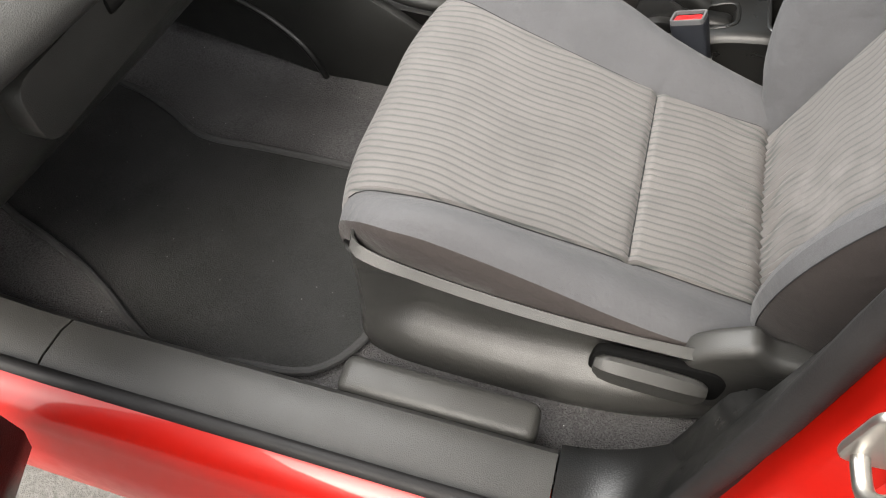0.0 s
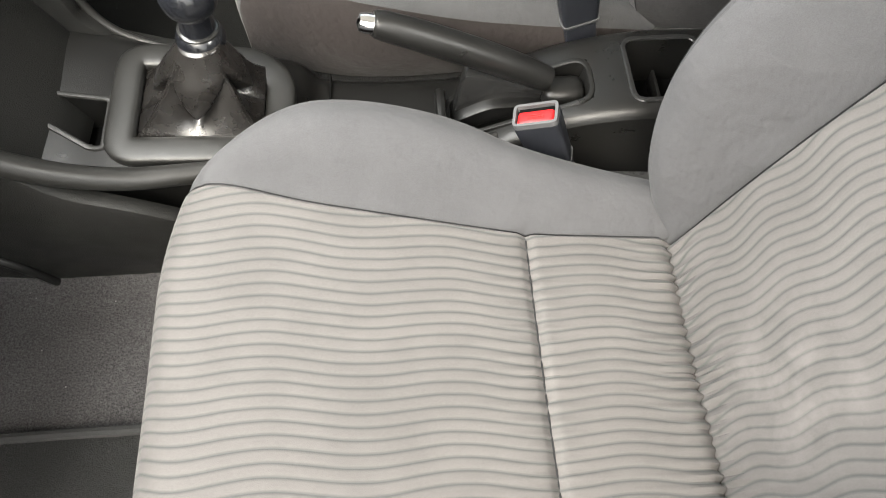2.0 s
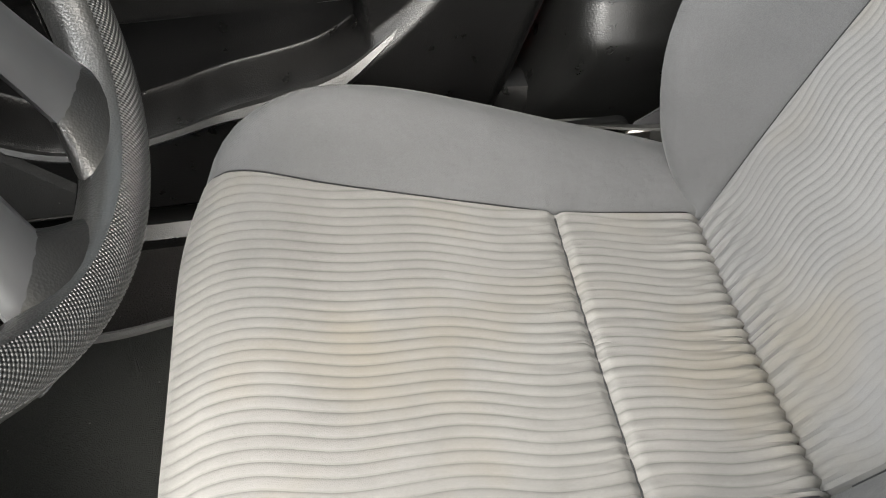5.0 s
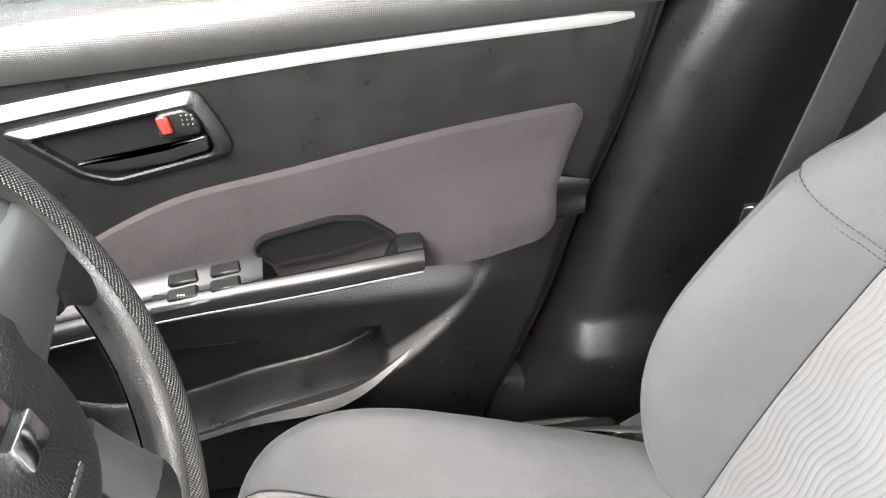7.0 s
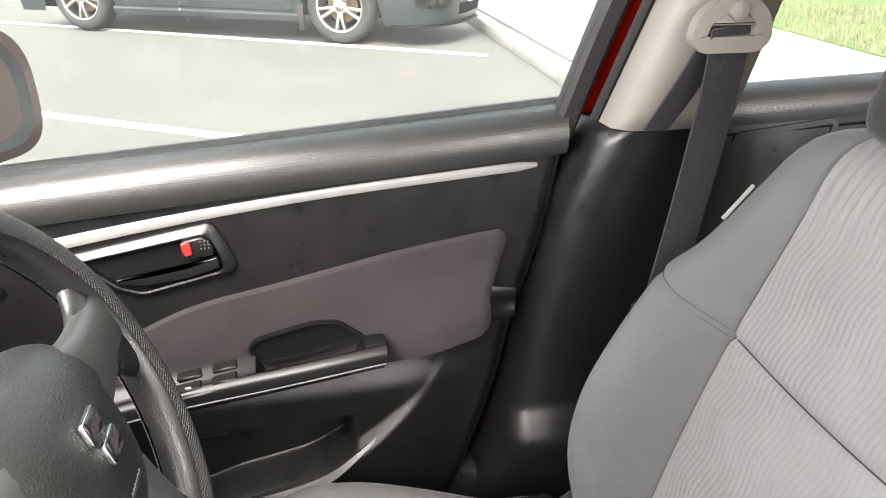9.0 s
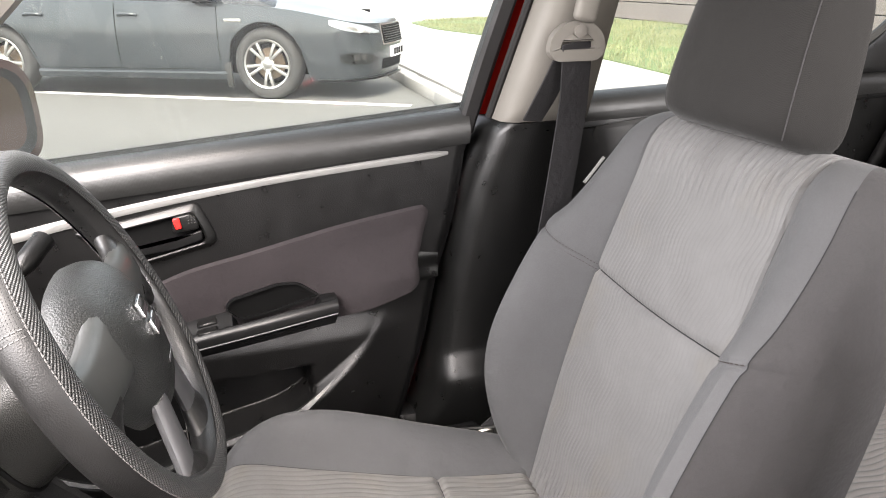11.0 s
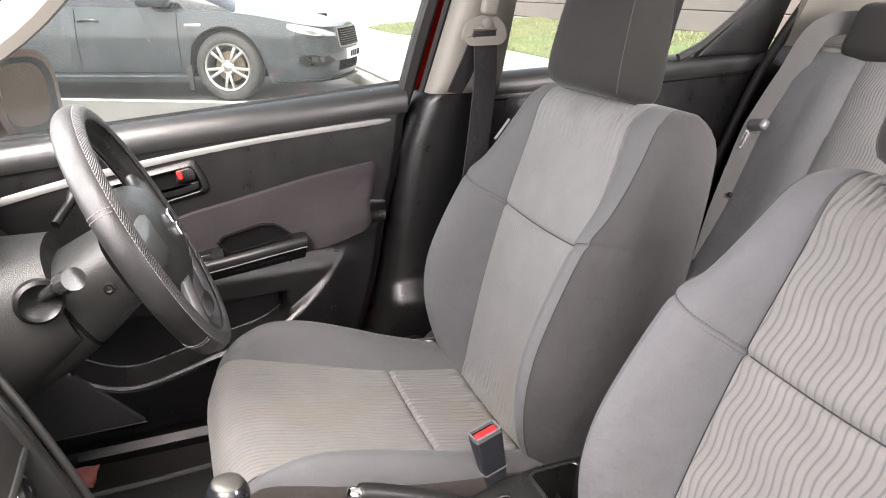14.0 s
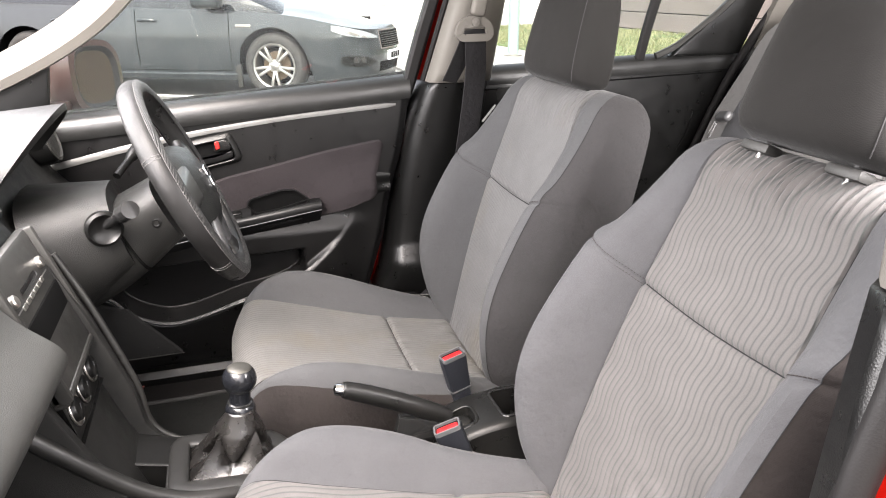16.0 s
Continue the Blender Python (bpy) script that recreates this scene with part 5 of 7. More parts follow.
for i in range(31):
    x = -0.86 + 1.03 * i / 30
    rings.append([Vector((x, y, belt(x) + h)) for y, h in ((0.742, -0.02), (0.742, 0.005), (0.732, 0.006), (0.730, -0.02))])
part("window_seal", loft(rings), M["rubber"], door)
# silver strip
sil = curve1((-0.86, -0.70, -0.46, -0.183, 0.128, 0.2), (0.728, 0.757, 0.806, 0.843, 0.8665, 0.87))
rings = []
for i in range(41):
    x = -0.86 + 0.985 * i / 40
    w = 0.0060 if x < 0.118 else 0.0060 * (0.125 - x) / 0.007 * 0.6 + 0.0027
    w *= 1.0 + 0.35 * ease(-x, 0.1, 0.6)
    z = sil(x)
    rings.append([Vector((x, y, z + h * w)) for y, h in ((0.702, -1.0), (0.694, -0.9), (0.692, -0.3), (0.692, 0.5), (0.695, 1.0), (0.702, 1.0))])
part("silver_strip", loft(rings), M["trimsilver"], door, "satin silver trim strip")
# handle bowl
bowl = rounded([(-0.461, 0.790), (-0.281, 0.822), (-0.265, 0.786), (-0.258, 0.762), (-0.264, 0.749), (-0.374, 0.726), (-0.410, 0.740)], 0.010, 4)
mouth = rounded([(-0.436, 0.783), (-0.290, 0.807), (-0.278, 0.778), (-0.275, 0.763), (-0.280, 0.757), (-0.372, 0.737), (-0.397, 0.746)], 0.007, 4)
rings = [[Vector((p[0], 0.7015, p[1])), Vector((p[0], 0.6940, p[1])), Vector((p[0] * 0.94 + q[0] * 0.06, 0.6925, p[1] * 0.94 + q[1] * 0.06)), Vector((p[0] * 0.2 + q[0] * 0.8, 0.6875, p[1] * 0.2 + q[1] * 0.8)), Vector((q[0], 0.6885, q[1])), Vector((q[0], 0.7005, q[1]))] for p, q in zip(bowl, mouth)]
bm = loft(rings + [rings[0]], caps=False)
bmesh.ops.remove_doubles(bm, verts=bm.verts, dist=1e-6)
part("handle_bezel", bm, M["black"], door, "black plastic handle surround", sharp=40)
# flat near-black sheet paints the shade inside the bowl
part("handle_bowl", prism(mouth, 0.6995, 0.6965, "y"), M["shadow"], door, "near-black sheet painting the shaded hollow behind the lever")
plate = rounded([(-0.402, 0.758), (-0.364, 0.761), (-0.317, 0.768), (-0.279, 0.779), (-0.279, 0.763), (-0.320, 0.752), (-0.368, 0.747), (-0.392, 0.751)], 0.004, 3)
part("handle_lever", prism(plate, 0.6845, 0.6905, "y", 0.0022, 3), M["armrest"], door, "glossy black door lever")
part("lock_knob", prism(rounded([(-0.319, 0.803), (-0.292, 0.808), (-0.283, 0.796), (-0.282, 0.782), (-0.321, 0.778)], 0.005, 3), 0.6815, 0.693, "y", 0.003, 3), M["black"], door, "black lock slider")
part("lock_marker", rbox((0.010, 0.004, 0.018), (-0.3125, 0.6798, 0.7945), 0.0015, 1, Matrix.Rotation(radians(-10), 4, "Y")), M["redlabel"], door, "red unlocked marker")
for i in range(3):
    for j in range(3):
        part("grip_dot", rbox((0.002, 0.002, 0.002), (-0.296 + 0.0045 * i, 0.6798, 0.7935 + 0.0045 * j), 0.0005, 1), M["grey"], door)
# cloth inlay
inlay_top = curve1((-0.46, -0.392, -0.315, -0.207, -0.06, 0.078), (0.635, 0.674, 0.706, 0.728, 0.758, 0.778))
inlay_foot = curve1((-0.46, -0.22, -0.08, 0.058), (0.57, 0.585, 0.597, 0.637))
inlay_end = curve1((0.637, 0.643, 0.655, 0.690, 0.715, 0.750, 0.768, 0.778), (0.050, 0.059, 0.063, 0.063, 0.072, 0.084, 0.087, 0.078))


def inlay_at(u, v):
    """The cloth inlay, which swells out above the armrest."""
    x = -0.46 + (inlay_end(0.637 + 0.141 * v) + 0.46) * u
    zb, zt = inlay_foot(x), inlay_top(x)
    hem = 0.006 * max(0.0, 1 - min(u, 1 - u, v, 1 - v) / 0.02) ** 2
    return Vector((x, 0.6915 - 0.024 * ease(1 - v, 0.2, 0.85) * ease(x, -0.125, 0.0) + hem, zb + (zt - zb) * v))


part("cloth_inlay", sheet(inlay_at, 90, 50, 0.003), M["doorcloth"], door, "grey-mauve cloth inlay")
# pull notch behind the inlay
part("pull_notch", sheet(lambda u, v: Vector((0.066 + 0.038 * u, 0.692 - 0.012 * math.sin(math.pi * v) * (1 - u * 0.5) + 0.010 * math.sin(math.pi * v) ** 2, 0.642 + 0.055 * v + 0.012 * u * (0.5 - v))), 10, 14, 0.003), M["black"], door)
# armrest
arz = curve1((-0.55, -0.45, -0.35, -0.25, -0.15, -0.085), (0.565, 0.583, 0.602, 0.618, 0.634, 0.643))


def armrest_ring(x):
    """Section of the armrest; a well opens in its top behind the lip."""
    z = arz(x)
    yo = 0.640 + 0.012 * ease(-0.13 - x, 0, 0.3)
    back = 0.022 * (1 - 0.85 * ease(x, -0.26, -0.12))
    well = ease(x, -0.252, -0.236) * ease(-0.106 - x, 0, 0.028)
    return [Vector((x, y, z + h)) for y, h in ((0.70, back - 0.03 * well), (0.689, back * 0.8 - 0.042 * well), (0.678, back * 0.6 - 0.046 * well), (yo + 0.021, 0.006 - 0.044 * well), (yo + 0.0165, 0.004 - 0.020 * well), (yo + 0.014, 0.003), (yo + 0.010, 0.0042), (yo + 0.003, 0.001), (yo, -0.004), (yo + 0.001, -0.015), (yo + 0.006, -0.02), (0.70, -0.068))]


part("armrest", loft([armrest_ring(-0.55 + 0.468 * i / 72) for i in range(73)]), M["armrest"], door, "glossy black armrest with grab cup")
part("armrest_bead", sweep([(x, 0.6395 + 0.012 * ease(-0.13 - x, 0, 0.3), arz(x) - 0.017) for x in [-0.55 + 0.466 * i / 24 for i in range(25)]], circle(0.0013, 8)), M["bezel"], door, "grey bead along armrest")
cup = rounded([(-0.262, 0.640), (-0.250, 0.656), (-0.172, 0.674), (-0.140, 0.671), (-0.104, 0.642), (-0.184, 0.623), (-0.240, 0.616)], 0.008, 4)
fr, inner = frame_ring(cup, 0.0030, 0.692, 0.6815, "y")
part("grab_cup", fr, M["armrest"], door, "moulded black grab cup")
# near-black sheet paints the shade inside the cup
part("grab_cup_shade", prism(inner, 0.6915, 0.6870, "y"), M["shadow"], door)
# window switches
for x, n_sw in ((-0.335, 2), (-0.29, 2)):
    for j in range(2):
        zz = arz(x) + 0.004 + 0.008 * j
        part("window_switch", rbox((0.032, 0.015, 0.006), (x, 0.662 + 0.016 * j, zz), 0.002, 1, Matrix.Rotation(radians(-9), 4, "Y") @ Matrix.Rotation(radians(16), 4, "X")), M["black"], door, "black window switch")
part("switch_plate", rbox((0.11, 0.045, 0.004), (-0.315, 0.670, arz(-0.315) + 0.0025), 0.002, 1, Matrix.Rotation(radians(-9), 4, "Y") @ Matrix.Rotation(radians(14), 4, "X")), M["black"], door)
for i in range(3):
    part("legend_bar", rbox((0.0016, 0.0012, 0.0012), (-0.338 + 0.0028 * i, 0.655, arz(-0.33) + 0.0075), 0.0), M["white"], door)
# edge of the map pocket; the paler ledge plastic paints its highlight
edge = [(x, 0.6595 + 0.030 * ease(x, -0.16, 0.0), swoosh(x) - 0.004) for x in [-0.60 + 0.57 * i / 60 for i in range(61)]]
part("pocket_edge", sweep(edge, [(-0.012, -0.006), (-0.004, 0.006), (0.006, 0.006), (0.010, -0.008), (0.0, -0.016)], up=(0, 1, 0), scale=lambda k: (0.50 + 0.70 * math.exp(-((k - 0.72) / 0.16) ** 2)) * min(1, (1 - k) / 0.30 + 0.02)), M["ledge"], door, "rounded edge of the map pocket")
# flat dark panel at the foot of the door, with a pale lower bead
part("foot_panel", prism([(-0.80, 0.288), (-0.452, 0.288), (-0.560, 0.415), (-0.80, 0.50)], 0.640, 0.660, "y", 0.002), M["mat"], door, "flat dark grained foot panel")
part("foot_bead", sweep([(-0.80, 0.639, 0.287), (-0.60, 0.639, 0.287), (-0.448, 0.639, 0.2875)], circle(0.0014, 6)), M["grey"], door)
# window frame, glass and mirror foot
post = smooth_path([(0.160, 0.712, 0.90), (0.168, 0.708, 0.93), (0.190, 0.69, 1.02), (0.220, 0.665, 1.13), (0.262, 0.625, 1.28), (0.28, 0.60, 1.36)], 20)
part("window_frame", sweep([p + Vector((-0.002, 0, 0)) for p in post], slab(0.030, 0.03, 0.006), up=(0, 1, 0)), M["rubber"], door, "black window frame post")
pane = [(-0.80, 0.86), (0.155, 0.93), (0.27, 1.36), (-0.22, 1.36), (-0.50, 1.12)]
g = part("pane", prism(pane, 0.0, 0.003, "y", fn=lambda c: Vector((c.x, c.y + 0.722 - 0.26 * max(0, c.z - 0.87), c.z))), M["glass"], door, "clear side window glass")
g.visible_shadow = False
sail = [(-0.86, 0.865), (-0.655, 0.885), (-0.632, 1.022), (-0.70, 0.99)]
part("mirror_sail", prism(sail, 0.69, 0.715, "y", 0.004), M["black"], door)

# exterior mirror
mir = thing("wing_mirror", (-0.62, 0.80, 0.88), "dull red wing mirror on the driver door", "wing mirror")
rings = []
MC = Vector((0, 0, 0))
for i in range(11):
    k = i / 10
    s_ = math.sqrt(max(0.0, 1 - (1 - k) ** 3.2)) * 0.98 + 0.02
    rings.append([MC + Vector((-0.11 + 0.12 * k, math.copysign(abs(math.cos(a)) ** 0.6, math.cos(a)) * 0.100 * s_, math.copysign(abs(math.sin(a)) ** 0.65, math.sin(a)) * 0.088 * s_ + 0.012 * math.cos(a) * -1)) for a in [2 * math.pi * j / 32 for j in range(32)]])
MR = Matrix.Translation((-0.585, 0.880, 0.940)) @ Matrix.Rotation(radians(-26), 4, "Z")
rings = [[MR @ p for p in r] for r in rings]
FW = MR.to_3x3() @ Vector((1, 0, 0))
part("housing", loft(rings), M["mirrorshell"], mir, "dull red mirror housing", sharp=70)
last = rings[-1]
ctr = sum(last, Vector()) / len(last)
rim = [ctr + (p - ctr) * 1.0 + FW * 0.006 for p in last]
rim2 = [ctr + (p - ctr) * 0.84 + FW * 0.008 for p in last]
rim3 = [ctr + (p - ctr) * 0.64 + FW * -0.004 for p in last]
part("rim", loft([last, rim, rim2], caps=False), M["mirrorshell"], mir)
part("bezel", loft([rim2, rim3], caps=False), M["mirrorbezel"], mir, "dark grey plastic bezel sunk round the glass")
bm = bmesh.new()
bm.faces.new([bm.verts.new(p + FW * 0.0015) for p in rim3])
part("mirror_glass", bm, M["mirror"], mir, "silvered mirror glass")
part("foot", rbox((0.07, 0.09, 0.035), (-0.66, 0.775, 0.880), 0.012, 3), M["mirrorshell"], mir)

# ---- driver's seat belt ----
sb = thing("seat_belt", (0.30, 0.63, 0.69), "dark grey driver seat belt hanging from pale pillar loop", "seat belt", "seat belts")
path = smooth_path([(0.293, 0.5795, 1.050), (0.298, 0.588, 1.00), (0.303, 0.602, 0.94), (0.288, 0.600, 0.82), (0.270, 0.597, 0.70), (0.258, 0.600, 0.58), (0.25, 0.61, 0.45)], 30)
part("webbing", sweep(path, slab(0.060, 0.0025, 0.001), up=(-0.25, 1, 0)), M["webbing"], sb, "dark grey woven webbing")
loop = rounded([(0.243, 1.036), (0.249, 1.062), (0.274, 1.080), (0.310, 1.080), (0.333, 1.062), (0.339, 1.036), (0.326, 1.022), (0.256, 1.022)], 0.012, 5)
fr, inner = frame_ring(loop, 0.017, 0.573, 0.587, "y")
part("guide_loop", fr, M["beige"], sb, "pale plastic guide loop")
part("loop_bar", prism(rounded([(0.258, 1.050), (0.274, 1.074), (0.310, 1.074), (0.325, 1.050)], 0.006), 0.574, 0.586, "y", 0.003), M["beige"], sb)
part("rear_strand", sweep(smooth_path([(0.285, 0.590, 1.038), (0.268, 0.606, 0.985), (0.246, 0.6245, 0.925)], 14), slab(0.052, 0.0025, 0.001), up=(-0.5, 1, 0)), M["webbing"], sb, "dark webbing running back into the pillar")
part("loop_bolt", lathe([(0.010, 0), (0.010, 0.006), (0.0005, 0.008)], 18, Matrix.Translation((0.292, 0.574, 1.066)) @ Matrix.Rotation(radians(90), 4, "X")), M["beige"], sb)
part("height_adjuster", rbox((0.036, 0.020, 0.10), (0.302, 0.563, 1.128), 0.009, 3, Matrix.Rotation(radians(12), 4, "Y")), M["beige"], sb, "pale belt height adjuster")
part("tongue_stop", rbox((0.022, 0.02, 0.03), (0.245, 0.598, 0.69), 0.006, 2), M["gloss"], sb)
part("tongue", rbox((0.012, 0.004, 0.03), (0.233, 0.594, 0.692), 0.002, 2), M["chrome"], sb)
part("lower_anchor", sheet(lambda u, v: Vector((0.155 + 0.10 * u, 0.585 + 0.01 * v, 0.33 + 0.075 * u + 0.055 * v)), 6, 4, 0.003), M["webbing"], sb)
part("anchor_plate", rbox((0.05, 0.004, 0.03), (0.17, 0.588, 0.365), 0.003, 1), M["steel"], sb)

# ---- dashboard ----
dashb = thing("dashboard", (-0.75, 0.0, 0.45), "dark grey moulded dashboard with silver radio", "dashboard")
PASS = [(-1.05, 0.90), (-0.95, 0.925), (-0.80, 0.925), (-0.70, 0.91), (-0.635, 0.87), (-0.60, 0.81), (-0.565, 0.755), (-0.525, 0.715), (-0.514, 0.693), (-0.525, 0.675), (-0.565, 0.660), (-0.600, 0.648), (-0.612, 0.62), (-0.620, 0.56), (-0.64, 0.50), (-0.68, 0.45), (-0.74, 0.43), (-0.84, 0.425), (-1.05, 0.45)]
DRIV = [(-1.05, 0.90), (-0.95, 0.925), (-0.80, 0.915), (-0.72, 0.90), (-0.68, 0.87), (-0.665, 0.83), (-0.645, 0.78), (-0.62, 0.745), (-0.60, 0.72), (-0.59, 0.69), (-0.58, 0.66), (-0.565, 0.63), (-0.56, 0.60), (-0.57, 0.56), (-0.60, 0.52), (-0.64, 0.49), (-0.70, 0.47), (-0.80, 0.46), (-1.05, 0.47)]


def profile_rings(prof, ys, bend):
    rings = []
    for y in ys:
        k = abs(y) / 0.72
        rings.append([Vector((x - bend * k * k, y, z - 0.01 * k * k)) for x, z in prof])
    return rings


ptop = smooth_path([(x, 0, z) for x, z in PASS[:12]], 44)
plow = smooth_path([(x, 0, z) for x, z in PASS[11:]], 32)
dtop = smooth_path([(x, 0, z) for x, z in DRIV], 70)
back = [(-1.05, 0.45), (-1.05, 0.9)]
ysp = [-0.72 + 0.60 * i / 14 for i in range(15)]
part("upper_pad", loft(profile_rings([(p.x, p.z) for p in ptop] + [(-0.70, 0.66), (-1.05, 0.66)], ysp, 0.05)), M["glovebox"], dashb, "grained soft dash pad")
part("glovebox_panel", loft(profile_rings([(p.x, p.z) for p in plow] + [(-1.05, 0.64)], ysp, 0.05)), M["glovelow"], dashb, "dark grey glovebox panel")
lid = [(-0.60, 0.53), (-0.60, 0.615), (-0.19, 0.615), (-0.17, 0.53)]
part("glovebox_lid", prism(rounded([(y, z) for y, z in lid], 0.03), -0.66, -0.621, "x", 0.004), M["glovelow"], dashb)
part("glovebox_latch", rbox((0.012, 0.09, 0.022), (-0.622, -0.40, 0.60), 0.005), M["black"], dashb)
yd = [0.12 + 0.60 * i / 14 for i in range(15)]
part("driver_panel", loft(profile_rings([(p.x, p.z) for p in dtop], yd, 0.03)), M["dash"], dashb, "dark grey driver knee panel")

# centre stack
xface = curve1((0.38, 0.42, 0.47, 0.55, 0.62, 0.70, 0.76, 0.83, 0.90, 0.93), (-0.47, -0.485, -0.505, -0.535, -0.553, -0.573, -0.597, -0.635, -0.69, -0.76))
rings = []
for i in range(31):
    z = 0.38 + 0.55 * i / 30
    hw = 0.112 + 0.028 * ease(z, 0.45, 0.72)
    x = xface(z)
    ring = [(-0.9, -hw), (x - 0.03, -hw), (x - 0.008, -hw + 0.006), (x, -hw + 0.022), (x + 0.004, 0), (x, hw - 0.022), (x - 0.008, hw - 0.006), (x - 0.03, hw), (-0.9, hw)]
    rings.append([Vector((a, b, z)) for a, b in ring])
part("centre_fascia", loft(rings), M["dash"], dashb, "dark grey centre stack")


def on_stack(y, z, out=0.0):
    x = xface(z)
    sl = (xface(z + 0.01) - xface(z - 0.01)) / 0.02
    nrm = Vector((1, 0, -sl)).normalized()
    return Vector((x, y, z)) + nrm * out, math.atan(sl)


def stack_box(nm, size, y, z, out, mat, label="", bevel=0.004):
    p, a = on_stack(y, z, out)
    return part(nm, rbox(size, p, bevel, 2, Matrix.Rotation(a, 4, "Y")), mat, dashb, label)


stack_box("bezel", (0.020, 0.225, 0.200), 0.0, 0.708, 0.005, M["grey"], "dark bezel round radio and cubby", 0.007)
stack_box("radio", (0.012, 0.185, 0.055), 0.0, 0.757, 0.010, M["silver"], "silver car radio", 0.004)
stack_box("radio_slot", (0.004, 0.13, 0.010), 0.0, 0.772, 0.016, M["gloss"])
stack_box("radio_display", (0.004, 0.085, 0.018), 0.005, 0.752, 0.016, M["gloss"], "dark radio display")
for y in (-0.075, 0.075):
    p, a = on_stack(y, 0.752, 0.016)
    m = Matrix.Translation(p) @ Matrix.Rotation(a + radians(90), 4, "Y")
    part("radio_knob", lathe([(0.0095, 0.0), (0.009, 0.007), (0.007, 0.009), (0.0005, 0.0095)], 24, m), M["steel"], dashb, "bright radio knob")
for i in range(6):
    stack_box("radio_button", (0.004, 0.014, 0.007), -0.05 + 0.02 * i, 0.735, 0.016, M["steel"], "", 0.001)
for y in (-0.106, 0.106):
    stack_box("bezel_side", (0.030, 0.013, 0.198), y, 0.708, 0.010, M["grey"], "raised side of the bezel", 0.005)
stack_box("bezel_foot", (0.030, 0.222, 0.013), 0.0, 0.614, 0.010, M["grey"], "raised foot of the bezel", 0.005)
# near-black block paints the shade of the cubby's opening
stack_box("cubby", (0.010, 0.190, 0.096), 0.0, 0.674, 0.011, M["shadow"], "storage cubby, its shaded opening painted as a near-black block", 0.003)
stack_box("cubby_floor", (0.02, 0.16, 0.004), 0.0, 0.632, 0.010, M["grey"], "", 0.002)
stack_box("heater_panel", (0.008, 0.20, 0.085), 0.0, 0.580, 0.003, M["black"], "", 0.01)
for y in (-0.062, 0.0, 0.062):
    p, a = on_stack(y, 0.580, 0.008)
    m = Matrix.Translation(p) @ Matrix.Rotation(a + radians(90), 4, "Y")
    part("heater_ring", lathe([(0.0250, 0.0), (0.0250, 0.002), (0.0240, 0.003), (0.0230, 0.002), (0.0230, 0.0)], 28, m), M["steel"], dashb, "bright ring round heater dial")
    part("heater_dial", lathe([(0.0190, 0.0), (0.0175, 0.006), (0.015, 0.008), (0.0005, 0.0085)], 24, m), M["black"], dashb)
    part("dial_mark", rbox((0.0015, 0.0015, 0.009), p + Vector((0.0085, 0, 0.004)), 0.0), M["bezel"], dashb)
    for k in range(5):
        q, a2 = on_stack(y - 0.024 + 0.012 * k, 0.580 + 0.036 - 0.004 * abs(k - 2), 0.008)
        part("legend_bar", rbox((0.0012, 0.004, 0.003), q, 0.0), M["bezel"], dashb)
for y in (-0.07, 0.07):
    stack_box("centre_vent", (0.016, 0.095, 0.06), y, 0.845, 0.004, M["black"], "black centre air vent", 0.012)
    for k in range(4):
        stack_box("vent_slat", (0.008, 0.08, 0.004), y, 0.826 + 0.013 * k, 0.013, M["grey"], "", 0.001)
    stack_box("vent_tab", (0.01, 0.012, 0.012), y, 0.846, 0.018, M["silver"], "", 0.003)

# instrument hood
def hood_at(u, v):
    a = math.pi * (0.04 + 0.92 * v)
    k = u
    x = -0.90 + (0.345 - 0.02 * math.sin(a)) * k + 0.02 * math.sin(a) * k
    hw, hh = 0.155 + 0.015 * k, 0.105 + 0.033 * k
    z = 0.815 + math.sin(a) ** 0.7 * hh
    return Vector((x - 0.8 * k * (0.953 - z), 0.335 - math.cos(a) * hw, z))


part("instrument_hood", sheet(hood_at, 20, 40, 0.012), M["dash"], dashb, "dark instrument hood")
part("instrument_bezel", prism(rounded([(0.19, 0.80), (0.19, 0.87), (0.25, 0.93), (0.42, 0.93), (0.48, 0.87), (0.48, 0.80)], 0.04), -0.70, -0.69, "x", 0.003), M["gloss"], dashb, "dark instrument cluster")
for y, r in ((0.255, 0.040), (0.335, 0.055), (0.418, 0.040)):
    m = Matrix.Translation((-0.69, y, 0.862)) @ Matrix.Rotation(radians(90), 4, "Y")
    part("gauge_ring", lathe([(r, 0), (r, 0.008), (r - 0.004, 0.010), (r - 0.006, 0.004), (r - 0.006, 0)], 32, m), M["grey"], dashb, "grey gauge ring")
# side vent by the driver's door
m = Matrix.Translation((-0.655, 0.635, 0.84)) @ Matrix.Rotation(radians(75), 4, "Y")
part("side_vent", lathe([(0.05, -0.03), (0.05, 0.0), (0.046, 0.008), (0.040, 0.006), (0.038, -0.01), (0.0005, -0.012)], 32, m), M["black"], dashb, "round side air vent")
part("side_vent_ring", lathe([(0.047, 0.006), (0.049, 0.009), (0.044, 0.011), (0.041, 0.007)], 32, m), M["grey"], dashb)

# ---- steering column and wheel ----
col = thing("steering_column", (-0.55, 0.332, 0.72), "grey plastic steering column shroud with stalks", "steering column")
AX = Vector((math.cos(radians(23.6)), 0, math.sin(radians(23.6))))
WC = Vector((-0.366, 0.328, 0.7995))
UP = Vector((-AX.z, 0, AX.x))
rings = []
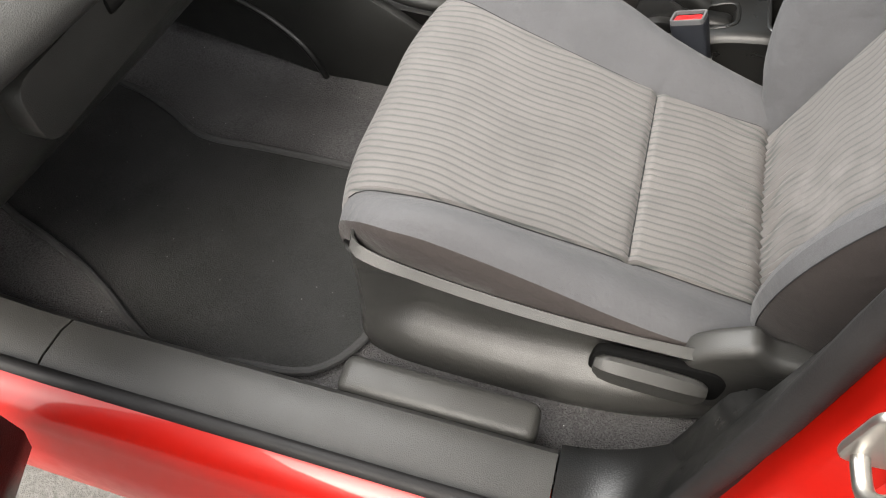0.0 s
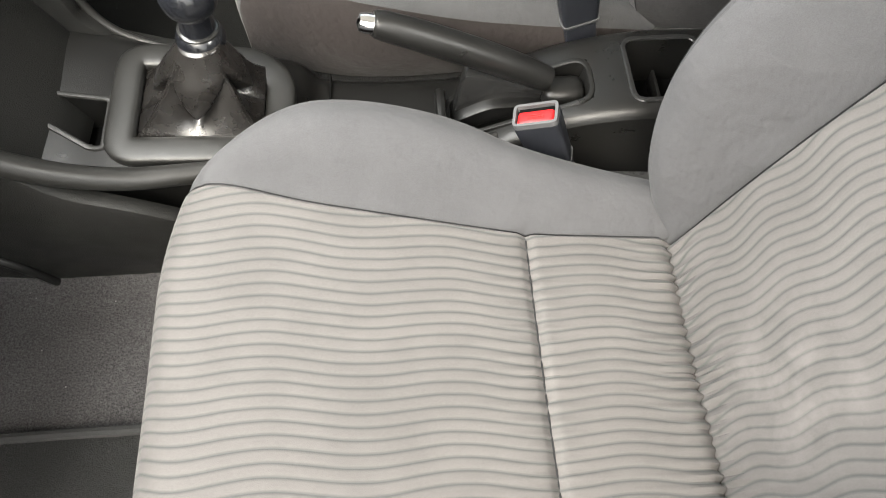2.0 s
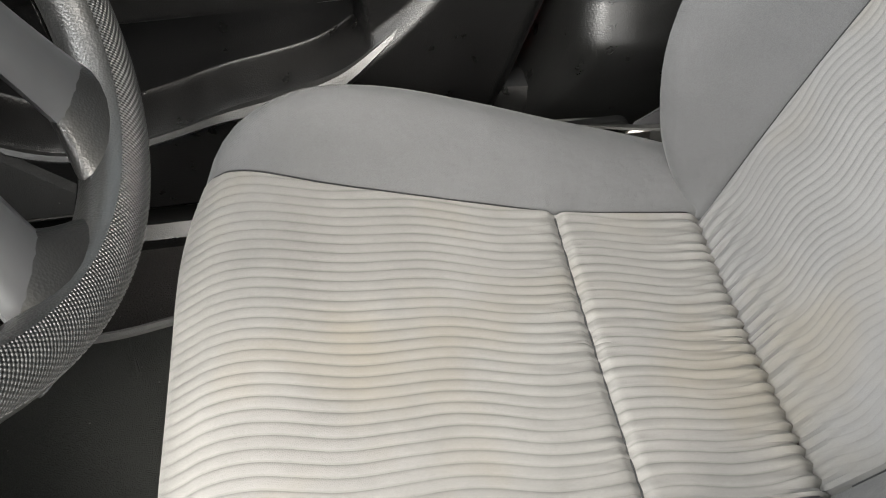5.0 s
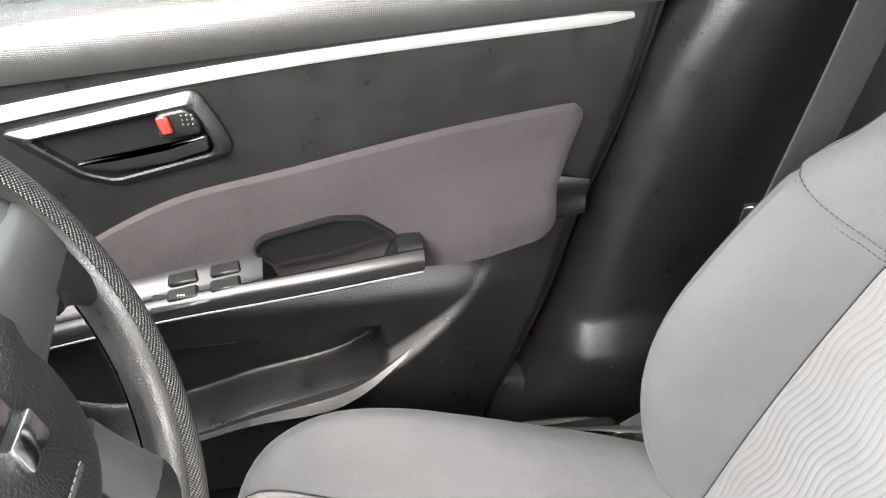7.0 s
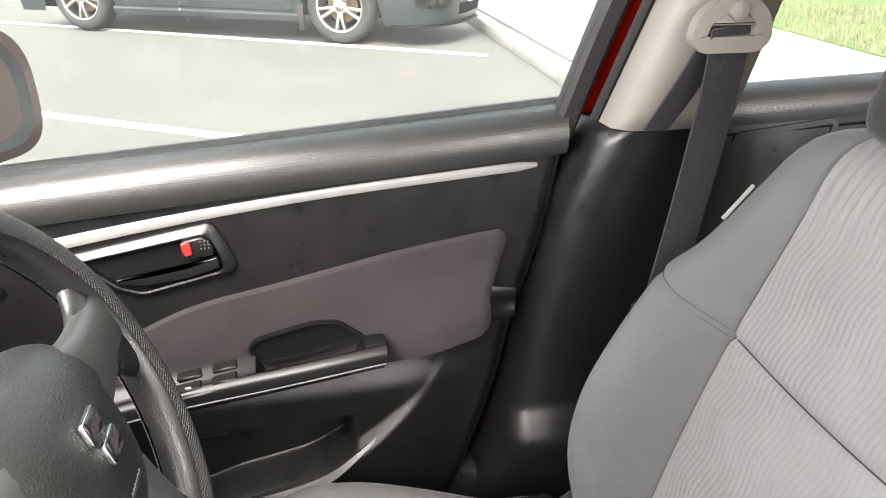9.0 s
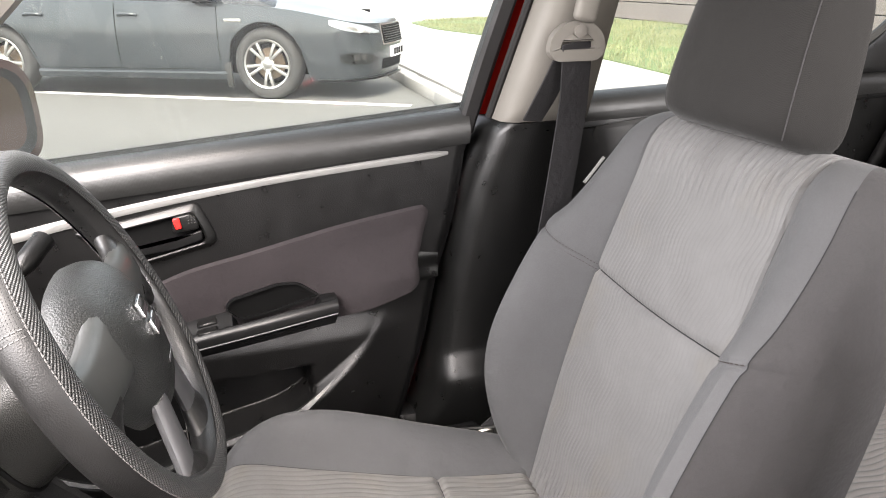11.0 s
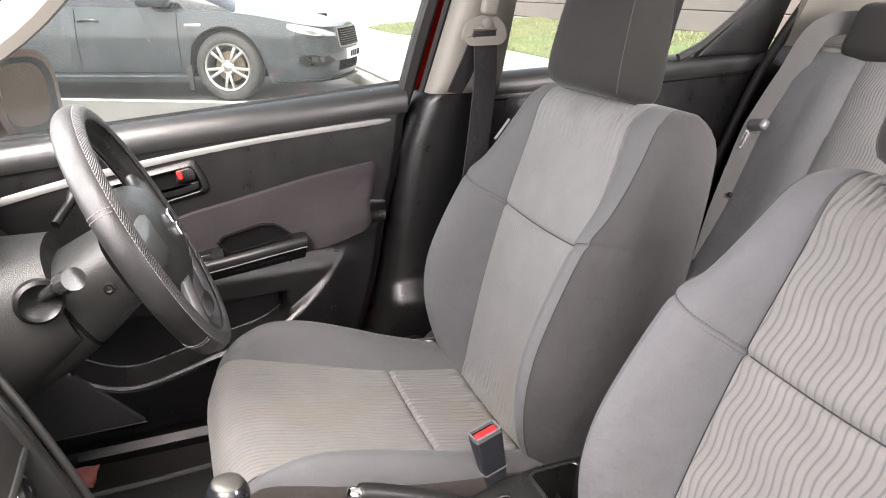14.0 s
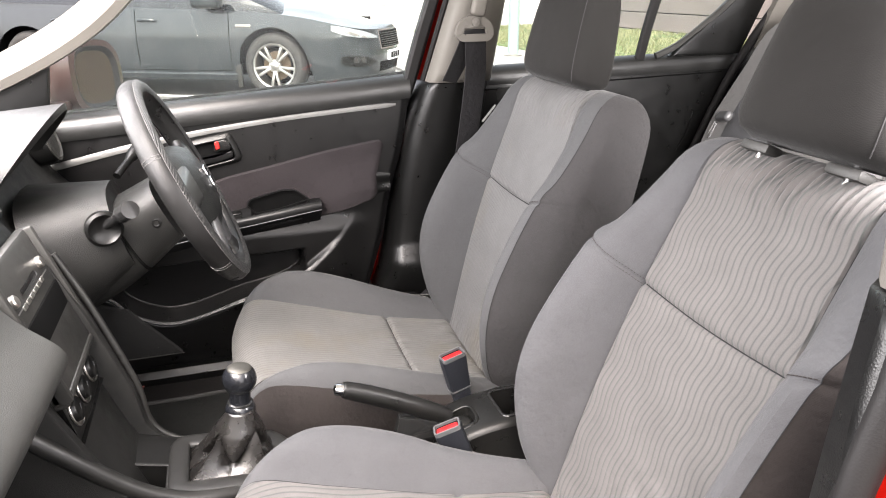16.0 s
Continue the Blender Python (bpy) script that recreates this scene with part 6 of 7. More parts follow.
for i in range(21):
    k = i / 20
    c = WC - AX * (0.055 + 0.27 * k) - UP * (0.01 + 0.02 * k)
    hw = 0.070 + 0.018 * k
    ht, hb_ = 0.048 + 0.004 * k, 0.070 + 0.03 * math.sin(math.pi * k * 0.8)
    ring = []
    for j in range(32):
        a = 2 * math.pi * j / 32
        cc, sn = math.cos(a), math.sin(a)
        ring.append(c + Vector((0, math.copysign(abs(cc) ** 0.62, cc) * hw, 0)) + UP * (math.copysign(abs(sn) ** 0.7, sn) * (ht if sn > 0 else hb_)))
    rings.append(ring)
part("shroud", loft(rings), M["dash"], col, "dark grey column shroud", sharp=60)
ring = [c_ * 1.0 for c_ in rings[6]]
ctr = sum(ring, Vector()) / len(ring)
part("shroud_joint", sweep([ctr + (p - ctr) * 1.008 for p in ring], circle(0.0028, 6), closed=True, up=AX), M["shadow"], col)
# lower lock cover, wide where it meets the dash
rings = []
for i in range(13):
    k = i / 12
    c = Vector((-0.485 - 0.13 * k, 0.325, 0.735 - 0.045 * k))
    ring = []
    for j in range(28):
        a = 2 * math.pi * j / 28
        ring.append(c + Vector((0, math.copysign(abs(math.cos(a)) ** 0.7, math.cos(a)) * (0.088 + 0.04 * k), 0)) + Vector((-0.25, 0, 1)) * (math.copysign(abs(math.sin(a)) ** 0.75, math.sin(a)) * (0.075 + 0.045 * k)))
    rings.append(ring)
part("lock_cover", loft(rings), M["dash"], col, "dark grey lower column cover", sharp=60)
m = Matrix.Translation((-0.505, 0.222, 0.757)) @ Matrix.Rotation(radians(90), 4, "X") @ Matrix.Rotation(radians(18), 4, "Y")
part("stalk_collar", lathe([(0.030, -0.01), (0.031, 0.004), (0.026, 0.007), (0.020, 0.002), (0.0005, 0.0)], 28, m), M["black"], col)
part("stalk", sweep(smooth_path([(-0.505, 0.232, 0.758), (-0.487, 0.214, 0.773), (-0.466, 0.195, 0.789), (-0.452, 0.172, 0.801)], 14), circle(0.0105, 12), scale=lambda k: 0.8 + 0.65 * ease(k, 0.45, 0.6)), M["gloss"], col, "glossy black wiper stalk")
part("stalk_right", sweep(smooth_path([(-0.50, 0.42, 0.80), (-0.475, 0.47, 0.825), (-0.455, 0.515, 0.845)], 12), circle(0.010, 12), scale=lambda k: 0.75 + 0.6 * ease(k, 0.4, 0.6)), M["black"], col, "black light stalk")
m = Matrix.Translation((-0.475, 0.258, 0.705)) @ Matrix.Rotation(radians(115), 4, "X")
part("screw_cap", lathe([(0.010, -0.004), (0.010, 0.001), (0.006, 0.002), (0.0005, -0.001)], 16, Matrix.Translation((-0.425, 0.258, 0.748)) @ Matrix.Rotation(radians(90), 4, "X")), M["black"], col)

wheel = thing("steering_wheel", WC, "black stitched leather-covered steering wheel", "steering wheel")
R = 0.1885


def rim_pt(a, r=R, out=0.0):
    return WC + Vector((0, math.sin(a) * r, 0)) + UP * (math.cos(a) * r) + AX * out


def rim_band(nm, a0, a1, p0, p1, mat, lab="", tr=0.0172, ta=0.0215, grow=0.0):
    """A band of the rim between two turns of the wheel and two turns of its section, with metres as its UV."""
    na, npx = max(6, int(abs(a1 - a0) / 3)), max(4, int(abs(p1 - p0) / 9))
    bm = bmesh.new()
    uv = bm.loops.layers.uv.new("UVMap")
    grid = []
    for i in range(na + 1):
        a = radians(a0 + (a1 - a0) * i / na)
        rad = (rim_pt(a) - WC).normalized()
        row = []
        for j in range(npx + 1):
            p = radians(p0 + (p1 - p0) * j / npx)
            q = rim_pt(a) + rad * ((tr + grow) * math.cos(p)) + AX * ((ta + grow) * math.sin(p))
            row.append((bm.verts.new(q), (a * R, p * 0.0195)))
        grid.append(row)
    for i in range(na):
        for j in range(npx):
            quad = (grid[i][j], grid[i + 1][j], grid[i + 1][j + 1], grid[i][j + 1])
            f = bm.faces.new([k[0] for k in quad])
            for lp, k in zip(f.loops, quad):
                lp[uv].uv = k[1]
    return part(nm, bm, M[mat], wheel, lab, sharp=80)


for a0, a1, mt, lb in ((-62, 62, "wheeldots", "perforated leather top of the rim"), (62, 128, "wheelskin", "smooth leather side of the rim"), (128, 232, "wheeldots", "perforated leather foot of the rim"), (232, 298, "wheelskin", "smooth leather side of the rim")):
    rim_band("rim_cover", a0, a1, -112, 44, mt, lb)
rim_band("rim_mesh", 0, 360, 42, 128, "wheelmesh", "woven mesh strip on the rim face", grow=0.0006)
rim_band("inner_rim", 0, 360, 122, 250, "wheelrim", "smooth black inner rim", 0.0155, 0.0195)
for a in (62, 128, 232, 298):
    for da in (-0.9, 0.9):
        rad = (rim_pt(radians(a + da)) - WC).normalized()
        loop_ = [rim_pt(radians(a + da)) + rad * (0.0175 * math.cos(p)) + AX * (0.0218 * math.sin(p)) for p in [radians(-105 + 148 * k / 30) for k in range(31)]]
        stitches(loop_, M["threadpale"], wheel, 0.0032, 0.0013, 0.0006)
for p in (-100, 43):
    pts = []
    for i in range(241):
        a = 2 * math.pi * i / 240
        rad = (rim_pt(a) - WC).normalized()
        pts.append(rim_pt(a) + rad * (0.0178 * math.cos(radians(p))) + AX * (0.0220 * math.sin(radians(p))))
    stitches(pts, M["threadpale"], wheel, 0.0034, 0.0016, 0.0006)
# spokes and airbag pad
for sg in (-1, 1):
    rings = []
    for i in range(9):
        k = i / 8
        c = WC + Vector((0, sg * (0.05 + 0.125 * k), 0)) + AX * (0.012 - 0.012 * k) + UP * (0.012 - 0.02 * k + 0.02 * k * k)
        h = 0.042 - 0.016 * math.sin(math.pi * k * 0.6) + 0.006 * k
        rings.append([c + UP * (y * h) + AX * (x * 0.014) for x, y in [(math.cos(t) , math.copysign(abs(math.sin(t)) ** 0.6, math.sin(t))) for t in [2 * math.pi * j / 16 for j in range(16)]]])
    part("spoke", loft(rings), M["spokegrey"], wheel, "satin grey spoke")
    rings = []
    for i in range(9):
        k = i / 8
        c = WC + Vector((0, sg * (0.128 + 0.046 * k), 0)) + AX * (0.003 - 0.006 * k) + UP * (0.004 * (1 - k))
        h = 0.034 + 0.034 * k * k
        rings.append([c + UP * (y * h) + AX * (x * 0.0145) for x, y in [(math.cos(t), math.copysign(abs(math.sin(t)) ** 0.6, math.sin(t))) for t in [2 * math.pi * j / 16 for j in range(16)]]])
    part("spoke_root", loft(rings), M["wheelrim"], wheel, "black leather flare where the spoke meets the rim")
    rings = []
    for i in range(9):
        k = i / 8
        c = WC + Vector((0, sg * (0.046 + 0.022 * k), 0)) - UP * (0.070 + 0.098 * k) + AX * (0.010 - 0.016 * k)
        rings.append([c + Vector((0, x * (0.020 + 0.010 * k * k), 0)) + AX * (y * 0.010) for x, y in circle(1, 14)])
    part("lower_spoke", loft(rings), M["bezel"], wheel, "satin silver lower spoke")
    rings = []
    for i in range(7):
        k = i / 6
        c = WC + Vector((0, sg * (0.060 + 0.006 * k), 0)) - UP * (0.132 + 0.040 * k) - AX * 0.003
        rings.append([c + Vector((0, x * (0.016 + 0.036 * k ** 1.5), 0)) + AX * (y * (0.004 + 0.012 * k ** 0.6)) for x, y in circle(1, 20)])
    part("spoke_root", loft(rings), M["wheelrim"], wheel, "black leather flare where the spoke meets the rim")
rings = []
for i in range(13):
    k = i / 12
    s_ = math.sqrt(max(0, 1 - k ** 2.6)) * 0.94 + 0.06
    ring = []
    for j in range(40):
        a = 2 * math.pi * j / 40
        cc, sn = math.cos(a), math.sin(a)
        ring.append(WC + Vector((0, math.copysign(abs(cc) ** 0.75, cc) * (0.092 + (0.012 if sn > 0 else -0.012 * abs(sn))) * s_, 0)) + UP * (math.copysign(abs(sn) ** 0.8, sn) * (0.078 if sn > 0 else 0.104) * s_ - 0.004) + AX * (-0.02 + 0.058 * k))
    rings.append(ring)
pad = part("airbag_pad", loft(rings), M["padskin"], wheel, "grained dark grey airbag pad", sharp=60)
EM = WC + AX * 0.0400 - UP * 0.004
EB = Matrix(((AX.x, 0, UP.x, 0), (0, 1, 0, 0), (AX.z, 0, UP.z, 0), (0, 0, 0, 1)))
for k, poly in enumerate(([(-0.018, 0.003), (-0.013, 0.021), (0.014, 0.021), (0.010, 0.003)], [(-0.010, -0.003), (0.018, -0.003), (0.013, -0.021), (-0.014, -0.021)])):
    bm = prism(rounded(poly, 0.003, 3), -0.003, 0.0015, "x", 0.001)
    bmesh.ops.transform(bm, matrix=Matrix.Translation(EM) @ EB, verts=bm.verts)
    part("emblem_bar", bm, M["chrome"], wheel, "plain bright emblem shape")
for k in range(6):
    part("legend_bar", rbox((0.0012, 0.0035, 0.005), EM + Vector((0, -0.0125 + 0.005 * k, 0)) - UP * 0.052 - AX * 0.0065, 0.0), M["bezel"], wheel)

# footwell trims beside the pedals
fw = thing("footwell_trim", (-0.6, 0.60, 0.26), "dark trim panels in the driver footwell", "trim", kind="structure")
part("kick_panel", sheet(lambda u, v: Vector((-0.95 + 0.33 * u, 0.675 - 0.02 * (1 - v), 0.20 + 0.20 * v * (1 - 0.92 * u))), 14, 8, 0.006), M["mat"], fw)
part("footrest", prism([(-0.90, 0.27), (-0.90, 0.36), (-0.78, 0.28), (-0.76, 0.27)], 0.13, 0.21, "y", 0.005), M["carpet"], fw)
ped = thing("pedals", (-0.85, 0.33, 0.33), "black rubber pedals under the dash", "pedals")
for nm, y, w in (("clutch_pedal", 0.24, 0.06), ("brake_pedal", 0.34, 0.065), ("throttle_pedal", 0.43, 0.045)):
    part(nm, rbox((0.02, w, 0.07), (-0.80, y, 0.38), 0.006, 2, Matrix.Rotation(radians(-30), 4, "Y")), M["rubber"], ped)
    part("pedal_arm", sweep([(-0.81, y, 0.40), (-0.86, y, 0.48), (-0.90, y, 0.60)], circle(0.008, 8)), M["shadow"], ped)

# ---- rear of the cabin ----
rd = thing("door_2", (0.7, 0.72, 0.3), "closed rear door with dark trim", "car door", kind="structure")


def rbelt(x):
    return 0.948 + 0.03 * (x - 0.36)


part("trim_panel", sheet(lambda u, v: Vector((0.345 + 0.80 * u, 0.695 + 0.012 * math.sin(math.pi * v * 2), 0.28 + 0.65 * v)), 30, 20, 0.004), M["black"], rd, "black rear door trim")
rings = []
for i in range(21):
    x = 0.345 + 0.80 * i / 20
    b = rbelt(x)
    rings.append([Vector((x, y, b + h)) for y, h in ((0.735, 0.0), (0.715, 0.003), (0.700, -0.002), (0.688, -0.014), (0.684, -0.034), (0.690, -0.05), (0.735, -0.05))])
part("window_ledge", loft(rings), M["ledge"], rd, "padded rear window ledge")
fr, inner = frame_ring(rounded([(0.40, 0.84), (0.39, 0.895), (0.55, 0.91), (0.54, 0.85)], 0.015), 0.008, 0.692, 0.684, "y")
part("handle_bezel", fr, M["dash"], rd)
part("handle_bowl", prism(inner, 0.694, 0.689, "y"), M["gloss"], rd)
part("ledge_line", sweep([(0.36 + 0.08 * k, 0.688, rbelt(0.36 + 0.08 * k) - 0.056) for k in range(10)], circle(0.0022, 6)), M["shadow"], rd)
part("cloth_inlay", prism(rounded([(0.42, 0.66), (0.42, 0.79), (0.70, 0.812), (0.985, 0.828), (0.958, 0.76), (0.945, 0.70), (0.70, 0.665)], 0.012, 3), 0.70, 0.6885, "y", 0.003), M["doorcloth"], rd, "dark mauve cloth inlay")
part("pull_notch", sheet(lambda u, v: Vector((0.952 + 0.055 * u + 0.045 * v, 0.684 - 0.012 * math.sin(math.pi * v) * (1 - u * 0.5), 0.694 + 0.115 * v)), 10, 14, 0.003), M["black"], rd)
part("armrest", rbox((0.30, 0.05, 0.05), (0.60, 0.675, 0.66), 0.015, 3), M["black"], rd)
part("outer_skin", sheet(lambda u, v: Vector((0.345 + 0.80 * u, 0.80 - 0.01 * v, 0.22 + 0.67 * v)), 8, 8, 0.02), M["red"], rd, "red painted outer door skin")
part("window_post", sweep(smooth_path([(0.815, 0.70, 0.955), (0.832, 0.675, 1.10), (0.87, 0.62, 1.33)], 12), slab(0.026, 0.02, 0.005), up=(0, 1, 0)), M["rubber"], rd, "black window dividing post")
part("front_post", sweep(smooth_path([(0.375, 0.72, 0.945), (0.385, 0.69, 1.10), (0.41, 0.63, 1.33)], 12), slab(0.02, 0.02, 0.005), up=(0, 1, 0)), M["rubber"], rd)
g = part("pane", prism([(0.38, 0.94), (1.10, 0.96), (1.05, 1.34), (0.41, 1.34)], 0.0, 0.003, "y", fn=lambda c: Vector((c.x, c.y + 0.722 - 0.22 * max(0, c.z - 0.93), c.z))), M["glass"], rd, "clear rear side glass")
g.visible_shadow = False
# corner trim behind the quarter glass
ct = [(0.90, 0.962), (0.925, 0.985), (0.985, 1.03), (1.07, 1.106), (1.16, 1.21), (1.26, 1.32), (1.30, 1.32), (1.19, 1.12), (1.12, 0.962)]
part("corner_trim", prism(ct, 0.670, 0.70, "y", 0.006), M["black"], rd, "black corner trim by the quarter glass")
part("quarter_seal", sweep(smooth_path([(0.86, 0.69, 0.962), (0.925, 0.687, 0.99), (1.0, 0.68, 1.045), (1.08, 0.665, 1.12), (1.17, 0.65, 1.23), (1.25, 0.63, 1.33)], 24), slab(0.018, 0.014, 0.004), up=(0, 1, 0)), M["grey"], rd)
rp = thing("pillar_rear", (1.2, 0.66, 0.4), "rear pillar with black lower and pale upper trim", "pillar", kind="structure")
part("lower_trim", sheet(lambda u, v: Vector((0.93 + 0.22 * v + 0.20 * u, 0.685 - 0.07 * u, 0.42 + 0.56 * v)), 10, 20, 0.02), M["black"], rp)
part("upper_trim", sheet(lambda u, v: Vector((1.145 + 0.08 * v + 0.45 * u, 0.66 - 0.07 * u - 0.09 * v, 0.985 + 0.36 * v)), 10, 12, 0.02), M["beige"], rp, "pale upper rear pillar trim")
part("seal", sweep(smooth_path([(0.90, 0.672, 0.42), (0.97, 0.668, 0.62), (1.06, 0.662, 0.84), (1.13, 0.655, 0.98), (1.22, 0.62, 1.15)], 24), circle(0.013, 10)), M["rubber"], rp)
single("wall_near", sheet(lambda u, v: Vector((0.36 + 1.2 * u, -0.72 - 0.02 * math.sin(math.pi * v), 0.25 + 0.70 * v)), 8, 8, 0.06), M["black"], "dark trimmed rear door on the passenger side", "car door", kind="structure")
single("wall_rear", rbox((0.05, 1.36, 0.75), (1.62, 0, 0.60), 0.01), M["black"], "dark boot wall behind the rear seat", "wall", kind="structure")
single("bulkhead", rbox((0.05, 1.44, 0.65), (-1.10, 0, 0.55), 0.01), M["shadow"], "dark bulkhead behind the dashboard", "wall", kind="structure")

rs = thing("rear_seat", (1.05, 0.0, 0.3), "grey fabric rear bench seat with ribbed panels", "rear seat")
RT = radians(24)
RU, RN = Vector((math.sin(RT), 0, math.cos(RT))), Vector((-math.cos(RT), 0, math.sin(RT)))
RO = Vector((0.875, 0, 0.42))


def rback(y0, y1, bulge, nm, mat, s0=0.0, s1=0.60, lab=""):
    def f(u, v):
        s = s0 + (s1 - s0) * u
        y = y0 + (y1 - y0) * v
        edge = 1 - (2 * v - 1) ** 6
        top = 1 - max(0, (s - 0.52) / 0.09) ** 2 * 0.8
        p = RO + RU * s + RN * (bulge * edge * top - 0.02)
        return Vector((p.x, y, p.z))
    part(nm, sheet(f, 24, 16, 0.03), mat, rs, lab)


rback(0.385, 0.575, 0.035, "side_bolster", M["bolster"], lab="plain grey side bolster")
rback(0.06, 0.39, 0.02, "backrest_upper_panel", M["ribfaded"], 0.42, 0.60)
rback(0.06, 0.39, 0.024, "backrest_lower_panel", M["ribfaded"], 0.0, 0.42)
rback(-0.615, 0.065, 0.02, "backrest_far_panel", M["rib"])
part("backrest_frame", rbox((0.10, 1.26, 0.62), RO + RU * 0.29 - RN * 0.06, 0.03, 3, Matrix.Rotation(RT, 4, "Y")), M["sidecloth"], rs)
rings = []
for i in range(17):
    x = 0.46 + 0.47 * i / 16
    t = max(0, 1 - (x - 0.46) / 0.06)
    zt = 0.455 - 0.03 * t * t - 0.04 * (x - 0.46)
    rings.append([Vector((x, y, zt - 0.03 * abs(y / 0.62) ** 10)) for y in [-0.62 + 1.24 * j / 30 for j in range(31)]])
part("cushion", loft(rings, closed=False), M["rib"], rs, "ribbed grey rear cushion")
part("cushion_front", sheet(lambda u, v: Vector((0.60 + 0.02 * u, -0.62 + 1.24 * v, 0.426 - 0.18 * u)), 6, 12, 0.01), M["sidecloth"], rs)
for cy in (0.33, -0.33):
    c = RO + RU * 0.66
    part("headrest", rbox((0.08, 0.24, 0.13), (c.x, cy, c.z), 0.03, 4, Matrix.Rotation(RT, 4, "Y")), M["headcloth"], rs)
part("shoulder_latch", rbox((0.05, 0.07, 0.02), RO + RU * 0.615 + Vector((0, 0.47, 0)), 0.006, 2), M["beige"], rs)

rbelt_t = thing("seat_belt", (1.1, 0.59, 0.5), "grey rear seat belt with bright tongue resting on the bolster", "seat belt", "seat belts")
path = smooth_path([(1.20, 0.46, 1.045), (1.10, 0.500, 1.030), (1.045, 0.522, 0.925), (1.005, 0.540, 0.838), (0.985, 0.545, 0.795), (0.945, 0.541, 0.70), (0.905, 0.535, 0.60), (0.87, 0.53, 0.48)], 40)
part("webbing", sweep(path, slab(0.055, 0.0025, 0.001), up=(-0.75, -0.5, 0.35)), M["rearwebbing"], rbelt_t, "mid grey woven webbing")
m = Matrix.Rotation(radians(35), 4, "Y") @ Matrix.Rotation(radians(-20), 4, "Z")
part("tongue_holder", rbox((0.022, 0.085, 0.028), (0.985, 0.537, 0.815), 0.009, 3, m), M["bezel"], rbelt_t, "grey plastic tongue holder")
tp, tinn = frame_ring(rounded([(-0.012, -0.045), (0.012, -0.045), (0.012, 0.0), (-0.012, 0.0)], 0.005), 0.005, -0.0015, 0.0015, "y")
bmesh.ops.transform(tp, matrix=Matrix.Translation((0.972, 0.548, 0.800)) @ Matrix.Rotation(radians(70), 4, "Z") @ Matrix.Rotation(radians(20), 4, "X"), verts=tp.verts)
part("tongue", tp, M["chrome"], rbelt_t, "bright steel tongue")
part("button_stop", lathe([(0.007, 0), (0.006, 0.004), (0.0005, 0.005)], 14, Matrix.Translation((0.923, 0.525, 0.651)) @ Matrix.Rotation(radians(-70), 4, "Y")), M["gloss"], rbelt_t)

# ---- passenger's door, standing open ----
od = thing("door_3", (-0.80, -0.85, 0.3), "open passenger door seen at its lower corner", "car door", kind="structure")
dd = Vector((0.30, -0.954, 0)).normalized()
dn = Vector((dd.y, -dd.x, 0)) * -1


rings = []
for i in range(21):
    u = i / 20
    p = Vector((-0.575, -0.872, 0)) + dd * (0.98 * u)
    rings.append([p + dn * o + Vector((0, 0, z)) for o, z in ((0, 0.36), (0.03, 0.385), (0.045, 0.43), (0.04, 0.62), (0.03, 0.80), (0.02, 0.91), (-0.06, 0.91), (-0.075, 0.6), (-0.06, 0.36), (-0.03, 0.345))])
part("trim_panel", loft(rings), M["black"], od)

# ---- outside: ground, kerb, path, verge ----
single("ground", sheet(lambda u, v: Vector((-60 + 120 * u, -60 + 160 * v, GROUND)), 4, 4), M["asphalt"], "worn grey asphalt car park", "asphalt", kind="structure")
LD = Vector((0.853, -0.522, 0))


def marking(p, length, w):
    n_ = Vector((-LD.y, LD.x, 0))
    a = Vector(p)
    bm = bmesh.new()
    pts = []
    for i in range(25):
        t = i / 24
        pts.append((a + LD * (length * t), 1 + 0.06 * noise.noise((i * 0.7, p[1], 0))))
    lo = [bm.verts.new(q + n_ * (w / 2 * k) + Vector((0, 0, 0.004))) for q, k in pts]
    hi = [bm.verts.new(q - n_ * (w / 2 * k) + Vector((0, 0, 0.004))) for q, k in pts]
    for i in range(24):
        bm.faces.new((lo[i], lo[i + 1], hi[i + 1], hi[i]))
    bmesh.ops.recalc_face_normals(bm, faces=bm.faces)
    bmesh.ops.solidify(bm, geom=bm.faces[:], thickness=0.003)
    return single("road_marking", bm, M["lane"], "white painted parking bay line", "road marking", "parking lines", "structure")


marking((-3.9, 9.22, GROUND), 6.3, 0.10)
marking((-3.5, 5.62, GROUND), 5.6, 0.10)
kd = Vector((0.02, 1.0, 0)).normalized()
kerb = thing("kerb", (1.7, 8, GROUND), "low grey concrete kerb along the bays", "kerb", kind="structure")
for i in range(26):
    y = -6 + 1.2 * i
    part("kerb_stone", rbox((0.15, 1.19, 0.13), (1.62 + 0.02 * y + 0.075, y + 0.6, GROUND + 0.055), 0.02, 2), M["concrete"], kerb)
single("pavement", prism([(1.66, -6), (2.4, 25.2), (2.4, 60), (40, 60), (40, -6)], GROUND - 0.02, GROUND + 0.105, "z"), M["concrete"], "pale concrete footpath", "pavement", kind="structure")
lawn_poly = [(4.3, 16.5), (4.2, 14.0), (4.6, 12.0), (4.7, 9.5), (4.6, 7.5), (4.4, 5.0), (4.2, 2.0), (9.5, 2.0), (9.5, 17.5), (6.5, 17.5)]
single("lawn", prism(rounded(lawn_poly, 0.5), GROUND + 0.08, GROUND + 0.122, "z", 0.01), M["turf"], "patchy grass verge soil", "lawn", kind="structure")


def inside(x, y, poly):
    r, j = False, len(poly) - 1
    for i in range(len(poly)):
        (xi, yi), (xj, yj) = poly[i], poly[j]
        if (yi > y) != (yj > y) and x < (xj - xi) * (y - yi) / (yj - yi) + xi:
            r = not r
        j = i
    return r


rng = random.Random(5)
vs, fs = [], []
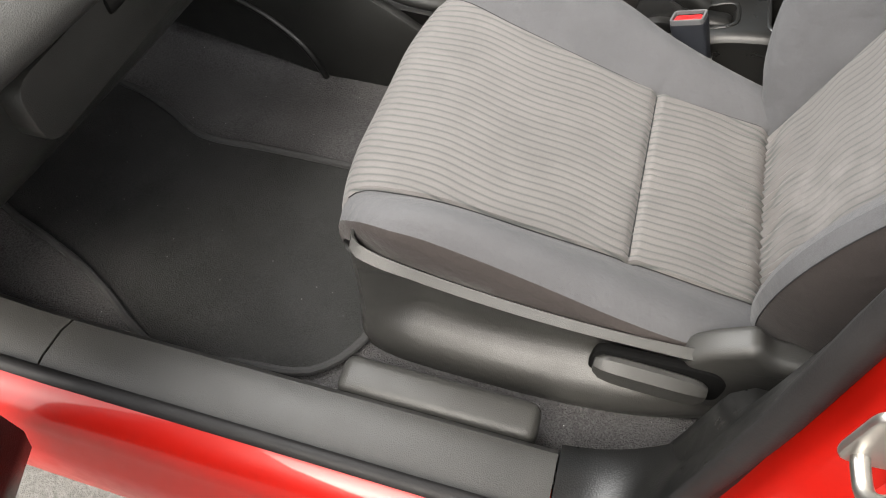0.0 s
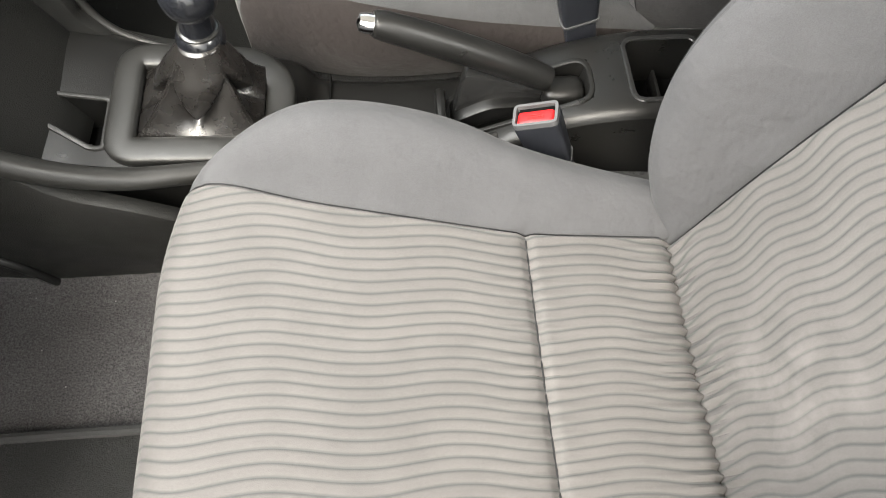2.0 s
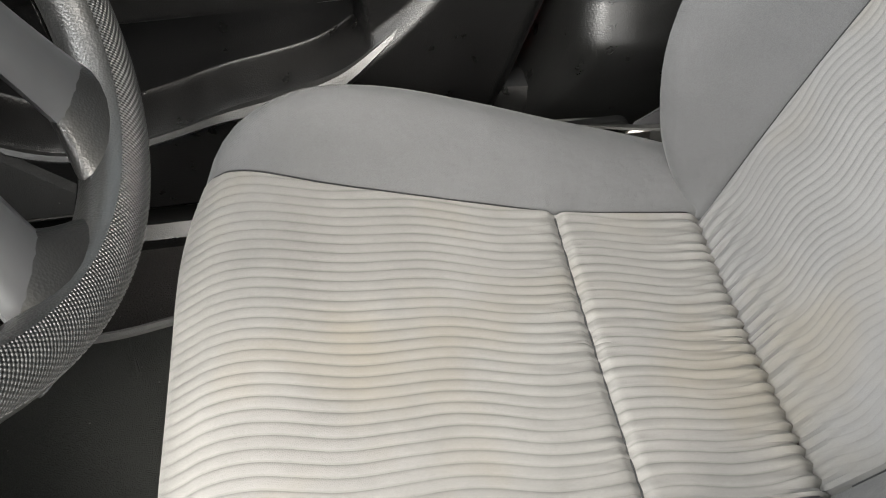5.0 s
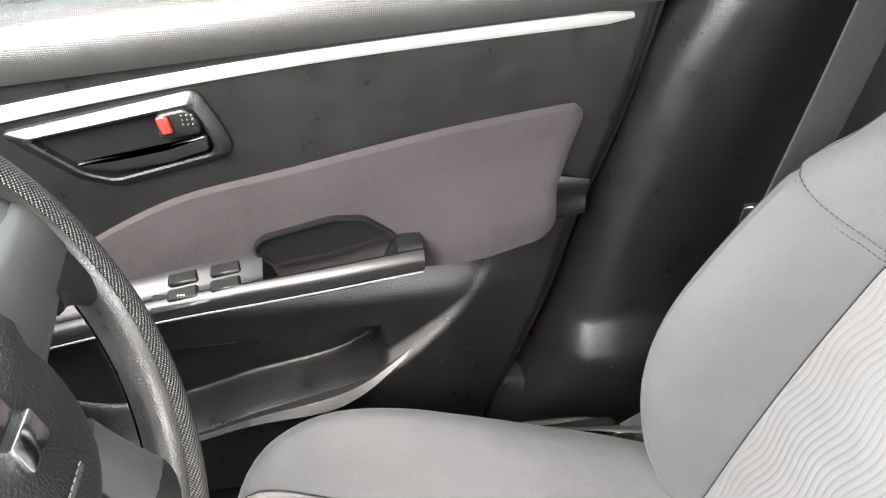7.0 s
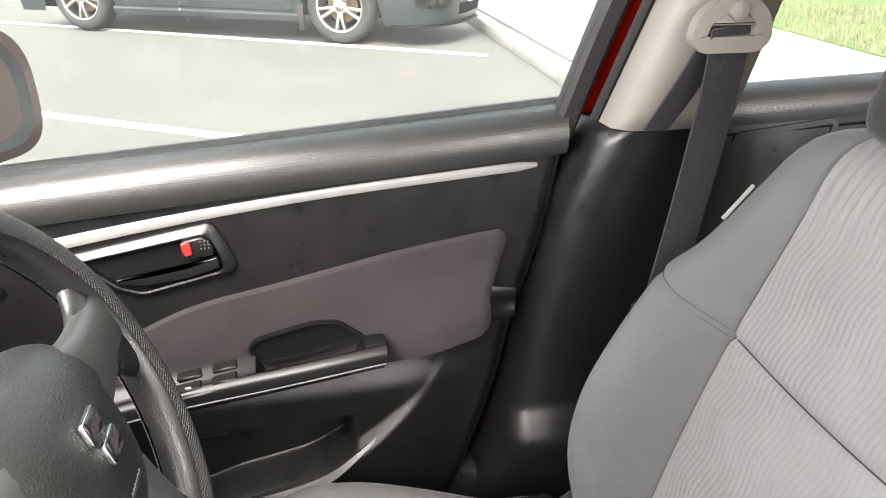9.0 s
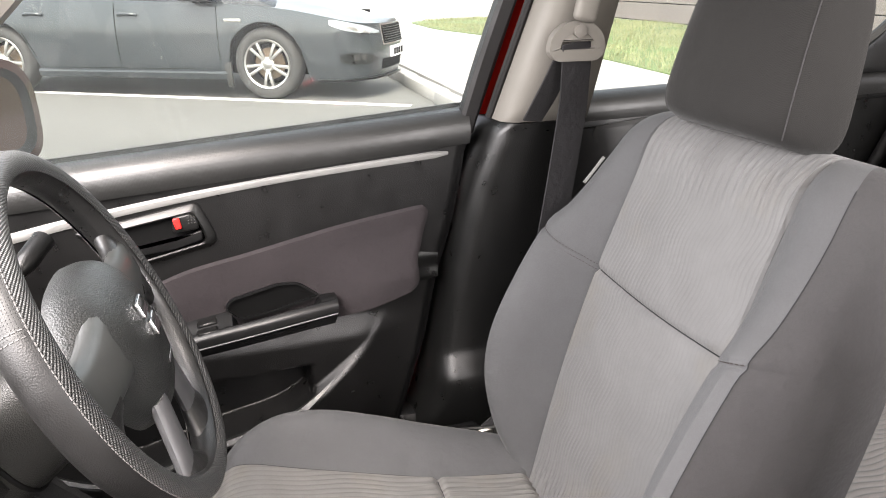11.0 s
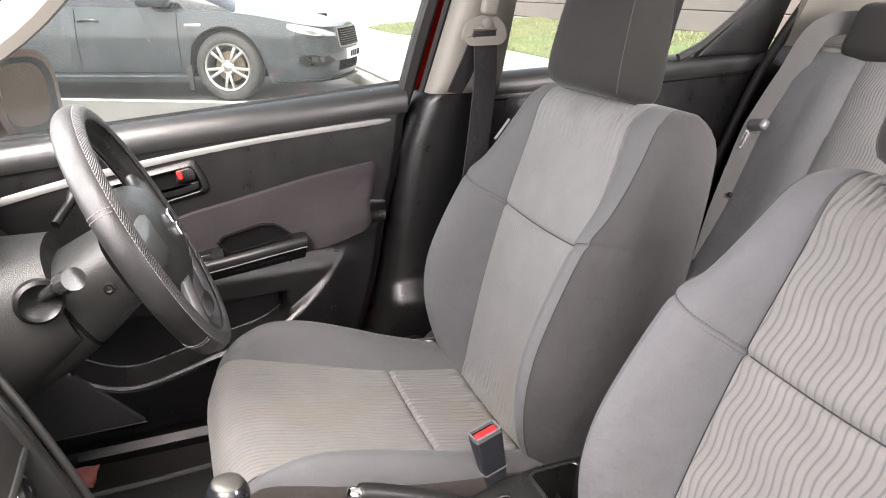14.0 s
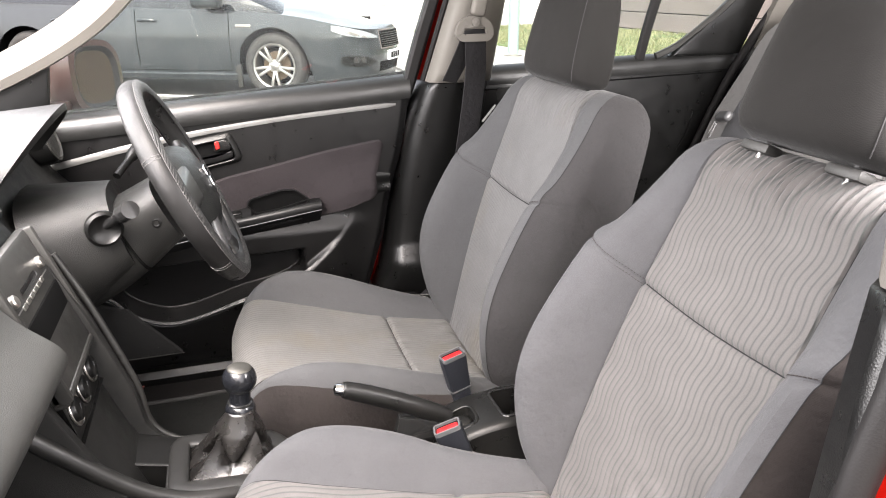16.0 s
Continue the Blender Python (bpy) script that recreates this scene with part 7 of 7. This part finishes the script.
while len(fs) < 26000:
    x, y = rng.uniform(4.2, 9.5), rng.uniform(2.0, 17.5)
    if not inside(x, y, lawn_poly) or noise.noise((x * 0.8, y * 0.8, 3)) + 0.45 < rng.random() * 0.8:
        continue
    a, h, w = rng.uniform(0, 6.28), rng.uniform(0.03, 0.09), 0.008
    dx_, dy_ = math.cos(a), math.sin(a)
    k = len(vs)
    lx, ly = rng.uniform(-0.03, 0.03), rng.uniform(-0.03, 0.03)
    vs += [(x - dx_ * w, y - dy_ * w, GROUND + 0.12), (x + dx_ * w, y + dy_ * w, GROUND + 0.12), (x + lx, y + ly, GROUND + 0.12 + h)]
    fs.append((k, k + 1, k + 2))
me = bpy.data.meshes.new("grass")
me.from_pydata(vs, [], fs)
me.materials.append(M["grass"])
tagged(new("grass", me), "short patchy green and straw grass", "grass", kind="stuff")

# building wall beyond the verge, in long courses
wall = thing("building", (9.6, 8, GROUND), "brown boarded building wall beyond the grass", "building", kind="structure")
for i in range(14):
    part("board", rbox((0.12, 26, 0.385), (9.75, 7, GROUND + 0.32 + 0.4 * i), 0.012, 1), M["wallpaint"], wall)
part("core", rbox((0.08, 26, 5.8), (9.80, 7, GROUND + 2.9), 0), M["shadow"], wall)
fence = thing("fence", (9.2, 4, GROUND), "grey steel fence before the wall", "fence")
for i in range(10):
    part("post", rbox((0.04, 0.04, 1.5), (8.9, 1.6 + 0.28 * i, GROUND + 0.85), 0.004), M["steel"], fence)
part("rail", rbox((0.03, 2.8, 0.05), (8.9, 2.9, GROUND + 1.5), 0.004), M["steel"], fence)
pole = thing("street_pole", (4.1, 9.6, GROUND), "grey-green steel street pole on the footpath", "pole")
part("shaft", lathe([(0.085, 0), (0.085, 1.0), (0.07, 6.0)], 20, Matrix.Translation((4.1, 9.4, GROUND + 0.1))), plain("pole_paint", (0.20, 0.27, 0.25), 0.5), pole)
part("base_flange", lathe([(0.14, 0), (0.14, 0.03), (0.09, 0.04)], 20, Matrix.Translation((4.1, 9.4, GROUND + 0.1))), M["steel"], pole)
shop = thing("shop_front", (6, 27, GROUND), "pale far building with blue sign panels", "building", kind="structure")
part("wall", rbox((24, 0.3, 5), (6, 30, GROUND + 2.5), 0.02), plain("far_render", (0.55, 0.54, 0.52), 0.8), shop)
for x, w, c in ((2.0, 2.2, (0.10, 0.13, 0.35)), (7.2, 1.4, (0.5, 0.5, 0.52)), (9.8, 2.0, (0.12, 0.12, 0.13))):
    part("panel", rbox((w, 0.1, 1.8), (x, 29.8, GROUND + 1.3), 0.02), plain("panel_paint", c, 0.6), shop)

# ---- dark saloon in the next bay ----
HUB = Vector((0.26, 6.72, GROUND + 0.34))
CD = Vector((0.891, -0.454, 0))
CN = Vector((-0.454, -0.891, 0))  # towards our car
WR = 0.34


def cp(l, w, z):
    """A place on the saloon: l ahead of the front hub, w out from its near side, z over the ground."""
    return Vector((HUB.x, HUB.y, GROUND)) + CD * l + CN * w + Vector((0, 0, z))


saloon = thing("parked_car", cp(-1.4, -0.9, 0), "dark blue-grey saloon parked in the next bay", "car")
plan = [(-3.6 + 4.25 * i / 60, 0.0) for i in range(61)]
plan += [(0.65 + 0.42 * math.sin(radians(a)), -0.93 * (1 - math.cos(radians(a)) ** 0.75) ) for a in (6, 12, 18, 24, 30, 36, 42, 48, 54, 60, 66, 72, 78, 84, 90)]
shoulder = curve1((-3.7, -3.0, -2.0, -1.0, -0.3, 0.2, 0.6, 0.9, 1.07), (0.99, 0.97, 0.94, 0.91, 0.89, 0.85, 0.785, 0.72, 0.70))


def bottom(l):
    z = 0.19
    for c in (0.0, -2.86):
        d = abs(l - c)
        if d < WR + 0.055:
            z = max(z, WR + math.sqrt((WR + 0.055) ** 2 - d * d))
    return z


def skin(l, w, z):
    t = z
    out = 0.03 * math.sin(math.pi * min(1, max(0, (z - 0.2) / 0.75))) - 0.05 * max(0, z - 0.62) - 0.06 * max(0, 0.36 - z)
    out += 0.012 * math.exp(-((z - 0.33) / 0.03) ** 2)
    k = 1.0 if l < 0.6 else max(0.25, 1 - (l - 0.6))
    nose = 0.05 * math.sin(math.pi * min(1, max(0, (z - 0.15) / 0.6))) if l > 0.9 else 0
    return cp(l + nose, w + out * k, z)


rings = []
for l, w in plan:
    b, tp_ = bottom(l), shoulder(l)
    rings.append([skin(l, w, b + (tp_ - b) * j / 12) for j in range(13)])
part("body_side", loft(rings, closed=False), M["navy"], saloon, "glossy dark blue-grey bodywork", sharp=50)
rings = []
for l, w in plan[48:]:
    tp_ = shoulder(l)
    e = skin(l, w, tp_)
    rings.append([e.lerp(cp(min(l, 1.06) - 0.1 * (j / 8), -0.93, tp_ + 0.10 * math.sin(math.pi / 2 * min(1, j / 5)) * (1 - 0.7 * max(0, l - 0.3))), j / 8) + Vector((0, 0, 0.02 * math.sin(math.pi * j / 8))) for j in range(9)])
part("bonnet", loft(rings, closed=False), M["navy"], saloon, "dark bonnet")
# cabin glass and roof
rings = []
for l, h in ((0.15, 0.0), (-0.5, 0.30), (-0.9, 0.44), (-1.6, 0.50), (-2.3, 0.46), (-2.9, 0.26), (-3.3, 0.04)):
    b = shoulder(l) - 0.01
    rings.append([cp(l, -0.03, b), cp(l, -0.03 - 0.25 * h, b + h * 0.7), cp(l, -0.18 - 0.25 * h, b + h), cp(l, -1.6 + 0.18, b + h), cp(l, -1.80, b)])
part("cabin", loft(rings), M["darkglass"], saloon, "dark cabin glass")
part("roof", loft([[cp(l, w, z) for w, z in ((-0.30, 1.36), (-0.33, 1.39), (-1.5, 1.39), (-1.53, 1.36))] for l in (-0.95, -1.3, -2.2, -2.5)]), M["navy"], saloon)
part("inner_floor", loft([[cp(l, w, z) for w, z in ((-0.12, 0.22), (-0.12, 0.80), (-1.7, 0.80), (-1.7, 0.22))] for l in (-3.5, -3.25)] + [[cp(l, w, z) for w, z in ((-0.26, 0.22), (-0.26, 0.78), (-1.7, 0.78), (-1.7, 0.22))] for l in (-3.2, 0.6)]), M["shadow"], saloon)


def panel_line(pts, r=0.004):
    return part("shut_line", sweep(smooth_path(pts, 24), circle(r, 6)), M["shadow"], saloon)


panel_line([skin(-0.46, 0, z) + CN * 0.001 for z in (0.30, 0.5, 0.7, 0.88)])
panel_line([skin(-1.52, 0, z) + CN * 0.001 for z in (0.30, 0.5, 0.7, 0.90)])
panel_line([skin(l, 0, 0.29) + CN * 0.001 for l in (-0.46, -1.0, -1.52, -2.2, -2.4)])
panel_line([skin(l, 0, z) + CN * 0.001 for l, z in ((-2.4, 0.30), (-2.47, 0.45), (-2.55, 0.62))])
for l in (-1.38, -2.4):
    part("door_handle", sweep(smooth_path([skin(l - 0.10, 0, 0.79) + CN * 0.01, skin(l - 0.05, 0, 0.80) + CN * 0.035, skin(l + 0.06, 0, 0.80) + CN * 0.035, skin(l + 0.10, 0, 0.79) + CN * 0.01], 16), circle(0.014, 8)), M["navy"], saloon)
RM = Matrix(((CD.x, CN.x, 0, 0), (CD.y, CN.y, 0, 0), (0, 0, 1, 0), (0, 0, 0, 1)))
bm = rbox((0.17, 0.012, 0.03), (0, 0, 0), 0.005)
bmesh.ops.transform(bm, matrix=Matrix.Translation(skin(-0.30, 0, 0.745) + CN * 0.002) @ RM, verts=bm.verts)
part("side_repeater", bm, M["steel"], saloon, "bright side repeater")
bm = rbox((0.30, 0.20, 0.16), (0, 0, 0), 0.05, 4)
bmesh.ops.transform(bm, matrix=Matrix.Translation(cp(-0.62, 0.12, 1.0)) @ RM, verts=bm.verts)
part("wing_mirror", bm, M["navy"], saloon)
part("mud_flap", prism([(-0.36, 0.12), (-0.36, 0.36), (-0.43, 0.34), (-0.41, 0.12)], 0, 0.03, "y", 0.004, fn=lambda c: cp(c.x, c.y - 0.01, c.z)), M["grey"], saloon)
part("sill_skirt", loft([[skin(l, 0, z) + CN * o for z, o in ((0.19, -0.02), (0.20, 0.02), (0.25, 0.025), (0.27, 0.0))] for l in [-2.45 + 2.05 * i / 12 for i in range(13)]]), M["navy"], saloon)


def nose_patch(nm, a0, a1, z0, z1, off, mat, lab="", curve_=0.0):
    """A piece laid on the nose between two turns of the plan."""
    rings_ = []
    for i in range(15):
        a = a0 + (a1 - a0) * i / 14
        f = max(0, min(len(plan) - 1.001, a))
        k = int(f)
        l = plan[k][0] + (plan[k + 1][0] - plan[k][0]) * (f - k)
        w = plan[k][1] + (plan[k + 1][1] - plan[k][1]) * (f - k)
        taper = math.sin(math.pi * (0.12 + 0.88 * i / 14 if curve_ else 0.5)) ** 0.5 if curve_ else 1
        zc_, hh = (z0 + z1) / 2 - 0.10 * curve_ * (i / 14), (z1 - z0) / 2 * max(0.25, taper)
        row = []
        for z, o in ((zc_ - hh, -0.02), (zc_ - hh, off), (zc_ + hh, off), (zc_ + hh, -0.02)):
            p, q = skin(l, w, z), skin(l, w - 0.05, z)
            c = cp(0.2, -0.93, z)
            row.append(p + (p - c).normalized() * o)
        rings_.append(row)
    return part(nm, loft(rings_), mat, saloon, lab)


nose_patch("headlamp", 60.0, 69.6, 0.690, 0.770, 0.010, M["lens"], "clear headlamp lens", 1.0)
nose_patch("headlamp_reflector", 63, 67.5, 0.690, 0.715, 0.014, M["steel"], "", 0.8)
nose_patch("grille_frame", 70.0, 75, 0.50, 0.70, 0.016, M["chrome"], "bright grille frame")
nose_patch("grille", 70.4, 75, 0.515, 0.685, 0.020, M["shadow"], "dark mesh grille")
for k in range(7):
    nose_patch("grille_bar", 70.5, 75, 0.525 + 0.022 * k, 0.530 + 0.022 * k, 0.023, M["grey"])
nose_patch("lower_intake", 70.0, 75, 0.27, 0.37, 0.006, M["shadow"])
nose_patch("number_plate", 72.0, 75, 0.375, 0.475, 0.034, M["white"], "white plate with dark bars")
for k in range(4):
    nose_patch("plate_bar", 72.4 + 0.62 * k, 72.8 + 0.62 * k, 0.395, 0.455, 0.038, M["shadow"])
nose_patch("fog_recess", 62.0, 68.8, 0.35, 0.46, 0.005, M["black"], "", 0.25)
nose_patch("fog_lamp", 64.8, 66.6, 0.38, 0.43, 0.010, M["grey"])
nose_patch("splitter", 58, 75, 0.185, 0.205, 0.03, M["black"])

# wheels
def build_wheel(at, nm):
    m = Matrix.Translation(at) @ RM @ Matrix.Rotation(radians(-90), 4, "X")
    prof = [(0.225, -0.10), (0.30, -0.105), (0.322, -0.085), (WR, -0.05), (WR, 0.05), (0.322, 0.085), (0.305, 0.105), (0.262, 0.110), (0.236, 0.100), (0.228, 0.09)]
    rings = [[m @ Vector((r * math.cos(2 * math.pi * i / 48), r * math.sin(2 * math.pi * i / 48), z)) for i in range(48)] for r, z in prof]
    tyre = part(nm, loft(rings, caps=False), M["tyre"], saloon, "black tyre on bright alloy rim", sharp=60)
    part("rim", lathe([(0.235, 0.098), (0.228, 0.104), (0.214, 0.098), (0.205, 0.06), (0.195, -0.02), (0.19, -0.08)], 48, m) if False else loft([[m @ Vector((r * math.cos(2 * math.pi * i / 48), r * math.sin(2 * math.pi * i / 48), z)) for i in range(48)] for r, z in [(0.237, 0.096), (0.229, 0.106), (0.214, 0.100), (0.205, 0.06), (0.195, -0.06)]], caps=False), M["alloy"], tyre, "bright alloy rim")
    part("brake_disc", lathe([(0.15, 0.0), (0.15, 0.015), (0.06, 0.016), (0.0005, 0.016)], 32, m), M["rust"], tyre)
    part("inner_dark", lathe([(0.20, -0.05), (0.20, -0.045), (0.0005, -0.045)], 32, m), M["shadow"], tyre)
    for k in range(5):
        for d in (-11, 11):
            a0 = radians(72 * k + d * 0.55 + 18)
            a1 = radians(72 * k + d + 18)
            p0, p1 = Vector((0.045 * math.cos(a0), 0.045 * math.sin(a0), 0.086)), Vector((0.212 * math.cos(a1), 0.212 * math.sin(a1), 0.094))
            t = (p1 - p0).normalized()
            s_ = Vector((-t.y, t.x, 0))
            rr = []
            for q in range(5):
                f = q / 4
                c, wd = p0.lerp(p1, f) + Vector((0, 0, 0.008 * math.sin(math.pi * f))), 0.015 + 0.003 * f
                rr.append([m @ (c + s_ * x + Vector((0, 0, z))) for x, z in ((-wd, -0.02), (-wd * 0.8, 0.002), (0, 0.005), (wd * 0.8, 0.002), (wd, -0.02))])
            part("spoke", loft(rr), M["alloy"], tyre)
        a = radians(72 * k + 54)
        part("wheel_nut", lathe([(0.009, 0), (0.009, 0.012), (0.0005, 0.013)], 6, m @ Matrix.Translation((0.057 * math.cos(a), 0.057 * math.sin(a), 0.085))), M["steel"], tyre)
    part("hub_cap", lathe([(0.07, 0.06), (0.068, 0.086), (0.035, 0.094), (0.03, 0.098), (0.0005, 0.099)], 32, m), M["alloy"], tyre)
    return tyre


build_wheel(cp(0, -0.105, WR), "wheel")
build_wheel(cp(-2.86, -0.105, WR), "wheel")
